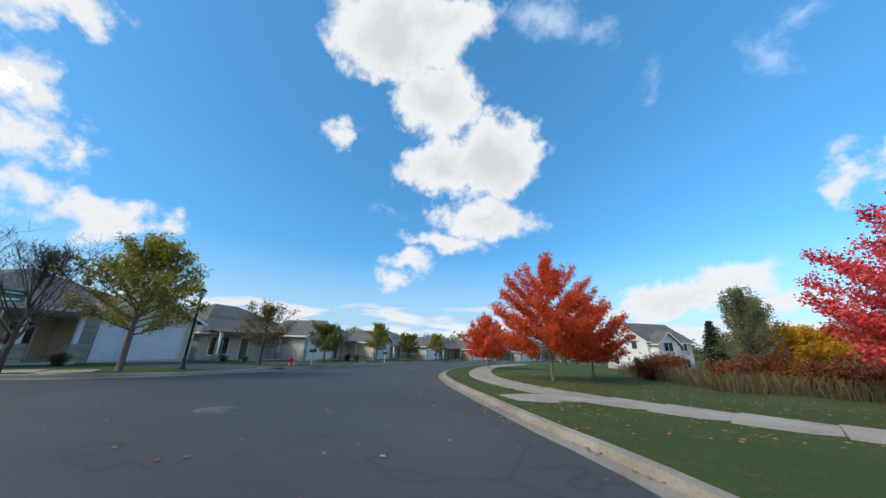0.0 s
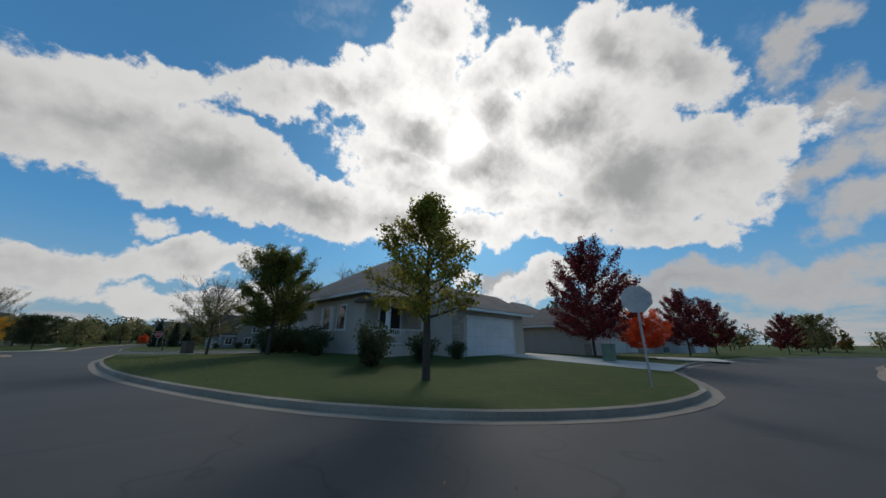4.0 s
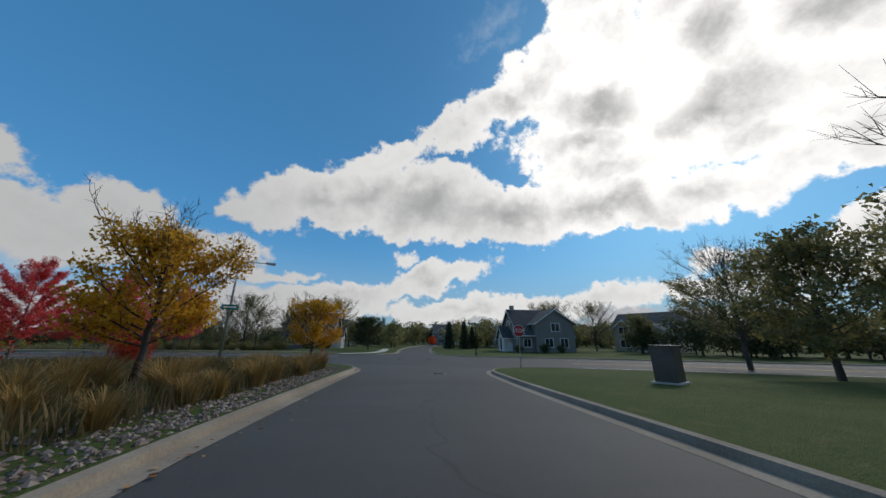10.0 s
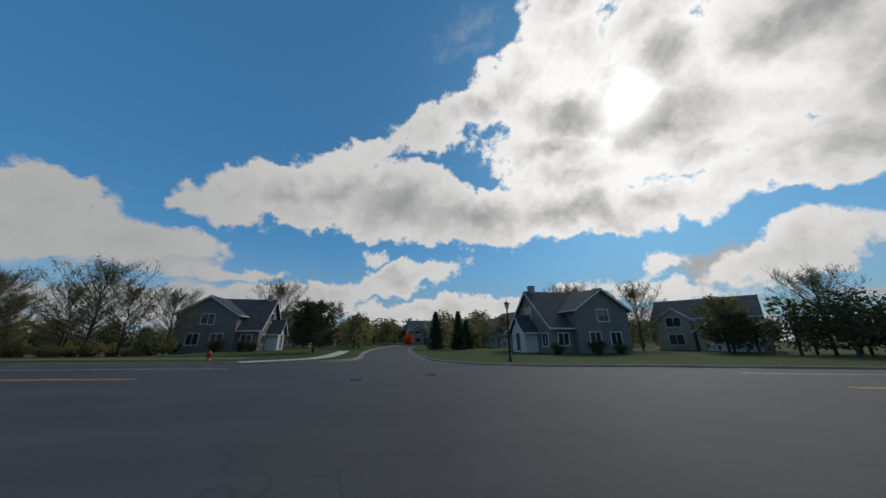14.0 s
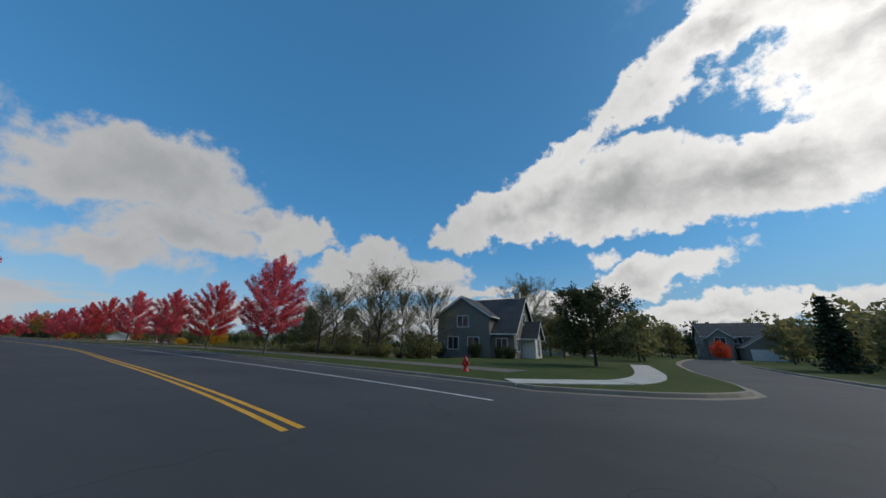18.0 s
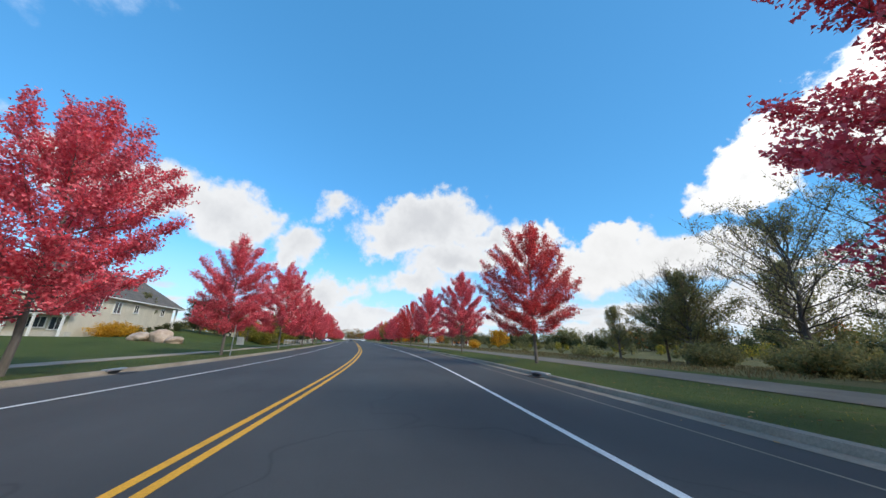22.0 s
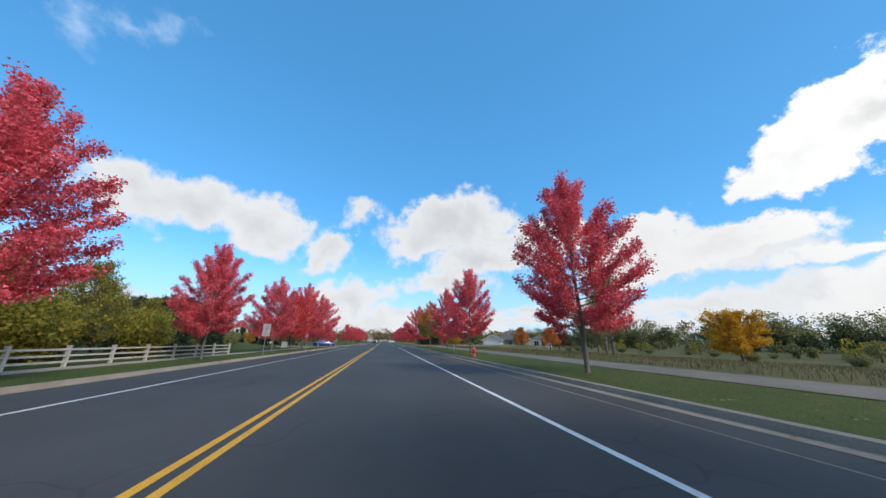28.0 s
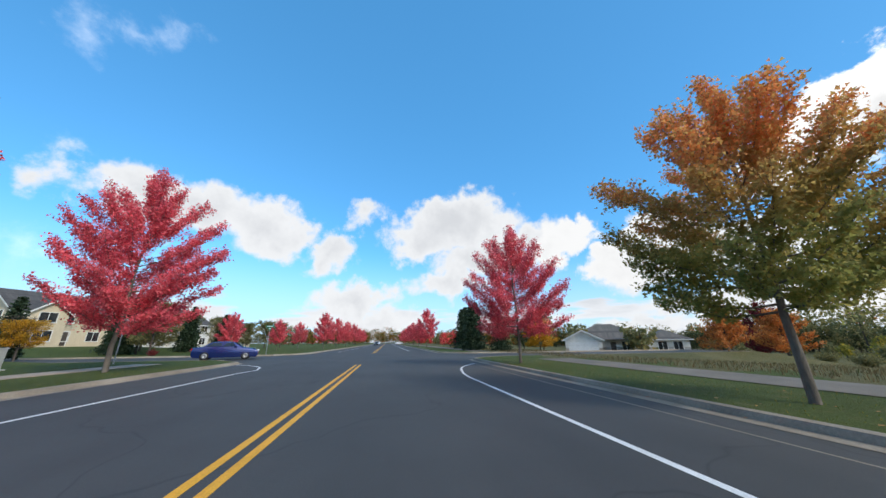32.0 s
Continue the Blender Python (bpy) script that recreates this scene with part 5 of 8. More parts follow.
planted(dense, 136.0, -0.5, 120, 1.0, None, "dense dark tree past the end of the fence")
planted(dense, 141.0, 1.0, 230, 0.95, None, "dense dark tree past the end of the fence")
planted(green_b, 135.0, 8.0, 130, 0.8)
planted(green_b, 142.0, 12.0, 30, 0.85)
planted(orange_b, 147.0, 8.0, 60, 0.7, None, "orange tree on a mulched slope")
birch = tree_thing("birch_tree", "golden-green birch with an airy crown behind the fence", "tree", *grow(57, 7.2, 4.6, 0.7, "oval", 40, 5200, 0.12, 54, 9, clump=0.18), BARK, LIME_LEAF, 108.0, -5.0, 0)
for x, y, s, a in ((104.5, -3.0, 0.7, 40), (112.5, -3.5, 0.85, 100), (115.5, -2.0, 0.9, 170), (101.0, -1.0, 0.65, 230), (119.0, -3.6, 0.95, 280), (97.5, -2.0, 0.55, 20), (122.5, -2.0, 0.8, 60), (126.0, -3.0, 0.7, 330)):
    planted(birch, x, y, a, s)
for x, y, s, a in ((186.0, -3.5, 0.62, 0), (196.5, -6.0, 0.6, 60), (207.0, -6.5, 0.62, 130)):
    planted(maple_e, x, y, a, s, None, "small red maple beyond the side street")
for x, y, s, a in ((180.5, 2.0, 0.8, 0), (184.5, 6.0, 0.9, 90), (189.5, 9.0, 0.8, 200), (194.0, 12.0, 0.95, 30), (200.0, 10.0, 0.8, 300), (206.0, 7.0, 0.85, 77), (212.0, 5.0, 0.75, 20), (157.0, 6.0, 0.7, 110), (163.0, 16.0, 0.9, 250), (222.0, 5.0, 0.9, 120), (230.0, 4.0, 0.9, 10)):
    planted(green_b, x, y, a, s, None, "dark green garden tree before the houses")
planted(wine, 158.5, 10.5, 40, 0.6, None, "dark red maple on the mulched bank")
planted(gold, 172.0, 6.0, 0, 0.9, None, "small golden tree beside the side street")

# ---- buildings ----
def roof_bm(x0, x1, y0, y1, z, pitch, kind, over=0.45, thick=0.16):
    """A roof over a rectangle: hip, or gable with its ridge along x or y."""
    bm = bmesh.new()
    X0, X1, Y0, Y1 = x0 - over, x1 + over, y0 - over, y1 + over
    k = math.tan(radians(pitch))
    ze = z - over * k
    if kind == "hip":
        if X1 - X0 >= Y1 - Y0:
            h = (Y1 - Y0) / 2
            ra, rb = (X0 + h, (Y0 + Y1) / 2), (X1 - h, (Y0 + Y1) / 2)
        else:
            h = (X1 - X0) / 2
            ra, rb = ((X0 + X1) / 2, Y0 + h), ((X0 + X1) / 2, Y1 - h)
        zr = ze + h * k
        low = [bm.verts.new(p) for p in ((X0, Y0, ze), (X1, Y0, ze), (X1, Y1, ze), (X0, Y1, ze))]
        if (ra[0] - rb[0]) ** 2 + (ra[1] - rb[1]) ** 2 < 0.01:
            top = bm.verts.new((*ra, zr))
            for i in range(4):
                bm.faces.new((low[i], low[(i + 1) % 4], top))
        else:
            a, b = bm.verts.new((*ra, zr)), bm.verts.new((*rb, zr))
            if X1 - X0 >= Y1 - Y0:
                fs = ((low[0], low[1], b, a), (low[1], low[2], b), (low[2], low[3], a, b), (low[3], low[0], a))
            else:
                fs = ((low[0], low[1], a), (low[1], low[2], b, a), (low[2], low[3], b), (low[3], low[0], a, b))
            for f in fs:
                bm.faces.new(f)
    else:
        if kind == "gable_x":
            h = (Y1 - Y0) / 2
            zr = ze + h * k
            c = (Y0 + Y1) / 2
            p = [(X0, Y0, ze), (X1, Y0, ze), (X1, c, zr), (X0, c, zr), (X1, Y1, ze), (X0, Y1, ze)]
        else:
            h = (X1 - X0) / 2
            zr = ze + h * k
            c = (X0 + X1) / 2
            p = [(X0, Y1, ze), (X0, Y0, ze), (c, Y0, zr), (c, Y1, zr), (X1, Y0, ze), (X1, Y1, ze)]
        v = [bm.verts.new(q) for q in p]
        bm.faces.new((v[0], v[1], v[2], v[3]))
        bm.faces.new((v[3], v[2], v[4], v[5]))
    bm.normal_update()
    r = bmesh.ops.extrude_face_region(bm, geom=list(bm.faces))
    for e in r["geom"]:
        if isinstance(e, bmesh.types.BMVert):
            e.co.z += thick
    bmesh.ops.recalc_face_normals(bm, faces=list(bm.faces))
    return bm


def walls_bm(x0, x1, y0, y1, z0, z1, pitch, kind):
    bm = bmesh.new()
    k = math.tan(radians(pitch))
    base = [bm.verts.new(p) for p in ((x0, y0, z0), (x1, y0, z0), (x1, y1, z0), (x0, y1, z0))]
    top = [bm.verts.new(p) for p in ((x0, y0, z1), (x1, y0, z1), (x1, y1, z1), (x0, y1, z1))]
    for i in range(4):
        j = (i + 1) % 4
        bm.faces.new((base[i], base[j], top[j], top[i]))
    if kind == "gable_x":
        for x, a, b in ((x0, top[3], top[0]), (x1, top[1], top[2])):
            bm.faces.new((a, b, bm.verts.new((x, (y0 + y1) / 2, z1 + (y1 - y0) / 2 * k - 0.02))))
    elif kind == "gable_y":
        for y, a, b in ((y0, top[0], top[1]), (y1, top[2], top[3])):
            bm.faces.new((a, b, bm.verts.new(((x0 + x1) / 2, y, z1 + (x1 - x0) / 2 * k - 0.02))))
    bmesh.ops.recalc_face_normals(bm, faces=list(bm.faces))
    return bm


def wall_frame(wing, side):
    """The pose of a wall: x along it, y outward, z up; the origin at its left end seen from outside."""
    x0, x1, y0, y1 = wing
    if side == "s":
        return Matrix.Translation((x0, y0, 0)) @ Matrix(((1, 0, 0, 0), (0, -1, 0, 0), (0, 0, 1, 0), (0, 0, 0, 1)))
    if side == "n":
        return Matrix.Translation((x1, y1, 0)) @ Matrix(((-1, 0, 0, 0), (0, 1, 0, 0), (0, 0, 1, 0), (0, 0, 0, 1)))
    if side == "e":
        return Matrix.Translation((x1, y0, 0)) @ Matrix(((0, 1, 0, 0), (1, 0, 0, 0), (0, 0, 1, 0), (0, 0, 0, 1)))
    return Matrix.Translation((x0, y1, 0)) @ Matrix(((0, -1, 0, 0), (-1, 0, 0, 0), (0, 0, 1, 0), (0, 0, 0, 1)))


def on_wall(bm, m):
    bmesh.ops.transform(bm, matrix=m, verts=list(bm.verts))
    bmesh.ops.recalc_face_normals(bm, faces=list(bm.faces))
    return bm


def strip(house, name, m, q, d0, d1, mat):
    return part(name, on_wall(boxed(q[0], q[1], d0, d1, q[2], q[3]), m), mat, house)


def add_window(house, m, a, z, w, h, cols=2, rows=1, trim=TRIM):
    """A framed window on a wall, with its panes and sill."""
    t = 0.09
    fr = strip(house, "window", m, (a - t, a + w + t, z + h, z + h + t), 0.003, 0.07, trim)
    for q in ((a - t, a, z, z + h), (a + w, a + w + t, z, z + h)):
        strip(fr, "jamb", m, q, 0.003, 0.07, trim)
    for i in range(cols):
        strip(fr, "pane", m, (a + w * i / cols + 0.02, a + w * (i + 1) / cols - 0.02, z, z + h), 0.003, 0.025, GLASS)
    for i in range(1, cols):
        strip(fr, "mullion", m, (a + w * i / cols - 0.03, a + w * i / cols + 0.03, z, z + h), 0.003, 0.055, trim)
    for i in range(1, rows):
        strip(fr, "glazing_bar", m, (a, a + w, z + h * i / rows - 0.02, z + h * i / rows + 0.02), 0.026, 0.05, trim)
    strip(fr, "sill", m, (a - t - 0.04, a + w + t + 0.04, z - t - 0.03, z), 0.003, 0.11, trim)


def add_garage(house, m, a, w, h=2.13, mat=None, z=0.02):
    """A sectional garage door: its frame, and four rows of raised panels."""
    mat = mat or DOOR_WHITE
    door = strip(house, "garage_door", m, (a - 0.12, a + w + 0.12, z + h, z + h + 0.12), 0.003, 0.08, TRIM)
    for q in ((a - 0.12, a, z, z + h), (a + w, a + w + 0.12, z, z + h)):
        strip(door, "jamb", m, q, 0.003, 0.08, TRIM)
    n = max(2, round(w / 0.62))
    for r in range(4):
        b2 = boxed(a + 0.004, a + w - 0.004, 0.003, 0.03, z + h * r / 4 + 0.006, z + h * (r + 1) / 4 - 0.006)
        for i in range(n):
            box(b2, a + w * i / n + 0.08, a + w * (i + 1) / n - 0.08, 0.03, 0.042, z + h * r / 4 + 0.1, z + h * (r + 1) / 4 - 0.1)
        part("door_section", on_wall(b2, m), mat, door)


def add_door(house, m, a, z=0.15, w=0.95, h=2.05, mat=None):
    d = strip(house, "door", m, (a - 0.1, a + w + 0.1, z + h, z + h + 0.1), 0.003, 0.07, TRIM)
    for q in ((a - 0.1, a, z, z + h), (a + w, a + w + 0.1, z, z + h)):
        strip(d, "jamb", m, q, 0.003, 0.07, TRIM)
    b2 = boxed(a, a + w, 0.003, 0.035, z, z + h)
    for k in range(2):
        box(b2, a + 0.14, a + w - 0.14, 0.035, 0.05, z + 0.15 + k * h * 0.48, z + h * 0.44 + k * h * 0.48)
    part("door_leaf", on_wall(b2, m), mat or DARK_DOOR, d)
    part("door_handle", on_wall(boxed(a + w - 0.12, a + w - 0.06, 0.035, 0.1, z + 0.98, z + 1.04), m), BLACK_METAL, d)


def add_wing(house, wing, z1, pitch, kind, wall, roof, z0=-0.6, trim=True):
    x0, x1, y0, y1 = wing
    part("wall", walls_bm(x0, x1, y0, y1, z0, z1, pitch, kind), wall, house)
    part("roof", roof_bm(x0, x1, y0, y1, z1, pitch, kind), roof, house)
    if trim:
        k = math.tan(radians(pitch)) * 0.45
        o = 0.47
        runs = []
        if kind in ("hip", "gable_x"):
            runs += [(x0 - o, x1 + o, y0 - o - 0.1, y0 - o), (x0 - o, x1 + o, y1 + o, y1 + o + 0.1)]
        if kind in ("hip", "gable_y"):
            runs += [(x0 - o - 0.1, x0 - o, y0 - o, y1 + o), (x1 + o, x1 + o + 0.1, y0 - o, y1 + o)]
        for q in runs:
            part("eaves_gutter", boxed(*q, z1 - k - 0.06, z1 - k + 0.1), TRIM, house)
        if kind.startswith("gable"):
            t = math.tan(radians(pitch))
            half = ((y1 - y0) if kind == "gable_x" else (x1 - x0)) / 2 + 0.45
            for end in (0, 1):
                for s in (-1, 1):
                    bm = bmesh.new()
                    if kind == "gable_x":
                        x = x0 - 0.46 if end == 0 else x1 + 0.4
                        c = (y0 + y1) / 2
                        q = [(x, c, z1 - 0.45 * t + half * t - 0.14), (x, c + s * half, z1 - 0.45 * t - 0.14), (x, c + s * half, z1 - 0.45 * t + 0.1), (x, c, z1 - 0.45 * t + half * t + 0.1)]
                        e = (0.06, 0, 0)
                    else:
                        y = y0 - 0.46 if end == 0 else y1 + 0.4
                        c = (x0 + x1) / 2
                        q = [(c, y, z1 - 0.45 * t + half * t - 0.14), (c + s * half, y, z1 - 0.45 * t - 0.14), (c + s * half, y, z1 - 0.45 * t + 0.1), (c, y, z1 - 0.45 * t + half * t + 0.1)]
                        e = (0, 0.06, 0)
                    a = [bm.verts.new(p) for p in q]
                    b = [bm.verts.new((p[0] + e[0], p[1] + e[1], p[2])) for p in q]
                    bm.faces.new(a)
                    bm.faces.new(b[::-1])
                    for i in range(4):
                        bm.faces.new((a[i], b[i], b[(i + 1) % 4], a[(i + 1) % 4]))
                    bmesh.ops.recalc_face_normals(bm, faces=list(bm.faces))
                    part("verge_board", bm, TRIM, house)


def add_post(house, x, y, z0, z1, w=0.14, stone=0.0):
    bm = boxed(x - w / 2, x + w / 2, y - w / 2, y + w / 2, z0 + stone, z1)
    box(bm, x - w * 0.75, x + w * 0.75, y - w * 0.75, y + w * 0.75, z1 - 0.14, z1 - 0.002)
    part("porch_post", bm, TRIM, house)
    if stone:
        part("stone_pier", boxed(x - 0.28, x + 0.28, y - 0.28, y + 0.28, z0, z0 + stone, bevel=0.02), STONE_VENEER, house)


def add_rail(house, p, q, z, h=0.9):
    """A white railing with balusters between two points."""
    a, b = Vector((*p, z)), Vector((*q, z))
    d = b - a
    n = max(2, int(d.length / 0.13))
    bm = bmesh.new()
    m = Matrix.Translation(a) @ Matrix.Rotation(math.atan2(d.y, d.x), 4, "Z")
    box(bm, 0, d.length, -0.035, 0.035, h - 0.07, h)
    box(bm, 0, d.length, -0.025, 0.025, 0.08, 0.14)
    rail = part("railing", on_wall(bm, m), TRIM, house)
    for i in range(1, n):
        x = d.length * i / n
        part("baluster", on_wall(boxed(x - 0.016, x + 0.016, -0.016, 0.016, 0.14, h - 0.07), m), TRIM, rail)


def clad(house, wing, sides, z0, z1, mat, step=0.178):
    """Lapped siding boards on the named walls, each a piece of its own."""
    for side in sides:
        m = wall_frame(wing, side)
        wide = (wing[1] - wing[0]) if side in "ns" else (wing[3] - wing[2])
        bm = bmesh.new()
        q = [(0.02, 0.002, 0.0), (0.02, 0.017, 0.0), (0.02, 0.006, step - 0.003), (0.02, 0.002, step - 0.003)]
        a = [bm.verts.new(p) for p in q]
        b = [bm.verts.new((wide - 0.02, p[1], p[2])) for p in q]
        bm.faces.new(a[::-1])
        bm.faces.new(b)
        for i in range(4):
            bm.faces.new((a[i], a[(i + 1) % 4], b[(i + 1) % 4], b[i]))
        bmesh.ops.recalc_face_normals(bm, faces=list(bm.faces))
        me = bpy.data.meshes.new("board")
        bm.to_mesh(me)
        bm.free()
        me.materials.append(mat)
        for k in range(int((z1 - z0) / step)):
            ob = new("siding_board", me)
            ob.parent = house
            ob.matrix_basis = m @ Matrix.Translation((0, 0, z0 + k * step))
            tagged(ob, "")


def ranch_house(at, turn, wall, roof, label, mirror=False, group=""):
    """A single-storey house with a front garage; the front faces local -y."""
    h = thing("house", label, "house", (*at, terrain(*at)), turn, group)
    s = -1 if mirror else 1

    def flip(w):
        return (min(s * w[0], s * w[1]), max(s * w[0], s * w[1]), w[2], w[3])
    main, gar = (-7.0, 7.5, 0.0, 11.5), flip((1.2, 7.4, -4.6, 0.1))
    add_wing(h, main, 2.75, 27, "hip", wall, roof)
    add_wing(h, gar, 2.75, 27, "gable_y", wall, roof)
    m = wall_frame(gar, "s")
    add_garage(h, m, 0.65, 4.9)
    part("stone_base", boxed(gar[0] - 0.05, gar[0] + 0.5, gar[2] - 0.07, gar[2] + 0.3, -0.3, 1.1), STONE_VENEER, h)
    part("stone_base", boxed(gar[1] - 0.5, gar[1] + 0.05, gar[2] - 0.07, gar[2] + 0.3, -0.3, 1.1), STONE_VENEER, h)
    m = wall_frame(main, "s")
    a = 1.0 if not mirror else 9.6
    add_window(h, m, a, 0.7, 2.0, 1.5, 3)
    add_door(h, m, a + 3.4 if not mirror else a - 2.0)
    for e in ("e", "w"):
        m = wall_frame(main, e)
        add_window(h, m, 2.0, 0.9, 1.0, 1.2, 1)
        add_window(h, m, 7.0, 0.9, 1.0, 1.2, 1)
    m = wall_frame(main, "n")
    for a in (2.0, 6.0, 10.0):
        add_window(h, m, a, 0.8, 1.6, 1.3, 2)
    px = flip((-6.5, 1.0, 0, 0))
    add_post(h, px[0], -1.6, 0.0, 2.6, 0.16, 0.8)
    add_post(h, px[1], -1.6, 0.0, 2.6, 0.16, 0.8)
    part("porch_roof", roof_bm(px[0], px[1], -1.7, 0.2, 2.6, 12, "gable_x", 0.2), roof, h)
    part("porch_floor", boxed(px[0] - 0.2, px[1] + 0.2, -1.9, -0.003, -0.4, 0.12), PALE_CONCRETE, h)
    for k in range(3):
        part("roof_vent", boxed(-3 + k * 2.4, -2.75 + k * 2.4, 7.0, 7.25, 4.2, 4.75), DARK_SHINGLE, h)
    return h


def two_storey(at, turn, wall, roof, label, wide=12.0, deep=9.5, high=5.4, garage=True, front_gable=True, group="", z=None):
    """A two-storey house; the front faces local -y."""
    h = thing("house", label, "house", (*at, terrain(*at) if z is None else z), turn, group)
    main = (-wide / 2, wide / 2, 0, deep)
    add_wing(h, main, high, 33, "hip" if not front_gable else "gable_x", wall, roof)
    m = wall_frame(main, "s")
    for row in (0, 1):
        for a in (1.0, wide / 2 - 0.7, wide - 2.6):
            add_window(h, m, a, 0.8 + row * 2.7, 1.5, 1.35, 2)
    m = wall_frame(main, "n")
    for row in (0, 1):
        for a in (1.5, wide / 2 - 0.7, wide - 3.0):
            add_window(h, m, a, 0.8 + row * 2.7, 1.5, 1.35, 2)
    for e in ("e", "w"):
        m = wall_frame(main, e)
        for row in (0, 1):
            for a in (1.8, deep - 3.0):
                add_window(h, m, a, 0.9 + row * 2.7, 1.1, 1.3, 1)
    if garage:
        g = (wide / 2 - 6.4, wide / 2 + 0.6, -4.5, 0.1)
        add_wing(h, g, 2.8, 33, "gable_y", wall, roof)
        add_garage(h, wall_frame(g, "s"), 1.0, 4.9)
    f = (-wide / 2 + 0.6, -wide / 2 + 4.8, -1.4, 0.1)
    add_wing(h, f, high - 0.3, 38, "gable_y", wall, roof)
    m = wall_frame(f, "s")
    add_window(h, m, 1.2, 0.8, 1.8, 1.4, 2)
    add_window(h, m, 1.2, 3.4, 1.8, 1.3, 2)
    add_door(h, wall_frame(main, "s"), 5.2)
    return h


def corner_house_south():
    """The beige house on the corner lawn: hipped roof, garage to the north, porch at the corner, bay to the east."""
    h = thing("house", "beige sided corner house with hipped roof, porch and white garage door", "house", (-13.6, 25.0, terrain(-17, 34)), 0)
    main, gar = (-12.6, 0.0, 0.0, 14.4), (-10.4, -3.1, 14.0, 18.8)
    add_wing(h, main, 3.8, 32, "hip", BEIGE, SHINGLE)
    add_wing(h, gar, 2.8, 28, "gable_x", BEIGE, SHINGLE)
    add_garage(h, wall_frame(gar, "n"), 0.9, 4.9)
    part("stone_base", boxed(gar[1] - 0.55, gar[1] + 0.05, gar[3] - 0.3, gar[3] + 0.06, -0.5, 2.2), STONE_VENEER, h)
    clad(h, main, "en", 0.5, 3.3, BEIGE)
    part("foundation", boxed(main[0] - 0.02, main[1] + 0.02, main[2] - 0.02, main[3] + 0.02, -0.6, 0.48), PALE_CONCRETE, h)
    clad(h, gar, "n", 2.3, 2.6, BEIGE)
    clad(h, gar, "e", -0.1, 2.6, BEIGE)
    m = wall_frame(main, "e")
    add_window(h, m, 0.9, 1.75, 2.6, 1.35, 3)
    add_window(h, m, 9.2, 1.5, 1.0, 1.45, 1)
    add_window(h, m, 11.2, 1.5, 1.0, 1.45, 1)
    part("shutter", on_wall(boxed(8.75, 9.1, 0.003, 0.04, 1.45, 3.0), m), TRIM, h)
    part("shutter", on_wall(boxed(10.3, 10.65, 0.003, 0.04, 1.45, 3.0), m), TRIM, h)
    m = wall_frame(main, "n")
    add_window(h, m, 1.0, 1.2, 1.6, 1.6, 2)
    add_door(h, m, 3.6, 0.55)
    part("porch_floor", boxed(-3.05, 0.0, 14.43, 16.6, -0.6, 0.55), PALE_CONCRETE, h)
    for x in (-2.8, -0.2):
        add_post(h, x, 16.4, 0.55, 3.1, 0.18)
    part("porch_roof", roof_bm(-3.1, 0.0, 13.9, 16.6, 3.1, 22, "hip", 0.3), SHINGLE, h)
    add_rail(h, (-2.7, 16.4), (-0.3, 16.4), 0.55)
    add_rail(h, (-0.2, 16.3), (-0.2, 14.5), 0.55)
    m = wall_frame(main, "s")
    for a in (1.5, 5.5, 9.5):
        add_window(h, m, a, 1.7, 1.6, 1.35, 2)
    part("deck", boxed(-3.5, 0.3, -3.2, -0.03, 0.95, 1.15), FENCE_WHITE, h)
    add_rail(h, (-3.4, -3.1), (0.2, -3.1), 1.15)
    add_rail(h, (0.2, -3.1), (0.2, -0.1), 1.15)
    part("deck_skirt", boxed(-3.4, 0.2, -3.12, -3.06, -0.5, 0.94), FENCE_WHITE, h)
    for x in (-3.3, 0.1):
        add_post(h, x, -2.95, -0.6, 0.948, 0.14)
    return h


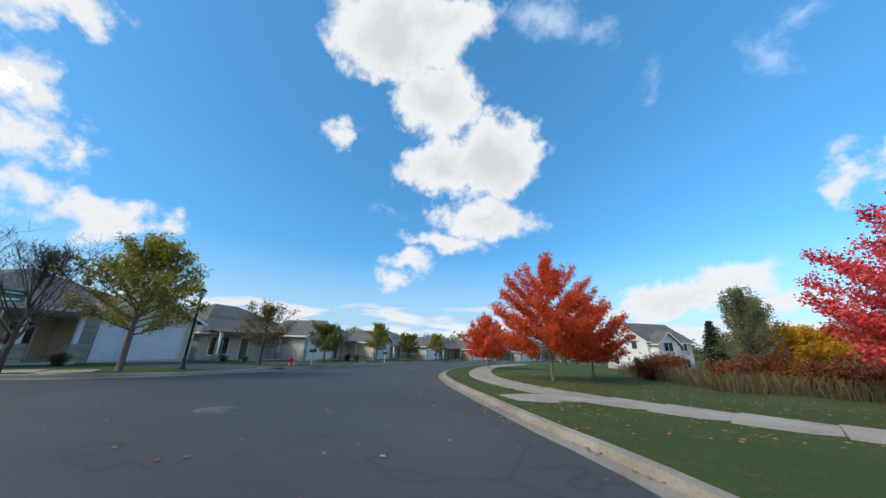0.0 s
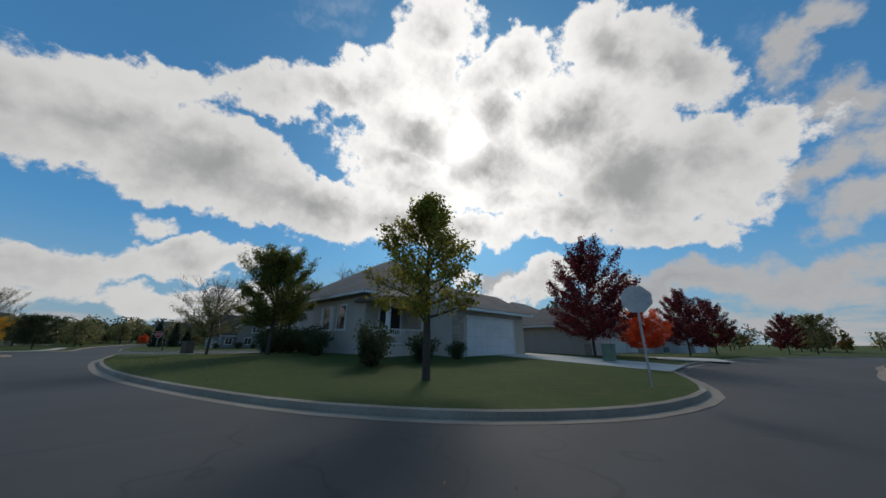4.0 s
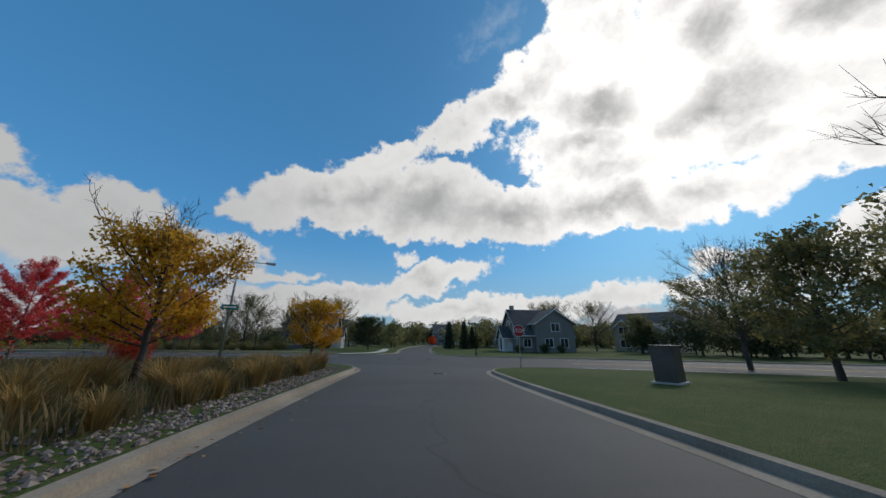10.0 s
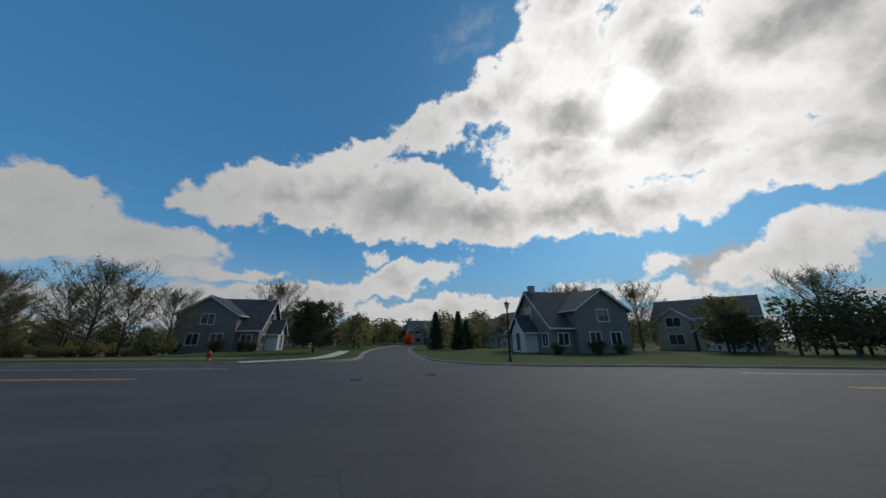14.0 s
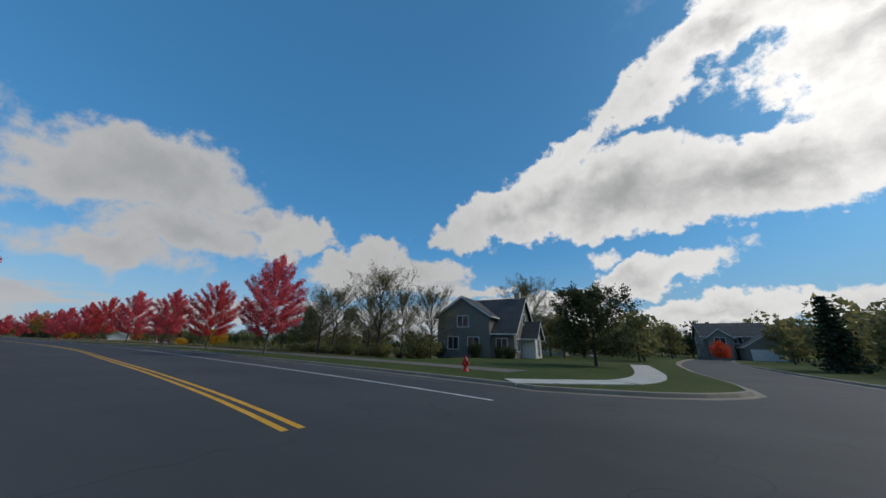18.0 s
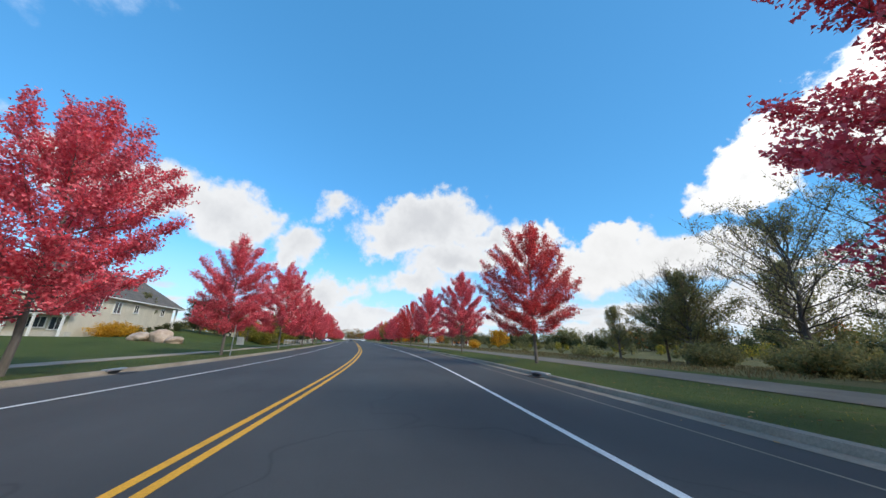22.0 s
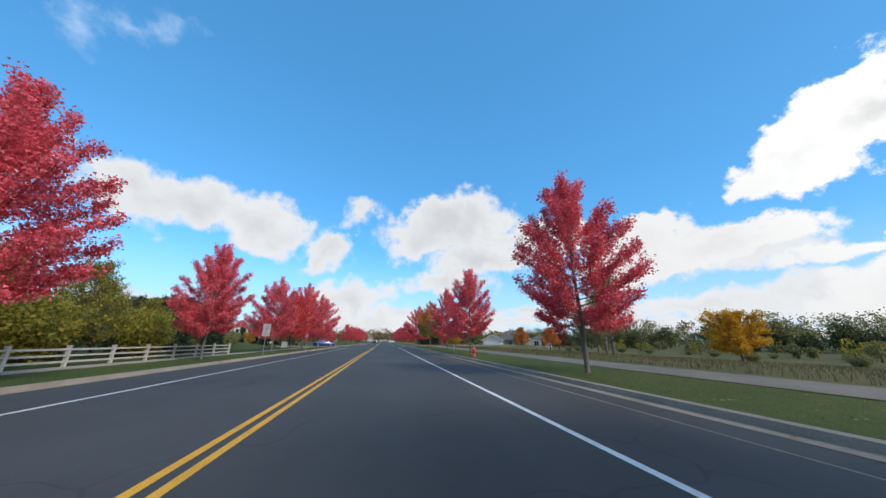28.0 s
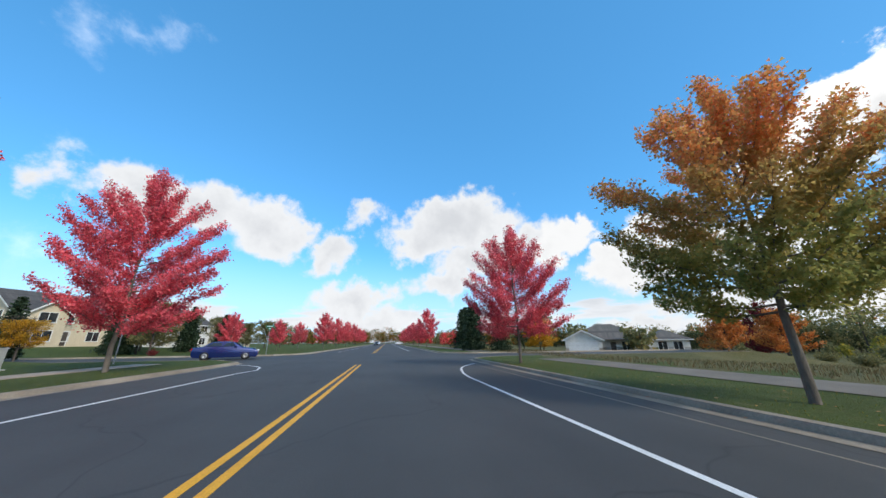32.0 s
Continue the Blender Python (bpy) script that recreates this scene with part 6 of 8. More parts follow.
def corner_house_north():
    """The cream house on the northern corner: long side wall, stone-faced porch, garage towards the street."""
    h = thing("house", "cream sided house with stone porch, flower box and garage", "house", (-21.3, 64.0, terrain(-25, 70)), 0)
    main, gar = (-17.0, -2.0, 0.0, 12.5), (-2.1, 0.0, 5.6, 12.4)
    add_wing(h, main, 2.85, 26, "hip", CREAM, SHINGLE)
    add_wing(h, gar, 2.85, 27, "gable_x", CREAM, SHINGLE)
    add_garage(h, wall_frame(gar, "e"), 0.95, 4.9)
    part("stone_base", boxed(-0.3, 0.06, 5.55, 6.4, -0.3, 2.6), STONE_VENEER, h)
    clad(h, main, "se", -0.1, 2.7, CREAM)
    clad(h, gar, "s", -0.1, 2.7, CREAM)
    m = wall_frame(main, "s")
    for a in (2.0, 3.6, 7.0, 8.6, 11.5):
        add_window(h, m, a, 0.75, 0.7, 1.5, 1, trim=DARK_DOOR)
    m = wall_frame(main, "e")
    add_window(h, m, 0.9, 0.55, 2.0, 1.75, 3)
    add_door(h, m, 3.8)
    part("porch_floor", boxed(-1.99, 0.9, 0.0, 5.5, -0.4, 0.14), PALE_CONCRETE, h)
    add_post(h, 0.6, 0.25, 0.14, 2.7, 0.2, 0.95)
    add_post(h, 0.6, 3.2, 0.14, 2.7, 0.2, 0.95)
    add_post(h, 0.6, 5.3, 0.14, 2.7, 0.2, 0.95)
    part("porch_roof", roof_bm(-2.2, 0.8, 0.0, 5.5, 2.75, 20, "hip", 0.3), SHINGLE, h)
    add_rail(h, (0.6, 0.55), (0.6, 2.9), 0.14)
    b = part("flower_box", boxed(0.68, 0.9, 0.8, 2.7, 0.85, 1.05), TRIM, h)
    rng = np.random.default_rng(5)
    spots = [(0.8 + rng.normal(0, 0.05), rng.uniform(0.85, 2.65), 1.12 + rng.uniform(0, 0.14)) for _ in range(60)]
    part("flowers", mesh_of("flowers", *leaf_fan(rng, spots, 8, 0.05, 0.08), FLOWER), None, b, "red geraniums")
    for k in range(4):
        part("roof_vent", boxed(-13 + k * 2.6, -12.75 + k * 2.6, 7.6, 7.85, 5.0, 5.5), DARK_SHINGLE, h)
    return h


corner_house_south()
corner_house_north()
ROW = "row of single-storey houses on the bending street"
ranch_house((-23.5, 85.5), 92, BEIGE, SHINGLE, "beige single-storey house with a white garage door", False, ROW)
ranch_house((-22.5, 101.0), 88, CREAM, SHINGLE, "cream single-storey house with a front gable over its garage", False, ROW)
ranch_house((-18.5, 117.5), 80, BEIGE, SHINGLE, "beige single-storey house beside a small tree", False, ROW)
ranch_house((-11.5, 133.5), 68, TAN, SHINGLE, "tan single-storey house with a brown shingle roof", False, ROW)
ranch_house((0.5, 149.0), 56, BEIGE, SHINGLE, "beige single-storey house far down the street", False, ROW)
ranch_house((14.5, 166.5), 48, WHITE_SIDING, SHINGLE, "white single-storey house far down the street", False, ROW)
ranch_house((-37.5, 41.5), 180, BEIGE, SHINGLE, "beige neighbouring house with a gabled garage", True)
ranch_house((-57.0, 45.5), 168, WHITE_SIDING, SHINGLE, "white single-storey house behind a red maple")
ranch_house((-46.0, 72.5), -18, CREAM, SHINGLE, "cream single-storey house behind shrubs")

# across the avenue


def steep_house(at, label, wall, s=1):
    """A house with a steep roof down to one storey, a tall front gable, and a white-trimmed gable end towards the side street (local -x; s = -1 mirrors it)."""
    h = thing("house", label, "house", (*at, terrain(*at)), 0)

    def flip(x0, x1, y0, y1):
        return (min(s * x0, s * x1), max(s * x0, s * x1), y0, y1)
    main, tall, entry, low = flip(0, 9.8, -10.0, 0), flip(2.8, 10.0, -6.0, 0.8), flip(-1.7, 0.1, -6.6, -3.2), flip(-0.9, 0.1, -9.4, -6.7)
    add_wing(h, main, 3.1, 42, "gable_x", wall, DARK_SHINGLE)
    add_wing(h, tall, 5.0, 33, "gable_y", wall, DARK_SHINGLE)
    add_wing(h, entry, 2.7, 45, "gable_x", WHITE_SIDING, DARK_SHINGLE)
    add_wing(h, low, 2.5, 30, "gable_x", wall, DARK_SHINGLE)
    end = "w" if s > 0 else "e"
    m = wall_frame(main, end)
    add_window(h, m, 1.0, 0.8, 1.2, 1.4, 2)
    add_window(h, m, 4.1, 4.2, 1.5, 1.3, 2)
    add_window(h, m, 8.0, 0.8, 1.2, 1.4, 2)
    add_door(h, wall_frame(entry, end), 1.2, 0.2, 1.0, 2.1, DARK_DOOR)
    m = wall_frame(tall, "n")
    add_window(h, m, 1.6, 0.9, 1.4, 1.4, 2)
    add_window(h, m, 4.4, 0.9, 1.4, 1.4, 2)
    add_window(h, m, 2.9, 3.6, 1.5, 1.3, 2)
    m = wall_frame(main, "n")
    add_window(h, m, 7.6 if s > 0 else 0.8, 0.9, 1.3, 1.3, 2)
    m = wall_frame(tall, "e" if s > 0 else "w")
    add_window(h, m, 2.0, 0.9, 1.2, 1.3, 1)
    add_window(h, m, 2.0, 3.4, 1.2, 1.2, 1)
    m = wall_frame(main, "s")
    for k in (1.5, 4.5, 7.5):
        add_window(h, m, k, 0.8, 1.5, 1.3, 2)
    part("chimney", boxed(s * 0.75 - 0.35, s * 0.75 + 0.35, -5.4, -4.7, 6.6, 8.4), STONE_VENEER, h)
    part("chimney_cap", boxed(s * 0.75 - 0.42, s * 0.75 + 0.42, -5.47, -4.63, 8.401, 8.5), PALE_CONCRETE, h)
    return h


steep_house((15.4, -47.5), "grey steep-roofed house with white-trimmed gable, in the shade", GREY_SIDING)
steep_house((-20.2, -30.2), "taupe house with steep dark roof and white gable end", GREY_SIDING, -1)
two_storey((-19.0, -104.0), 180, GREY_SIDING, DARK_SHINGLE, "grey two-storey house at the end of the side street", 12.0, 9.0, 5.2)
two_storey((-48.0, -34.0), 120, TAN, DARK_SHINGLE, "brown two-storey house behind bare trees", 12.0, 9.0, 4.8)
two_storey((-30.0, -66.0), 100, BEIGE, DARK_SHINGLE, "two-storey house with a hipped dark roof", 11.0, 9.0, 5.0)
two_storey((14.0, -80.0), -100, TAN, DARK_SHINGLE, "tan two-storey house half hidden by trees", 11.0, 9.0, 5.0)


def deck_house():
    """The pale house on the rise: a west gable with a raised deck over a walk-out floor, a long south wall and a hipped east end."""
    h = thing("house", "pale cream house with brown roof and raised white deck", "house", (74.6, 8.2, 1.4), 0)
    west, east, bay = (0.0, 11.0, 0.0, 8.4), (8.0, 18.6, 0.012, 8.388), (-1.3, 0.3, 4.8, 7.6)
    add_wing(h, west, 4.75, 40, "gable_x", CREAM_WALL, SHINGLE)
    part("wall", walls_bm(*east, 0.2, 4.74, 40, "hip"), CREAM_WALL, h)
    part("roof", roof_bm(2.0, 20.6, 0.012, 8.388, 4.735, 40, "hip"), SHINGLE, h)
    part("eaves_gutter", boxed(11.5, 21.1, -0.56, -0.458, 4.3, 4.46), TRIM, h)
    part("eaves_gutter", boxed(21.07, 21.17, -0.45, 8.8, 4.3, 4.46), TRIM, h)
    add_post(h, 20.3, 0.3, 1.2, 4.4, 0.2)
    part("porch_floor", boxed(18.62, 20.6, 0.1, 5.0, 0.2, 1.3), PALE_CONCRETE, h)
    add_rail(h, (18.7, 0.3), (20.2, 0.3), 1.3)
    add_wing(h, bay, 4.55, 40, "gable_x", CREAM_WALL, SHINGLE)
    m = wall_frame(bay, "w")
    add_window(h, m, 0.75, 2.95, 1.3, 1.25, 3)
    m = wall_frame(west, "w")
    add_window(h, m, 5.05, 3.15, 1.45, 1.2, 3)
    add_window(h, m, 5.2, 0.75, 1.4, 1.0, 3)
    add_window(h, m, 7.0, 0.55, 0.95, 1.2, 2)
    add_door(h, m, 7.1, 2.2, 1.0, 2.05, TRIM)
    part("pane", on_wall(boxed(7.2, 7.55, 0.07, 0.085, 2.4, 4.1), m), GLASS, h)
    part("pane", on_wall(boxed(7.65, 8.0, 0.07, 0.085, 2.4, 4.1), m), GLASS, h)
    m = wall_frame(west, "s")
    add_window(h, m, 1.3, 2.65, 2.2, 1.35, 3)
    add_window(h, m, 5.6, 2.7, 1.15, 1.3, 2)
    add_window(h, m, 9.3, 3.0, 0.8, 0.95, 2)
    add_window(h, wall_frame(east, "s"), 7.4, 3.0, 0.8, 0.95, 2)
    part("foundation", boxed(-0.03, 0.8, -0.03, 8.43, -0.7, 0.3), PALE_CONCRETE, h)
    part("deck", boxed(-1.5, -0.04, -0.6, 4.0, 1.98, 2.16), FENCE_WHITE, h)
    add_rail(h, (-1.45, -0.55), (-1.45, 3.95), 2.16)
    add_rail(h, (-1.45, -0.55), (-0.05, -0.55), 2.16)
    for y in (-0.5, 1.8, 3.9):
        add_post(h, -1.4, y, -0.7, 1.975, 0.16)
    for k in range(8):
        part("tread", boxed(-1.45, -0.55, 4.01 + k * 0.22, 4.26 + k * 0.22, 1.93 - k * 0.2, 1.97 - k * 0.2), FENCE_WHITE, h)
    for x in (-1.5, -0.54):
        v, f = [], []
        tube(v, f, [(x, 4.05, 1.9), (x, 5.75, 0.35)], [0.1, 0.1], 4)
        stringer = part("stringer", mesh_of("stringer", v, f, FENCE_WHITE), None, h)
        v, f = [], []
        tube(v, f, [(x, 4.05, 2.95), (x, 5.75, 1.4)], [0.045, 0.045], 4)
        part("handrail", mesh_of("handrail", v, f, TRIM), None, stringer)
    return h


deck_house()
two_storey((47.0, 21.0), 0, BEIGE, SHINGLE, "pale two-storey house with a brown roof behind the maples", 12.0, 9.5, 5.0, False)
two_storey((107.0, 24.0), 0, TAN, SHINGLE, "house with a broad brown roof behind golden shrubs", 14.0, 10.0, 4.6, False)
two_storey((196.0, 24.0), -20, CREAM, DARK_SHINGLE, "cream two-storey house behind spruces", 11.0, 9.0, 5.0, False)
two_storey((214.0, 17.0), -10, WHITE_SIDING, DARK_SHINGLE, "white two-storey house with a grey roof", 11.0, 9.0, 5.0, False)
two_storey((236.0, 16.0), 0, TAN, DARK_SHINGLE, "yellow-tan two-storey house beside a red maple", 11.0, 9.0, 5.0, False)
meadow_house = ranch_house((194.5, -66.5), 236, WHITE_SIDING, SHINGLE, "white single-storey house with a porch across the meadow", True)
add_wing(meadow_house, (7.504, 13.6, 1.6, 10.0), 2.75, 27, "hip", WHITE_SIDING, SHINGLE)
add_window(meadow_house, wall_frame((7.504, 13.6, 1.6, 10.0), "s"), 1.2, 0.6, 1.4, 1.6, 2)
add_window(meadow_house, wall_frame((7.504, 13.6, 1.6, 10.0), "s"), 3.6, 0.6, 1.4, 1.6, 2)
# past the red maples of the first street
two_storey((29.0, 116.5), 28, WHITE_SIDING, SHINGLE, "white two-storey house with a rear deck", 9.5, 9.0, 5.0, False)
two_storey((40.0, 96.0), -60, BEIGE, SHINGLE, "beige two-storey house behind yellow trees", 12.0, 9.5, 5.2, False, False)

# ---- shrubs, grasses, woods ----
dark_shrub = tree_thing("shrub", "clipped dark green foundation shrub", "shrub", *shrub(61, 1.2, 1.5, 2600, 0.075), DARK_BARK, SHRUB_LEAF, -11.6, 38.0, 0)
for x, y, s in ((-12.2, 36.3, 1.25), (-12.3, 34.5, 1.1), (-12.2, 32.6, 1.3), (-12.3, 30.9, 1.4), (-12.2, 29.3, 1.45), (-11.0, 44.2, 1.3), (-13.5, 44.6, 1.0), (-12.3, 27.7, 1.4), (-16, 44.4, 0.7),
                (-24.0, 62.6, 0.9), (-26.5, 62.5, 1.0), (-29.0, 62.6, 0.9), (-31.5, 62.6, 1.0), (-34.5, 62.4, 1.1), (-18.2, 64.2, 0.8), (-18.4, 67.8, 0.55), (-20.4, 78.6, 0.5), (-19.6, 80.0, 0.45),
                (-17.6, 96.5, 0.6), (-17.0, 93.0, 0.7), (-30.8, 45.2, 0.8), (-33.5, 45.4, 0.7), (17, -46.2, 1.0), (15.6, -46.0, 1.1), (19.4, -45.0, 1.3), (24.0, -45.0, 1.1), (-19.0, -27.6, 1.0), (-23.0, -26.6, 1.2), (-26.0, -26.8, 1.0), (84.6, 7.3, 0.6), (86.5, 7.3, 0.5), (88.4, 7.2, 0.65), (90.6, 7.2, 0.9), (93.0, 7.0, 1.1)):
    planted(dark_shrub, x, y, x * 53 % 360, s)
rust_shrub = tree_thing("shrub", "rust-red hedge shrub beside a porch", "shrub", *shrub(62, 1.15, 1.6, 1500, 0.08), DARK_BARK, WINE_LEAF, -22.2, 62.7, 0)
planted(rust_shrub, -20.4, 62.9, 70, 1.0)
planted(rust_shrub, -19.0, 63.0, 170, 0.9)
sumac = tree_thing("sumac_shrub", "rust-red and brown sumac thicket on the bank", "shrub", *shrub(63, 2.4, 3.6, 2800, 0.15), DARK_BARK, RUST_LEAF, 14.5, 77.0, 0, 0.55)
for x, y, s in ((16.0, 78.5, 0.62), (18.0, 75.5, 0.7), (20.5, 76.5, 0.75), (12.5, 81.5, 0.6), (19.0, 81.0, 0.85), (22.5, 78.5, 0.8), (14.5, 84.5, 0.75), (25.0, 82.0, 0.9), (22.0, 86.5, 0.9), (17.0, 88.5, 0.85), (27.5, 77.5, 0.8)):
    planted(sumac, x, y, x * 71 % 360, s)
planted(aspen, 21.0, 84.5, 20, 0.72, None, "slender yellowing aspen behind the sumac")
planted(aspen, 23.5, 88.0, 80, 0.85, None, "slender yellowing aspen behind the sumac")
planted(gold_big, 23.0, 83.5, 100, 0.7)
planted(aspen, 19.5, 82.5, 200, 0.8, None, "slender yellowing aspen behind the sumac")
planted(gold_big, 25.5, 86.0, 10, 0.7)
planted(spruce, 24.5, 96.0, 10, 1.0)
planted(spruce, 27.0, 93.5, 10, 0.85)
planted(green_b, 33.0, 90.0, 10, 0.8)
olive_shrub = tree_thing("shrub", "tangled olive-brown shrub at the meadow's edge", "shrub", *shrub(64, 2.6, 3.8, 2200, 0.17), DARK_BARK, OLIVE_LEAF, 22.0, -37.5, 0)
rng = np.random.default_rng(77)
for k in range(46):
    x = 24 + k * 1.1 if k < 26 else 52 + (k - 26) * 6.5
    y = mid(x) - (20.5 if k < 26 else 44) - rng.uniform(0, 8 if k < 26 else 18)
    if k >= 26 and 132 < x < 150:
        y -= 12
    planted(olive_shrub, x, y, rng.uniform(0, 360), rng.uniform(0.42, 0.72) if k < 26 else rng.uniform(0.35, 0.6))
gold_shrub = tree_thing("shrub", "bright golden-yellow shrub on the lawn", "shrub", *shrub(65, 1.5, 3.0, 3000, 0.1), DARK_BARK, YELLOW_LEAF, 77.2, 6.5, 0)
for x, y, s in ((79.6, 6.7, 1.1), (82.0, 6.9, 0.8), (88.0, -43.0, 1.0)):
    planted(gold_shrub, x, y, x * 31 % 360, s)
lime_shrub = tree_thing("shrub", "golden-green thicket behind the rail fence", "shrub", *shrub(66, 3.0, 3.8, 3400, 0.14), DARK_BARK, LIME_LEAF, 96.0, -5.5, 0)
for k in range(16):
    planted(lime_shrub if k % 5 else olive_shrub, 97.0 + k * 2.1, -5.6 + (k % 4) * 1.7, k * 77 % 360, 0.75 + 0.1 * (k % 5) if k < 8 else 1.15 + 0.1 * (k % 4))
for x, y, s in ((126.5, -1.5, 0.9), (131.5, 1.0, 1.1), (135, -2, 0.9), (139, -2.5, 1.0), (143, -1, 1.1), (148, 0, 1.0), (152.5, 1.5, 0.9), (80, -62, 1.2), (86, -66, 1.1)):
    planted(olive_shrub, x, y, x * 13 % 360, s)
for x, y, s in ((165, 12, 0.9), (160, 9, 0.7), (178, 0, 0.6), (181.5, -2, 0.55), (186, -3, 0.6), (190, -1.5, 0.65)):
    planted(rust_shrub if x > 176 else olive_shrub, x, y, x * 13 % 360, s)

# dry ornamental grasses beside the side street
TUFTS = "dry ornamental grasses beside the kerb"
tuft_mesh = [mesh_of("blades", *tussock(70 + k, 0.85 + 0.1 * k), DRY_GRASS) for k in range(3)]
tuft_kinds = []
for k in range(3):
    t = thing("ornamental_grass", "clump of dry tawny ornamental grass in stone mulch", "grass clump", (4.4, 40.0 - k, terrain(4.4, 40 - k)), 0, TUFTS)
    part("blades", tuft_mesh[k], None, t)
    tuft_kinds.append(t)
rng = np.random.default_rng(78)


def east_kerb(y):
    return float(np.interp(y, [0, 5, 11, 19, 27, 35, 42, 48], [4.4, 2.9, 3.0, 3.1, 2.5, 2.0, 2.4, 4.3]))


for k in range(150):
    y = 3.5 + 40 * (k + rng.uniform(0, 1)) / 150
    x = east_kerb(y) + 1.1 + rng.uniform(0, 1) ** 1.3 * 4.2
    planted(tuft_kinds[k % 3], x, y, rng.uniform(0, 360), rng.uniform(0.75, 1.25))

# a rough meadow of tall dry grass
def blades_field(name, label, count, place, high, mat, seed, wide=0.012):
    r = np.random.default_rng(seed)
    v, f = [], []
    for i in range(count):
        x, y = place(r)
        z = terrain(x, y) - 0.02
        h = high * r.uniform(0.5, 1.2)
        a, lean = r.uniform(0, 6.283), r.uniform(0.05, 0.5) * h
        c, s = math.cos(a), math.sin(a)
        n = len(v)
        w = wide * r.uniform(0.7, 1.3)
        v += [(x - s * w, y + c * w, z), (x + s * w, y - c * w, z), (x + c * lean * 0.4 + s * w * 0.7, y + s * lean * 0.4 - c * w * 0.7, z + h * 0.6), (x + c * lean, y + s * lean, z + h)]
        f += [(n, n + 1, n + 2), (n, n + 2, n + 3)]
    ob = new(name, mesh_of(name, v, f, mat))
    return tagged(ob, label, "grass", kind="stuff")


blades_field("meadow_grass", "tall dry meadow grass beside the side street", 34000,
             lambda r: ((lambda y: (east_kerb(y) + 1.2 + r.uniform(0, 1) ** 1.4 * (14 + 4 * math.sin(y * 0.7)), y))(24 + 23 * math.sin(r.uniform(-1.5, 1.5)))), 0.5, FIELD_GRASS, 80, 0.014)
blades_field("meadow_grass", "rough tan meadow grass beyond the path", 50000,
             lambda r: ((lambda x: (x, mid(x) - 14.8 - r.uniform(0, 1) ** 1.4 * 34))(r.uniform(40, 215))), 0.22, FIELD_GRASS, 81, 0.015)
blades_field("verge_grass", "short mown grass on the avenue's verges", 40000,
             lambda r: ((lambda x, s: (x, mid(x) + (s * r.uniform(7.95, 11.4))))(r.uniform(12, 160), 1 if r.uniform(0, 1) < 0.45 else -1)), 0.055, GREEN_LEAF, 82, 0.01)


def corner_spot(r):
    while True:
        x, y = r.uniform(-19, -3), r.uniform(22, 54)
        if not inside(x, y, CORNER_RING) and x > -12.8 or (not inside(x, y, CORNER_RING) and y > 44):
            return x, y


CORNER_RING = offset(LOOP, 0.3)
blades_field("lawn_grass", "short mown grass on the corner lawn", 16000, corner_spot, 0.03, GREEN_LEAF, 83, 0.012)


def stones(name, label, count, place, size, seed, mat):
    """Loose mulch stones."""
    r = np.random.default_rng(seed)
    base = [(1, 0, 0), (-1, 0, 0), (0, 1, 0), (0, -1, 0), (0, 0, 1), (0, 0, -0.4)]
    tri = [(0, 2, 4), (2, 1, 4), (1, 3, 4), (3, 0, 4), (2, 0, 5), (1, 2, 5), (3, 1, 5), (0, 3, 5)]
    v, f = [], []
    for i in range(count):
        x, y = place(r)
        s = size * r.uniform(0.5, 1.4)
        a = r.uniform(0, 6.283)
        n = len(v)
        for p in base:
            q = (p[0] * s * r.uniform(0.8, 1.2), p[1] * s * 0.75 * r.uniform(0.8, 1.2), p[2] * s * 0.55)
            v.append((x + q[0] * math.cos(a) - q[1] * math.sin(a), y + q[0] * math.sin(a) + q[1] * math.cos(a), terrain(x, y) + 0.01 + q[2]))
        f += [tuple(n + k for k in t) for t in tri]
    return tagged(new(name, mesh_of(name, v, f, mat)), label, "stones", kind="stuff")


STONE_MIX = leafy("mulch_stones", ((0.0, (0.1, 0.075, 0.06)), (0.5, (0.2, 0.155, 0.13)), (0.85, (0.34, 0.29, 0.25)), (1.0, (0.22, 0.13, 0.1))), 0.0, 0.9)
stones("stone_mulch", "loose river stones between kerb and grasses", 7000, lambda r: ((lambda y: (east_kerb(y) + 0.22 + r.uniform(0, 1) ** 1.3 * 1.9, y))(r.uniform(2.5, 44))), 0.055, 84, STONE_MIX)


def leaf_litter(name, label, count, place, seed, z=None):
    r = np.random.default_rng(seed)
    spots = []
    for i in range(count):
        x, y = place(r)
        spots.append((x, y, (terrain(x, y) if z is None else elev(x, y) + z) + 0.02))
    v, f = leaf_fan(r, spots, 1, (0.001, 0.001, 0.004), 0.085)
    v = [(p[0], p[1], s[2] + (p[2] - s[2]) * 0.15) for p, s in zip(v, [q for q in spots for _ in range(4)])]
    return tagged(new(name, mesh_of(name, v, f, FALLEN)), label, "fallen leaves", kind="stuff")


leaf_litter("fallen_leaves", "brown leaves fallen along the kerb and footpath", 700,
            lambda r: ((lambda t: (5.2 - 6.5 * t + r.normal(0, 0.5) + 0.5, 61 + 15 * t + r.normal(0, 0.4)))(r.uniform(0, 1))), 85, 0.012)
leaf_litter("fallen_leaves", "scattered leaves on the asphalt", 160, lambda r: (r.uniform(-7, 4), r.uniform(52, 74)), 86, 0.0)
leaf_litter("fallen_leaves", "brown leaves fallen on the verge grass", 2600, lambda r: (r.uniform(2.5, 14), r.uniform(63, 82)), 87)
leaf_litter("fallen_leaves", "leaves blown against the kerb", 260, lambda r: ((lambda y: (east_kerb(y) - 0.25 - abs(r.normal(0, 0.25)), y))(r.uniform(3, 40))), 88, 0.008)
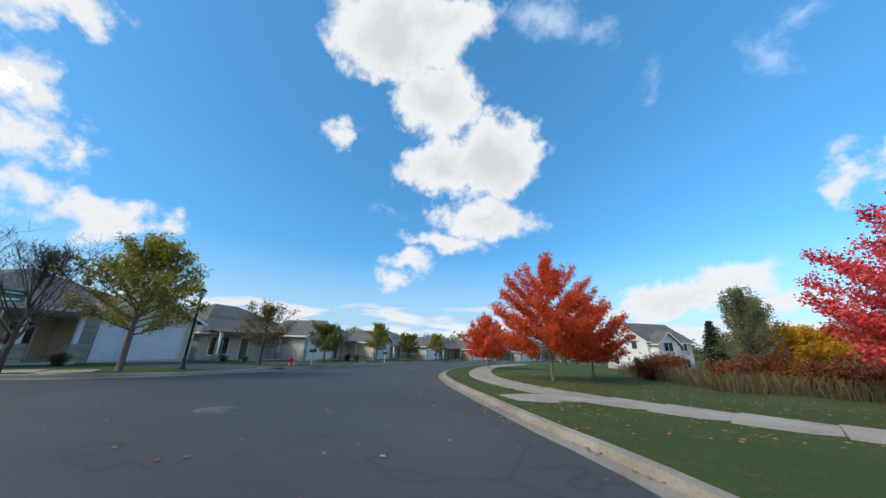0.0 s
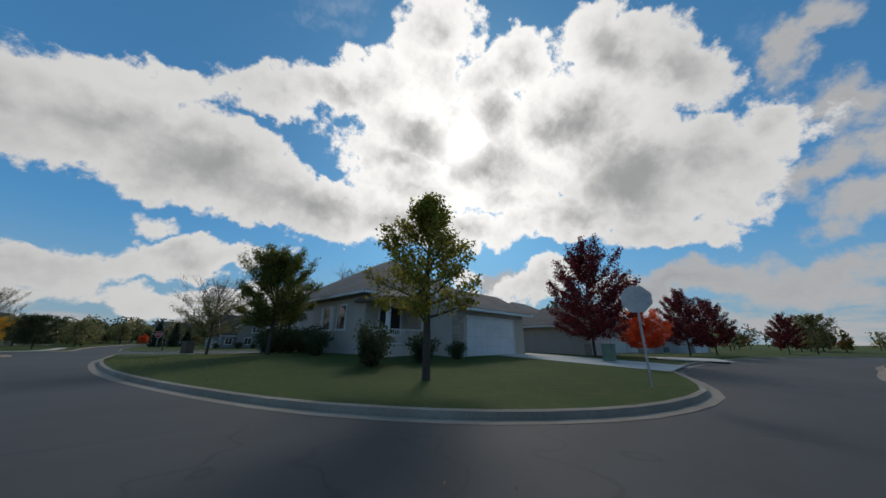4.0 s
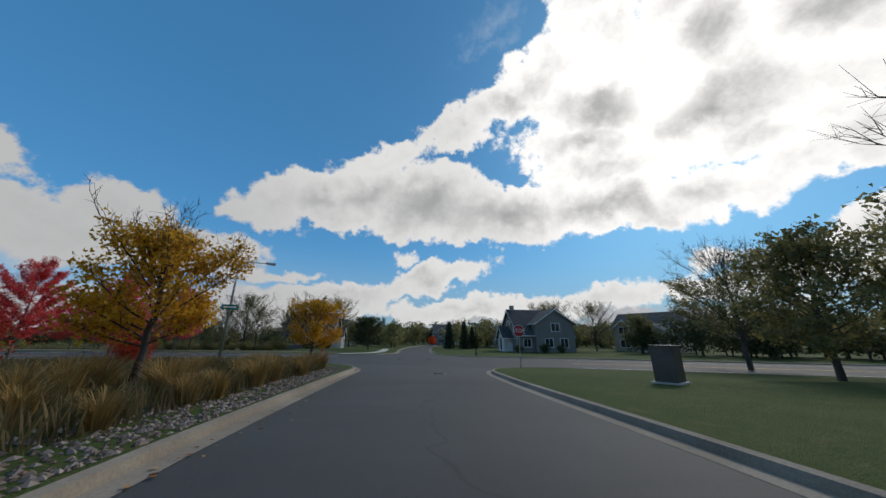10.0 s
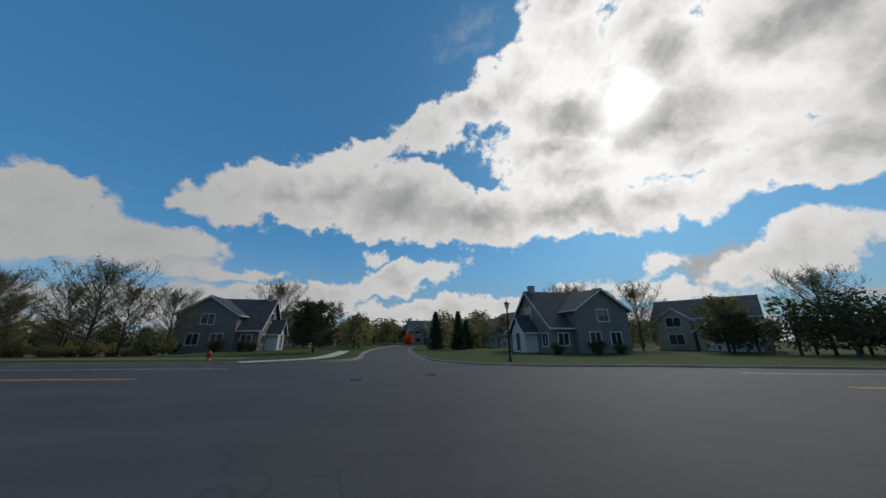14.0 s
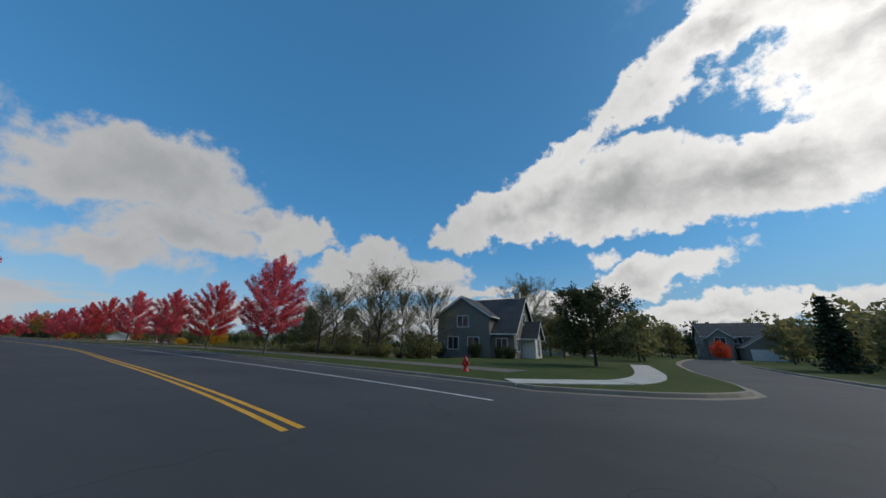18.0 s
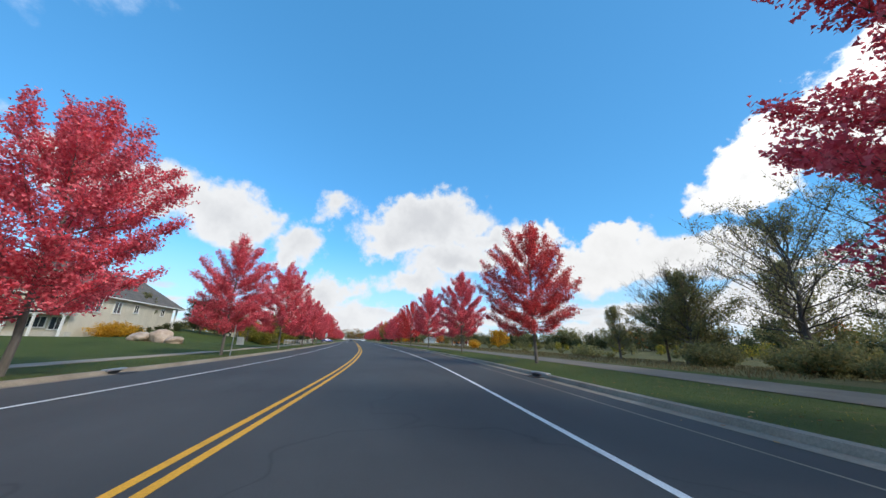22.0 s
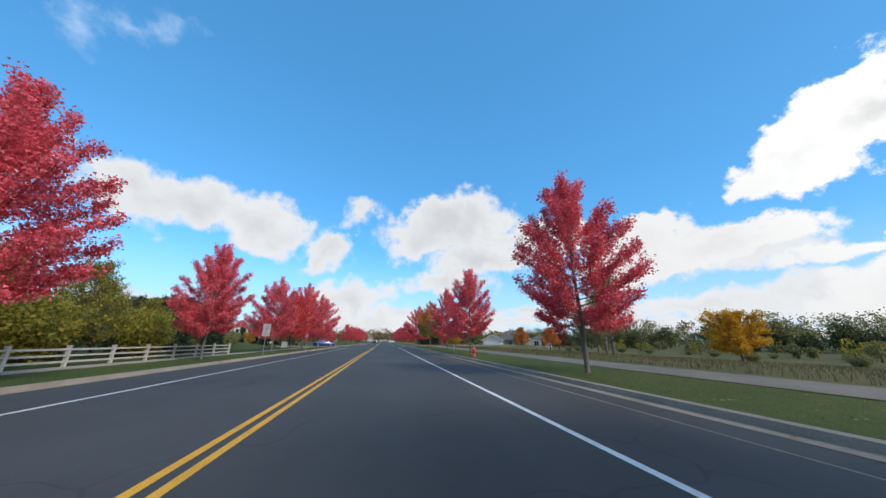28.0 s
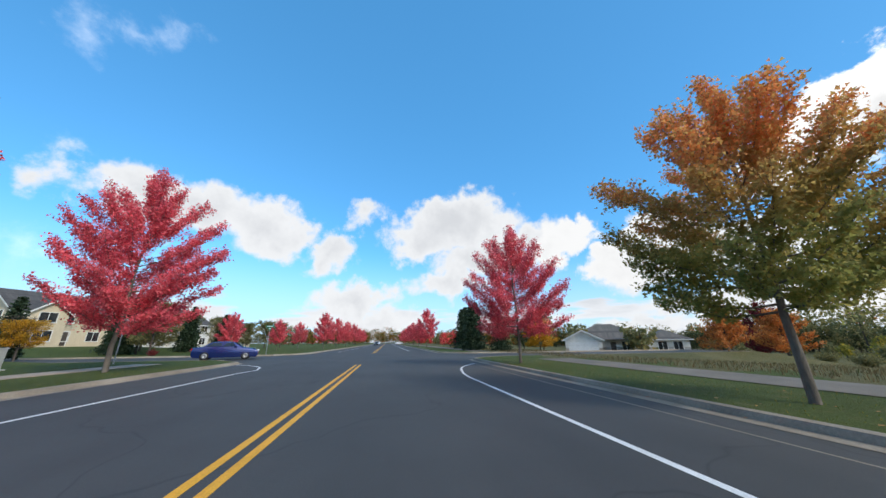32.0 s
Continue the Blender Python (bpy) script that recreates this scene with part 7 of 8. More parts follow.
leaf_litter("fallen_leaves", "red leaves under the avenue's maples", 900, lambda r: ((lambda x: (x, mid(x) - r.uniform(8.0, 12)))(r.uniform(20, 165))), 89)
leaf_litter("fallen_leaves", "red leaves in the far gutter", 260, lambda r: ((lambda x: (x, mid(x) - HALF + abs(r.normal(0, 0.3))))(r.uniform(15, 160))), 90, 0.012)


ROAD_RING = offset(LOOP, 3.0)[::3]


def woods(name, label, mat, count, place, high, seed, cards=330, size=0.62):
    """A belt of trees far off: crowns of several leafy heads over short trunks."""
    r = np.random.default_rng(seed)
    centers, wv, wf = [], [], []
    for i in range(count):
        x, y = place(r)
        while inside(x, y, ROAD_RING):
            x, y = place(r)
        h = high * r.uniform(0.65, 1.15)
        w = h * r.uniform(0.36, 0.55)
        z = terrain(x, y)
        tube(wv, wf, [(x, y, z - 0.3), (x, y, z + h * 0.6)], [0.16, 0.06], 4)
        heads = r.normal(0, 1, (9, 3))
        heads /= np.linalg.norm(heads, axis=1, keepdims=True)
        heads *= np.array((w * 0.55, w * 0.55, h * 0.27))
        heads += np.array((x, y, z + h * 0.56))
        p = r.normal(0, 1, (cards, 3))
        p /= np.linalg.norm(p, axis=1, keepdims=True)
        p *= r.uniform(0.6, 1.0, (cards, 1))
        p *= np.array((w * 0.5, w * 0.5, h * 0.2))
        p += heads[r.integers(0, 9, cards)]
        low = r.uniform(0, 1, cards) < 0.22
        p[low, 2] = z + r.uniform(0.1, 0.45, low.sum()) * h
        centers.append(p)
    v, f = leaf_tips(r, np.concatenate(centers), 1, (0.1, 0.1, 0.1), size * 1.25)
    n = len(v)
    me = mesh_of(name, v + wv, f + [tuple(n + k for k in q) for q in wf], [mat, DARK_BARK])
    me.polygons.foreach_set("material_index", [0] * len(f) + [1] * len(wf))
    return tagged(new(name, me), label, "woods", kind="stuff")


def south_belt(r):
    x = r.uniform(20, 420)
    return x, -118 - r.uniform(0, 1) ** 2 * 45 + (x - 100) * 0.08


woods("far_woods", "dark olive woods beyond the meadow", OLIVE_LEAF, 190, south_belt, 9.0, 91, 560, 0.36)
woods("far_woods", "rust and brown trees among the far woods", TURNING_LEAF, 26, south_belt, 9.5, 92)
woods("far_woods", "dark green trees among the far woods", SHRUB_LEAF, 90, south_belt, 9.0, 93, 560, 0.36)


def ring_belt(r):
    while True:
        a = r.uniform(0, 2 * math.pi)
        d = r.uniform(150, 230)
        x, y = 20 + d * math.cos(a) * 1.1, 20 + d * math.sin(a)
        if x > 110 and -60 < y < 60:
            continue
        if x > 20 and y < -70:
            continue
        return x, y


woods("far_woods", "belt of olive autumn trees round the houses", OLIVE_LEAF, 170, ring_belt, 9.5, 94)
woods("far_woods", "belt of dark green trees round the houses", SHRUB_LEAF, 110, ring_belt, 9.5, 95)
woods("far_woods", "orange and red trees in the far belt", TURNING_LEAF, 46, ring_belt, 8.5, 96)


def east_end(r):
    x = r.uniform(300, 430)
    s = 1 if r.uniform(0, 1) < 0.5 else -1
    return x, -22.6 + s * r.uniform(14, 70)


woods("far_woods", "mixed autumn trees at the end of the avenue", TURNING_LEAF, 44, east_end, 10.0, 97)
woods("far_woods", "red trees at the end of the avenue", RED_LEAF, 26, east_end, 9.0, 98)
woods("far_woods", "green trees at the end of the avenue", OLIVE_LEAF, 44, east_end, 11.0, 99)
woods("far_woods", "trees closing the view of the avenue", TURNING_LEAF, 44, lambda r: (r.uniform(440, 470), r.uniform(-60, 15)), 15.0, 100)
woods("far_woods", "trees behind the northern houses", OLIVE_LEAF, 46, lambda r: (r.uniform(30, 260), r.uniform(42, 75)), 9.0, 101)
woods("far_woods", "trees behind the southern houses", OLIVE_LEAF, 60, lambda r: (r.uniform(-75, 18), -52 - r.uniform(0, 1) * 60 - (0 if r.uniform(0, 1) > 0.2 else 10)), 7.5, 102, 520, 0.42)
woods("far_woods", "trees behind the western houses", SHRUB_LEAF, 30, lambda r: (r.uniform(-110, -50), r.uniform(-20, 34)), 8.0, 103)

woods("far_woods", "dense undergrowth along the meadow's far edge", SHRUB_LEAF, 120, lambda r: ((lambda x: (x, -112 - r.uniform(0, 1) * 14 + (x - 100) * 0.08))(r.uniform(20, 300))), 5.0, 105, 480, 0.3)
woods("meadow_thicket", "olive and yellow scrub round the pond", LIME_LEAF, 26, lambda r: ((lambda x: (x, -86 - r.uniform(0, 1) * 14))(r.uniform(60, 175))), 2.8, 106, 330, 0.22)
woods("meadow_thicket", "grey-green scrub in the meadow", OLIVE_LEAF, 40, lambda r: ((lambda x: (x, -80 - r.uniform(0, 1) * 24))(r.uniform(30, 190))), 2.6, 107, 330, 0.22)

def south_row(r):
    x = r.uniform(-120, 60)
    return x, -112 - r.uniform(0, 1) * 40 - (x + 10) * 0.1


woods("far_woods", "dark treeline closing the southern streets", SHRUB_LEAF, 90, south_row, 9.5, 108)
woods("far_woods", "olive treeline closing the southern streets", OLIVE_LEAF, 60, south_row, 10.5, 109)
woods("far_woods", "dark trees across the avenue to the west", SHRUB_LEAF, 46, lambda r: ((lambda x: (x, mid(x) - 15 - r.uniform(0, 1) * 14))(r.uniform(-100, -38))), 6.5, 110, 900, 0.26)
woods("far_woods", "olive trees among the western gardens", OLIVE_LEAF, 40, lambda r: ((lambda x: (x, -58 - r.uniform(0, 1) * 20))(r.uniform(-90, -20))), 7.0, 111)
woods("far_woods", "trees behind the corner garden", OLIVE_LEAF, 16, lambda r: (r.uniform(-64, -42), r.uniform(0, 30)), 7.0, 112, 1100, 0.24)

blades_field("meadow_grass", "tall rusty weeds among the sumac", 9000, lambda r: (r.uniform(12.5, 31), 73.5 + r.uniform(0, 1) ** 1.2 * 16), 0.85, FIELD_GRASS, 113, 0.016)
woods("far_woods", "trees behind the white and beige houses", OLIVE_LEAF, 22, lambda r: (r.uniform(2, 62), r.uniform(128, 160)), 8.0, 114, 420, 0.5)
woods("far_woods", "yellowing trees beside the beige house", LIME_LEAF, 8, lambda r: (r.uniform(30, 56), r.uniform(84, 94)), 5.5, 115, 700, 0.3)

# ---- street furniture and small things ----
def text_mesh(word, size, mat, name="lettering"):
    cu = bpy.data.curves.new(name, "FONT")
    cu.body, cu.size, cu.align_x, cu.align_y, cu.extrude = word, size, "CENTER", "CENTER", 0.002
    tmp = bpy.data.objects.new(name, cu)
    scene.collection.objects.link(tmp)
    me = bpy.data.meshes.new_from_object(tmp.evaluated_get(bpy.context.evaluated_depsgraph_get()))
    bpy.data.objects.remove(tmp)
    me.materials.clear()
    me.materials.append(mat)
    return me


def octagon(r, t):
    bm = bmesh.new()
    ring = [(r * math.cos(math.pi / 8 + i * math.pi / 4), r * math.sin(math.pi / 8 + i * math.pi / 4)) for i in range(8)]
    a = [bm.verts.new((x, 0, z)) for x, z in ring]
    b = [bm.verts.new((x, t, z)) for x, z in ring]
    bm.faces.new(a)
    bm.faces.new(b[::-1])
    for i in range(8):
        bm.faces.new((a[i], b[i], b[(i + 1) % 8], a[(i + 1) % 8]))
    bmesh.ops.recalc_face_normals(bm, faces=list(bm.faces))
    return bm


def sign_post(parent, high, wide=0.05):
    bm = boxed(-wide / 2, wide / 2, -0.018, 0.018, -0.3, high)
    box(bm, -wide / 2 - 0.006, -wide / 2 + 0.012, -0.026, -0.018, -0.3, high)
    box(bm, wide / 2 - 0.012, wide / 2 + 0.006, -0.026, -0.018, -0.3, high)
    part("post", bm, GALV, parent)


def stop_sign(x, y, turn, label):
    """The face looks to local -y."""
    t = thing("stop_sign", label, "stop sign", (x, y, terrain(x, y)), turn)
    sign_post(t, 2.72)
    for name, r, mat, yy, dep in (("plate", 0.405, SIGN_BACK, -0.031, 0.004), ("white_border", 0.403, SIGN_WHITE, -0.034, 0.0025), ("red_face", 0.375, SIGN_RED, -0.037, 0.0025)):
        bm = octagon(r, dep)
        bmesh.ops.translate(bm, vec=(0, yy, 2.36), verts=list(bm.verts))
        part(name, bm, mat, t)
    ob = part("lettering", text_mesh("STOP", 0.34, SIGN_WHITE), None, t)
    ob.matrix_basis = pose(0, -0.04, 2.36, 90, 0, 0)
    for z in (2.15, 2.57):
        part("bolt", boxed(-0.012, 0.012, -0.046, -0.037, z - 0.012, z + 0.012), GALV, t)
    return t


stop_sign(-14.0, 53.0, -86, "stop sign seen from its grey back, on a steel post")
stop_sign(-7.4, 2.3, 172, "red stop sign on a steel post at the avenue")
stop_sign(163.0, -7.6, 178, "stop sign at the mouth of a side street")


def name_sign(x, y, turn, label, high=2.7):
    t = thing("street_sign", label, "street sign", (x, y, terrain(x, y)), turn)
    sign_post(t, high)
    for k, (z, a) in enumerate(((high + 0.02, 0), (high + 0.26, 84))):
        m = Matrix.Rotation(radians(a), 4, "Z")
        bl = part("blade", on_wall(boxed(-0.45, 0.45, -0.012, 0.012, z, z + 0.22, bevel=0.004), m), SIGN_GREEN, t)
        for s in (-1, 1):
            part("text_bar", on_wall(boxed(-0.33, 0.33, s * 0.0155 - 0.002, s * 0.0155 + 0.002, z + 0.08, z + 0.15), m), SIGN_WHITE, bl)
    return t


name_sign(-14.4, 63.9, 25, "green street name signs on a steel post", 2.45)
name_sign(177.8, -11.0, 0, "green street name signs on a steel post", 2.6)


def post_lantern(x, y, high, label):
    t = thing("street_lamp", label, "street lamp", (x, y, terrain(x, y)))
    part("base", lathe([(0.16, -0.1), (0.16, 0.08), (0.11, 0.14), (0.1, 0.5), (0.075, 0.58)]), BLACK_METAL, t)
    part("pole", lathe([(0.06, 0.5), (0.05, high - 0.62), (0.075, high - 0.6), (0.075, high - 0.55), (0.045, high - 0.53)], 14), BLACK_METAL, t)
    part("lantern_glass", lathe([(0.1, high - 0.5), (0.17, high - 0.14)], 8), LANTERN_GLASS, t)
    bm = bmesh.new()
    for i in range(8):
        a = i * math.pi / 4
        v, f = [], []
        tube(v, f, [(0.1 * math.cos(a), 0.1 * math.sin(a), high - 0.52), (0.175 * math.cos(a), 0.175 * math.sin(a), high - 0.13)], [0.01, 0.01], 4)
        vs = [bm.verts.new(p) for p in v]
        for q in f:
            bm.faces.new([vs[k] for k in q])
    part("cage", bm, BLACK_METAL, t)
    part("cap", lathe([(0.23, high - 0.14), (0.2, high - 0.1), (0.06, high), (0.025, high + 0.03), (0.02, high + 0.1), (0.004, high + 0.12)]), BLACK_METAL, t)
    return t


post_lantern(-13.6, 70.2, 4.3, "black post-top lantern street lamp on the corner lawn")
post_lantern(-9.8, -19.6, 4.2, "black post-top lantern street lamp across the avenue")


def arm_lamp(x, y, turn, label):
    t = thing("street_lamp", label, "street lamp", (x, y, terrain(x, y)), turn)
    part("base", lathe([(0.2, -0.1), (0.2, 0.06), (0.13, 0.1), (0.12, 0.3)]), PALE_CONCRETE, t)
    part("pole", lathe([(0.1, 0.1), (0.06, 7.1), (0.05, 7.15)], 14), GALV, t)
    part("arm", tubes("arm", [([(0, 0, 6.95), (0.4, 0, 7.12), (1.0, 0, 7.2), (1.75, 0, 7.22)], [0.045, 0.04, 0.035, 0.03])], GALV), None, t)
    head = part("lamp_head", boxed(1.7, 2.4, -0.13, 0.13, 7.16, 7.3, bevel=0.05), UTILITY_GREY, t)
    part("lens", boxed(1.85, 2.35, -0.1, 0.1, 7.13, 7.162), LANTERN_GLASS, head)
    b = part("name_blade", boxed(-0.5, 0.5, -0.135, -0.115, 3.6, 3.95), SIGN_GREEN, t)
    part("text_bar", boxed(-0.38, 0.38, -0.14, -0.136, 3.73, 3.83), SIGN_WHITE, b)
    return t


arm_lamp(12.6, -1.5, 200, "tall steel street lamp with a curved arm and green name sign")


def hydrant(x, y, label):
    t = thing("fire_hydrant", label, "hydrant", (x, y, terrain(x, y)))
    part("barrel", lathe([(0.17, -0.1), (0.17, 0.05), (0.11, 0.08), (0.1, 0.42), (0.14, 0.44), (0.14, 0.48), (0.12, 0.52), (0.1, 0.61), (0.045, 0.67), (0.03, 0.7), (0.026, 0.74)]), HYDRANT_RED, t)
    for a in (0, 90, 180):
        m = Matrix.Rotation(radians(a), 4, "Z") @ Matrix.Translation((0.095, 0, 0.36)) @ Matrix.Rotation(radians(90), 4, "Y")
        part("outlet_cap", on_wall(lathe([(0.055, 0.0), (0.055, 0.06), (0.07, 0.065), (0.07, 0.1), (0.02, 0.115)], 12), m), HYDRANT_RED, t)
    return t


hydrant(11.7, -25.8, "red fire hydrant in the verge of the avenue")
hydrant(116.5, -30.85, "red fire hydrant in the verge beside a maple")
hydrant(-13.2, 78.0, "red fire hydrant on a front lawn")


def rail_fence():
    t = thing("rail_fence", "weathered white three-rail fence behind the footpath", "fence", (0, 0, 0))
    n, x0, step = 13, 97.5, 2.4
    high = 0.86
    for i in range(n):
        x = x0 + i * step
        y = mid(x) + 13.6 - 0.045 * (x - x0)
        z = terrain(x, y)
        bm = boxed(x - 0.065, x + 0.065, y - 0.065, y + 0.065, z - 0.3, z + 1.12 * high)
        box(bm, x - 0.08, x + 0.08, y - 0.08, y + 0.08, z + 1.12 * high, z + 1.12 * high + 0.04)
        part("post", bm, FENCE_WHITE, t)
        if i:
            xa = x - step
            ya = mid(xa) + 13.6 - 0.045 * (xa - x0)
            za = terrain(xa, ya)
            for k in (0.26, 0.54, 0.82):
                v, f = [], []
                tube(v, f, [(xa + 0.065, ya, za + k), (x - 0.065, y, z + k)], [0.062, 0.062], 4)
                part("rail", mesh_of("rail", v, f, FENCE_WHITE), None, t)
    return t


rail_fence()


def car(x, y, turn, paint, label, estate=False, z=0.0):
    """A saloon: the nose points to local +x."""
    t = thing("car", label, "car", (x, y, z), turn)
    side = [(-2.28, 0.42), (-2.3, 0.72), (-2.22, 0.98), (-1.62, 1.04), (-1.0, 1.42), (-0.1, 1.47), (0.45, 1.4), (1.15, 1.0), (2.0, 0.86), (2.28, 0.7), (2.32, 0.42), (2.2, 0.24), (-2.15, 0.24)]
    if estate:
        side = [(-2.28, 0.42), (-2.3, 0.8), (-2.26, 1.05), (-2.1, 1.5), (-1.0, 1.6), (0.1, 1.58), (0.6, 1.48), (1.25, 1.05), (2.05, 0.92), (2.3, 0.7), (2.32, 0.42), (2.2, 0.24), (-2.15, 0.24)]
    bm = bmesh.new()
    rings = []
    for yy, k in ((-0.9, 0), (-0.78, 1), (0.78, 1), (0.9, 0)):
        ring = []
        for px, pz in side:
            top = pz > 1.06
            inset = 0.1 if (top and k == 0) else 0.0
            ring.append(bm.verts.new((px * (1.0 if k else 0.985), yy * (0.8 if top else 1.0) if k == 0 else yy * (0.86 if top else 1.0), pz - (0.05 if (k == 0 and not top) else 0.0) - inset * 0.3)))
        rings.append(ring)
    n = len(side)
    for a, b in zip(rings, rings[1:]):
        for i in range(n):
            bm.faces.new((a[i], a[(i + 1) % n], b[(i + 1) % n], b[i]))
    bm.faces.new(rings[0][::-1])
    bm.faces.new(rings[-1])
    bmesh.ops.recalc_face_normals(bm, faces=list(bm.faces))
    for f in bm.faces:
        f.smooth = True
    body = part("body", bm, paint, t)
    es = body.modifiers.new("bevel", "BEVEL")
    es.width, es.segments, es.limit_method = 0.04, 2, "ANGLE"
    for s in (-1, 1):
        for qa, qb in (((-1.35, 1.08), (-0.35, 1.08)), ((-0.27, 1.08), (0.75, 1.06))):
            bm = bmesh.new()
            tall = 1.36 if not estate else 1.48
            p = [(qa[0], qa[1]), (qb[0], qb[1]), (min(qb[0], 0.38), tall), (max(qa[0] + 0.25, -0.95), tall)]
            a = [bm.verts.new((px, s * (0.9 if pz < 1.2 else 0.735), pz)) for px, pz in p]
            b = [bm.verts.new((px, s * (0.88 if pz < 1.2 else 0.715), pz)) for px, pz in p]
            bm.faces.new(a)
            bm.faces.new(b[::-1])
            for i in range(4):
                bm.faces.new((a[i], b[i], b[(i + 1) % 4], a[(i + 1) % 4]))
            bmesh.ops.recalc_face_normals(bm, faces=list(bm.faces))
            part("side_window", bm, GLASS, t)
        for wx in (-1.38, 1.4):
            m = Matrix.Translation((wx, s * 0.8, 0.33)) @ Matrix.Rotation(radians(90), 4, "X")
            wheel = part("wheel", on_wall(lathe([(0.2, -0.1), (0.3, -0.11), (0.33, -0.07), (0.33, 0.07), (0.3, 0.11), (0.2, 0.1)], 24), m), RUBBER, t)
            part("rim", on_wall(lathe([(0.2, -0.105), (0.15, -0.115), (0.04, -0.112), (0.04, 0.112), (0.15, 0.115), (0.2, 0.105)], 16), m), GALV, wheel)
        part("head_lamp", boxed(2.1, 2.3, s * 0.62 - 0.16, s * 0.62 + 0.16, 0.66, 0.78, bevel=0.03), LAMP_CLEAR, t)
        part("tail_lamp", boxed(-2.32, -2.15, s * 0.66 - 0.14, s * 0.66 + 0.14, 0.78, 0.93, bevel=0.03), LAMP_RED, t)
        part("door_mirror", boxed(0.55, 0.72, s * 0.98 - 0.08, s * 0.98 + 0.08, 1.02, 1.14, bevel=0.03), paint, t)
    for name, p in (("windscreen", ((0.52, 1.36), (1.08, 1.035))), ("rear_window", ((-1.06, 1.37), (-1.55, 1.075)))):
        bm = bmesh.new()
        (xa, za), (xb, zb) = p
        if estate and name == "rear_window":
            (xa, za), (xb, zb) = (-2.13, 1.46), (-2.28, 1.08)
        vs = [bm.verts.new(q) for q in ((xa, -0.62, za + 0.05), (xa, 0.62, za + 0.05), (xb + 0.02, 0.74, zb + 0.03), (xb + 0.02, -0.74, zb + 0.03))]
        f = bm.faces.new(vs)
        r = bmesh.ops.extrude_face_region(bm, geom=[f])
        bmesh.ops.translate(bm, vec=(0, 0, -0.02), verts=[e for e in r["geom"] if isinstance(e, bmesh.types.BMVert)])
        bmesh.ops.recalc_face_normals(bm, faces=list(bm.faces))
        part(name, bm, GLASS, t)
    return t


car(169.6, -10.8, -72, CAR_BLUE, "dark blue saloon waiting at the mouth of the side street")
car(300.0, -19.8, 180, CAR_WHITE, "white car far down the avenue", True)
car(268.0, -20.0, 180, CAR_DARK, "dark car far down the avenue")
car(322.0, -31.0, 90, CAR_WHITE, "white car crossing far down the avenue")


def boulder(x, y, s, seed, label, squash=0.6):
    bm = bmesh.new()
    bmesh.ops.create_icosphere(bm, subdivisions=4, radius=1.0)
    off = Vector((seed * 3.1, seed * 1.7, 0))
    for v in bm.verts:
        d = noise.noise(v.co * 1.1 + off) * 0.38 + noise.noise(v.co * 3.2 + off) * 0.12 + noise.noise(v.co * 8 + off) * 0.04
        v.co = v.co * (1 + d)
        v.co.z *= squash
    for f in bm.faces:
        f.smooth = True
    t = thing("boulder", label, "boulder", (x, y, terrain(x, y) + s * squash * 0.45), seed * 50)
    t.scale = (s, s * 0.8, s)
    part("rock", bm, BOULDER, t)


BOULDER = worn("pink_granite", (0.34, 0.25, 0.19), (0.46, 0.35, 0.27), (0.55, 0.45, 0.36), 0.9, 0.9, 14.0, 0.8, 0.04)
boulder(73.4, 1.0, 1.15, 1, "large pinkish granite boulder on the lawn", 0.5)
boulder(73.2, -0.9, 0.95, 2, "tall granite boulder on the lawn", 0.85)
boulder(72.9, -2.2, 0.95, 3, "low granite boulder on the lawn", 0.5)


def cabinet(x, y, w, d, h, mat, label, turn=0):
    t = thing("utility_box", label, "utility box", (x, y, terrain(x, y)), turn)
    part("pad", boxed(-w / 2 - 0.1, w / 2 + 0.1, -d / 2 - 0.1, d / 2 + 0.1, -0.2, 0.06), PALE_CONCRETE, t)
    body = part("body", boxed(-w / 2, w / 2, -d / 2, d / 2, 0.061, h, bevel=0.02), mat, t)
    part("lid", boxed(-w / 2 - 0.03, w / 2 + 0.03, -d / 2 - 0.03, d / 2 + 0.03, h + 0.001, h + 0.06, bevel=0.02), mat, body)
    part("door_panel", boxed(-w / 2 + 0.05, w / 2 - 0.05, -d / 2 - 0.015, -d / 2 - 0.001, 0.15, h - 0.08), mat, body)
    part("latch", boxed(-0.03, 0.03, -d / 2 - 0.03, -d / 2 - 0.016, h * 0.5, h * 0.5 + 0.12), GALV, body)


cabinet(83.6, -5.2, 0.95, 0.55, 1.0, UTILITY_GREY, "pale grey utility cabinet on the lawn")
cabinet(86.6, -4.6, 0.4, 0.35, 0.85, UTILITY_GREY, "narrow pale utility pedestal on the lawn")
cabinet(-9.4, 11.5, 0.9, 0.7, 1.25, DARK_DOOR, "dark utility cabinet on the lawn", 30)
cabinet(-22.8, 49.6, 0.7, 0.5, 0.9, UTILITY_GREEN, "green utility box beneath the dark red maple")
cabinet(158.5, -5.5, 1.2, 0.7, 1.0, UTILITY_GREY, "grey utility cabinet beside the footpath")
cabinet(-14.0, 79.2, 0.25, 0.25, 0.8, UTILITY_GREY, "small grey pedestal on a front lawn")
cabinet(-14.2, 91.5, 0.6, 0.4, 0.7, UTILITY_GREEN, "green utility box on a front lawn")


def back_sign(x, y, turn, w, h, z0, label):
    t = thing("road_sign", label, "road sign", (x, y, terrain(x, y)), turn)
    sign_post(t, z0 + h + 0.05)
    part("plate", boxed(-w / 2, w / 2, -0.034, -0.028, z0, z0 + h), SIGN_BACK, t)
    return t


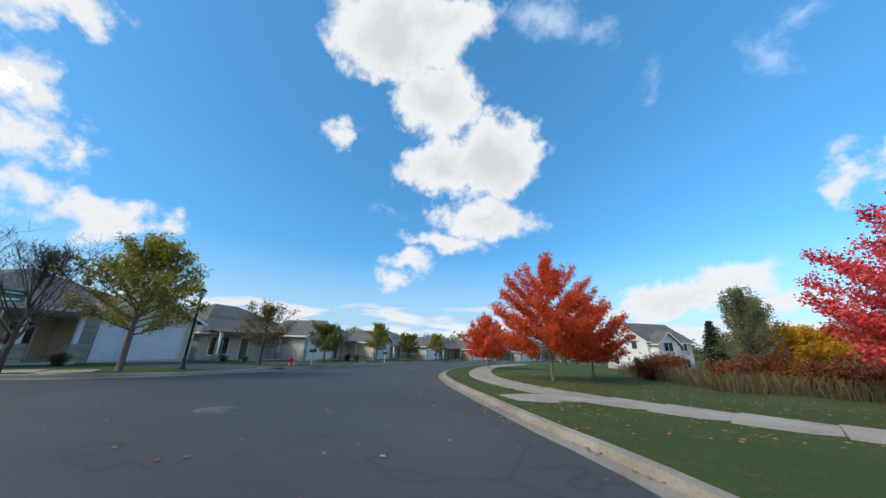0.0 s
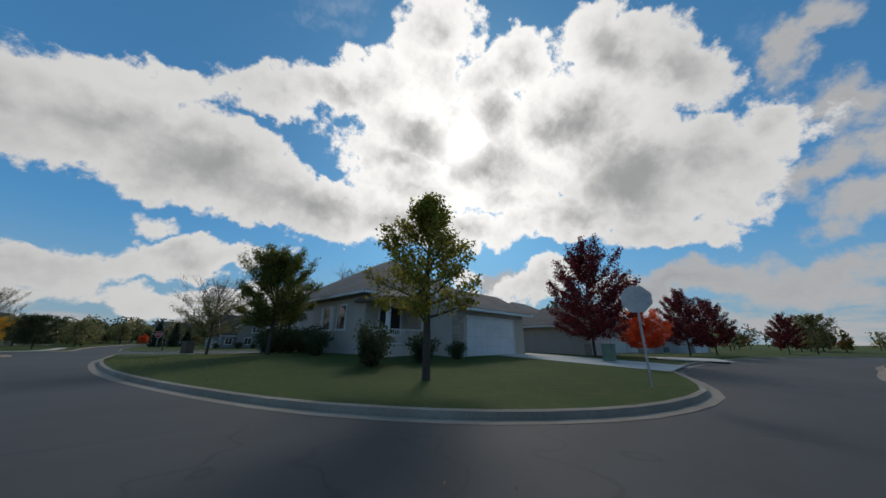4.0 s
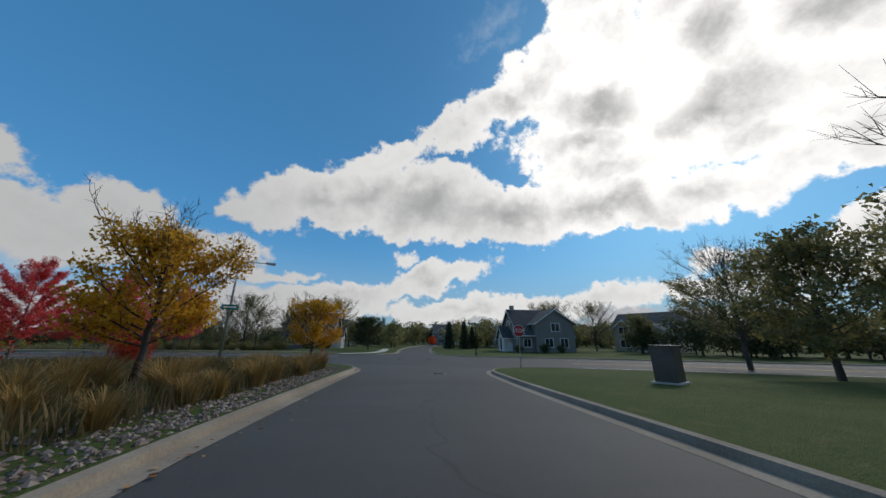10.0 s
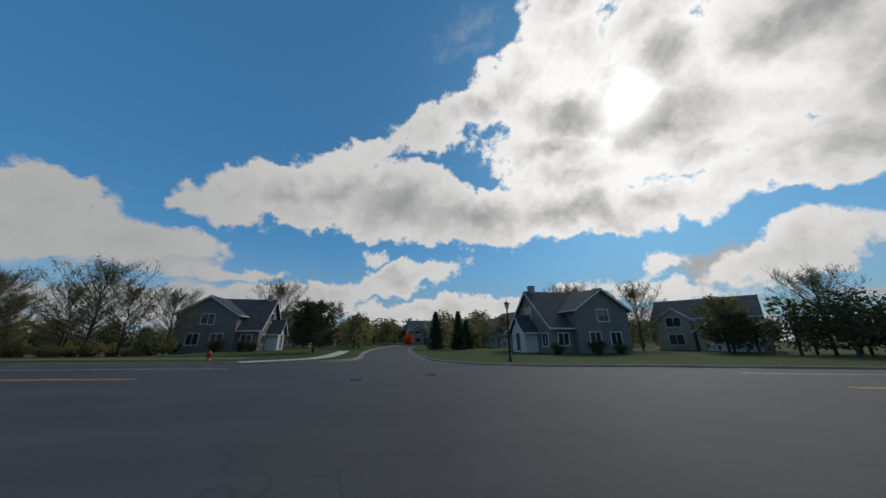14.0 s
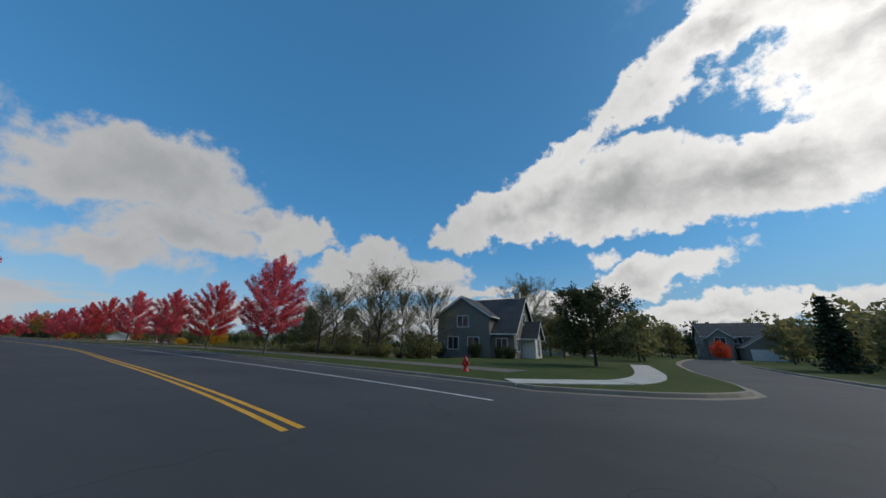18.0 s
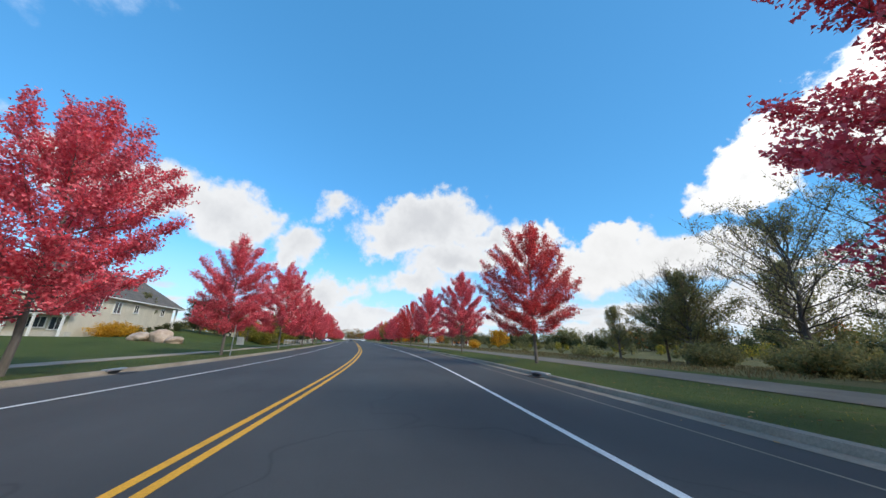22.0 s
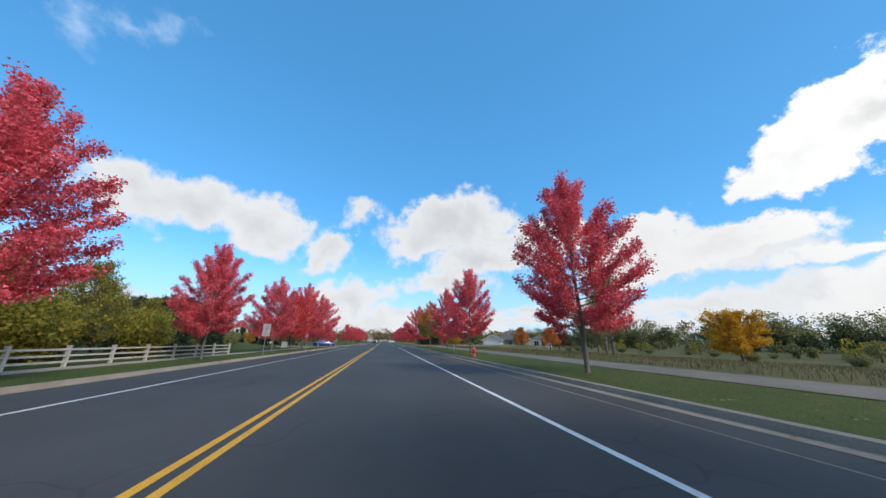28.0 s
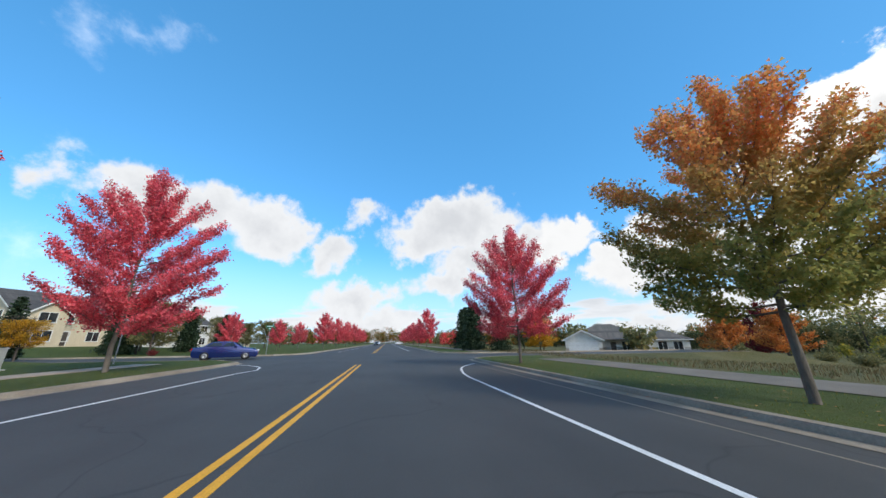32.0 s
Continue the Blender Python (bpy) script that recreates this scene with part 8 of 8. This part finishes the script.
back_sign(123.9, mid(123.9) + 8.5, 96, 0.62, 1.08, 1.6, "rectangular road sign seen from its grey back")
back_sign(57.4, mid(57.4) + 8.3, 90, 0.04, 0.1, 1.9, "slim bare sign post in the verge")
back_sign(139.5, mid(139.5) + 8.7, 96, 0.3, 0.45, 1.7, "small road sign seen from its back")
t = thing("road_sign", "no-parking sign with a red ring on a steel post", "road sign", (123.7, -31.0, terrain(123.7, -31.0)), -88)
sign_post(t, 2.45)
plate = part("plate", boxed(-0.16, 0.16, -0.034, -0.028, 1.95, 2.42, bevel=0.002), SIGN_WHITE, t)
part("red_ring", tubes("red_ring", [([(0.105 * math.cos(k * math.pi / 14), -0.0365, 2.23 + 0.105 * math.sin(k * math.pi / 14)) for k in range(29)], [0.008] * 29)], SIGN_RED), None, plate)
letter = part("lettering", text_mesh("P", 0.16, BLACK_METAL), None, plate)
letter.matrix_basis = pose(0, -0.037, 2.23, 90, 0, 0)
part("slash", on_wall(boxed(-0.1, 0.1, -0.0405, -0.0395, -0.008, 0.008), Matrix.Translation((0, 0, 2.23)) @ Matrix.Rotation(radians(45), 4, "Y")), SIGN_RED, plate)
part("text_bar", boxed(-0.1, 0.1, -0.0375, -0.0345, 1.99, 2.04), SIGN_RED, plate)
t = thing("road_sign", "small green and white information sign on a mulched bank", "road sign", (164.5, 1.3, terrain(164.5, 1.3)), 70)
sign_post(t, 2.1)
part("plate", boxed(-0.25, 0.25, -0.034, -0.028, 1.4, 2.05), SIGN_WHITE, t)
part("green_panel", boxed(-0.24, 0.24, -0.038, -0.035, 1.65, 2.04), SIGN_GREEN, t)


def mailbox(x, y, turn, label):
    t = thing("mailbox", label, "mailbox", (x, y, terrain(x, y)), turn)
    part("post", boxed(-0.05, 0.05, -0.05, 0.05, -0.3, 1.0), FENCE_WHITE, t)
    bm = boxed(-0.11, 0.11, -0.26, 0.26, 1.0, 1.14)
    m = Matrix.Translation((0, -0.26, 1.14)) @ Matrix.Rotation(radians(-90), 4, "X")
    body = part("box", bm, BLACK_METAL, t)
    part("hood", on_wall(lathe([(0.11, 0.0), (0.11, 0.52)], 16), m), BLACK_METAL, body)
    part("flag", boxed(0.115, 0.125, -0.1, -0.02, 1.12, 1.36), SIGN_RED, body)


for x, y, a in ((-12.7, 79.8, 90), (-12.0, 93.0, 88), (-9.4, 108.0, 80), (-3.4, 124.0, 66)):
    mailbox(x, y, a, "black mailbox on a white post at the kerb")


CAST_IRON = worn("cast_iron", (0.06, 0.06, 0.06), (0.1, 0.098, 0.095), (0.15, 0.147, 0.143), 0.7, 2.0, 30.0, 0.2, 0.004)


def manhole(x, y, label, r=0.36):
    t = thing("manhole_cover", label, "manhole cover", (x, y, elev(x, y)))
    part("frame", lathe([(r + 0.06, 0.001), (r + 0.055, 0.006), (r, 0.0062)], 28), CAST_IRON, t)
    bm = lathe([(r - 0.01, 0.0063), (r - 0.02, 0.012), (0.02, 0.0125)], 28)
    lid = part("lid", bm, CAST_IRON, t)
    for i in range(-3, 4):
        part("rib", boxed(-0.24, 0.24, i * 0.08 - 0.012, i * 0.08 + 0.012, 0.0127, 0.017), CAST_IRON, lid)


for x, y in ((0.5, -12.5), (-2.9, -13.6), (-2.6, 62.6), (-1.6, 6.2)):
    manhole(x, y, "worn steel manhole cover in the asphalt")


def drain(x, y, turn, label):
    t = thing("storm_drain", label, "storm drain", (x, y, elev(x, y)), turn)
    part("hood", boxed(-0.5, 0.5, 0.0, 0.2, 0.1, 0.165, bevel=0.015), GALV, t)
    part("throat", boxed(-0.42, 0.42, -0.01, 0.005, 0.02, 0.099), BLACK_METAL, t)
    bm = bmesh.new()
    for i in range(9):
        box(bm, -0.4 + i * 0.095, -0.345 + i * 0.095, -0.42, -0.05, 0.014, 0.024)
    part("grate", bm, BLACK_METAL, t)


for x, s in ((46.5, 1), (73.8, 1), (136.0, 1), (44.4, -1), (71.2, -1), (134.0, -1)):
    bx, by = beside(x, s * HALF)
    drain(bx, by, 0 if s > 0 else 180, "cast iron storm drain set in the kerb")
drain(-17.6, 61.0, -25, "cast iron storm drain set in the kerb")

# driveways of the houses
ribbon("driveway", [(-11.6, 72.8), (-15, 73.0), (-18, 73.2), (-21.2, 73.2)], 5.4, 0.012, ASPHALT, "dark asphalt driveway to a white garage door", "driveway")
for (x, y), (gx, gy) in (((-12.1, 82.0), (-18.8, 81.0)), ((-11.2, 96.6), (-17.9, 96.6)), ((-7.4, 112.0), (-13.4, 113.0)), ((-0.8, 130.0), (-6.3, 130.0))):
    ribbon("driveway", [(x, y), ((x + gx) / 2, (y + gy) / 2), (gx, gy)], 5.2, 0.012, ASPHALT, "dark asphalt driveway to a garage", "driveway")
ribbon("driveway", [(-22.8, 52.6), (-22.8, 48), (-22.8, 43.3)], 5.4, 0.012, PALE_CONCRETE, "pale concrete driveway to the corner house", "driveway")
ribbon("driveway", [(-34.5, 53.9), (-33.6, 50), (-33.3, 46.3)], 5.2, 0.012, PALE_CONCRETE, "pale concrete driveway beside a maple", "driveway")

# footpaths in concrete slabs
def slabs(name, label, line, wide, length, mat, gap=0.014, z=0.03):
    """A footpath: each slab is a piece of its own along the line."""
    walk_way = thing(name, label, "footpath", (0, 0, 0), 0, "", "structure")
    pts = spline(line, 0.25)
    me_bm = boxed(-length / 2 + gap / 2, length / 2 - gap / 2, -wide / 2, wide / 2, -0.09, 0.0, bevel=0.008)
    me = bpy.data.meshes.new("slab")
    me_bm.to_mesh(me)
    me_bm.free()
    me.materials.append(mat)
    dist, k = 0.0, 0
    nxt = length / 2
    for a, b in zip(pts, pts[1:]):
        d = (b - a).length
        while dist + d >= nxt:
            p = a.lerp(b, (nxt - dist) / d)
            s = new("slab", me)
            s.parent = walk_way
            s.matrix_basis = pose(p.x, p.y, terrain(p.x, p.y) + z, 0, 0, math.degrees(math.atan2(b.y - a.y, b.x - a.x)))
            nxt += length
            k += 1
        dist += d


SLAB = worn("slab_concrete", (0.27, 0.22, 0.165), (0.35, 0.29, 0.225), (0.42, 0.36, 0.29), 0.9, 0.7, 25.0, 0.3, 0.006)
slabs("footpath_east", "buff concrete footpath beside the orange maple", [(30, 52), (20, 58.5), (13, 62.6), (7.6, 66.3), (4.9, 68.9), (2.9, 72.6), (1.5, 77.6), (0.8, 86), (1.4, 97), (5, 113)], 1.6, 1.5, SLAB)
slabs("footpath_ramp", "concrete kerb ramp to the crossing", [(5.6, 67.8), (3.4, 66.5)], 1.5, 1.2, SLAB, z=0.025)
slabs("footpath_west", "pale concrete footpath along the cream house", [(-13.8, 66.8), (-16.5, 64.0), (-20.5, 62.0), (-26, 61.2), (-34, 62.4), (-44, 64.6), (-62, 71.2)], 1.3, 1.5, SLAB)
slabs("footpath_ramp", "concrete kerb ramp at the corner", [(-14.4, 65.8), (-13.0, 65.2)], 1.5, 1.1, SLAB, z=0.025)
slabs("footpath_north", "pale concrete footpath along the avenue", [(x, mid(x) + 12.4) for x in range(14, 163, 4)], 1.4, 1.5, SLAB)
slabs("footpath_south", "concrete footpath at the opposite corner", [(8.6, -22.9), (6.8, -24.2), (4.6, -26.5), (3.6, -32), (3.4, -45)], 1.4, 1.5, PALE_CONCRETE)
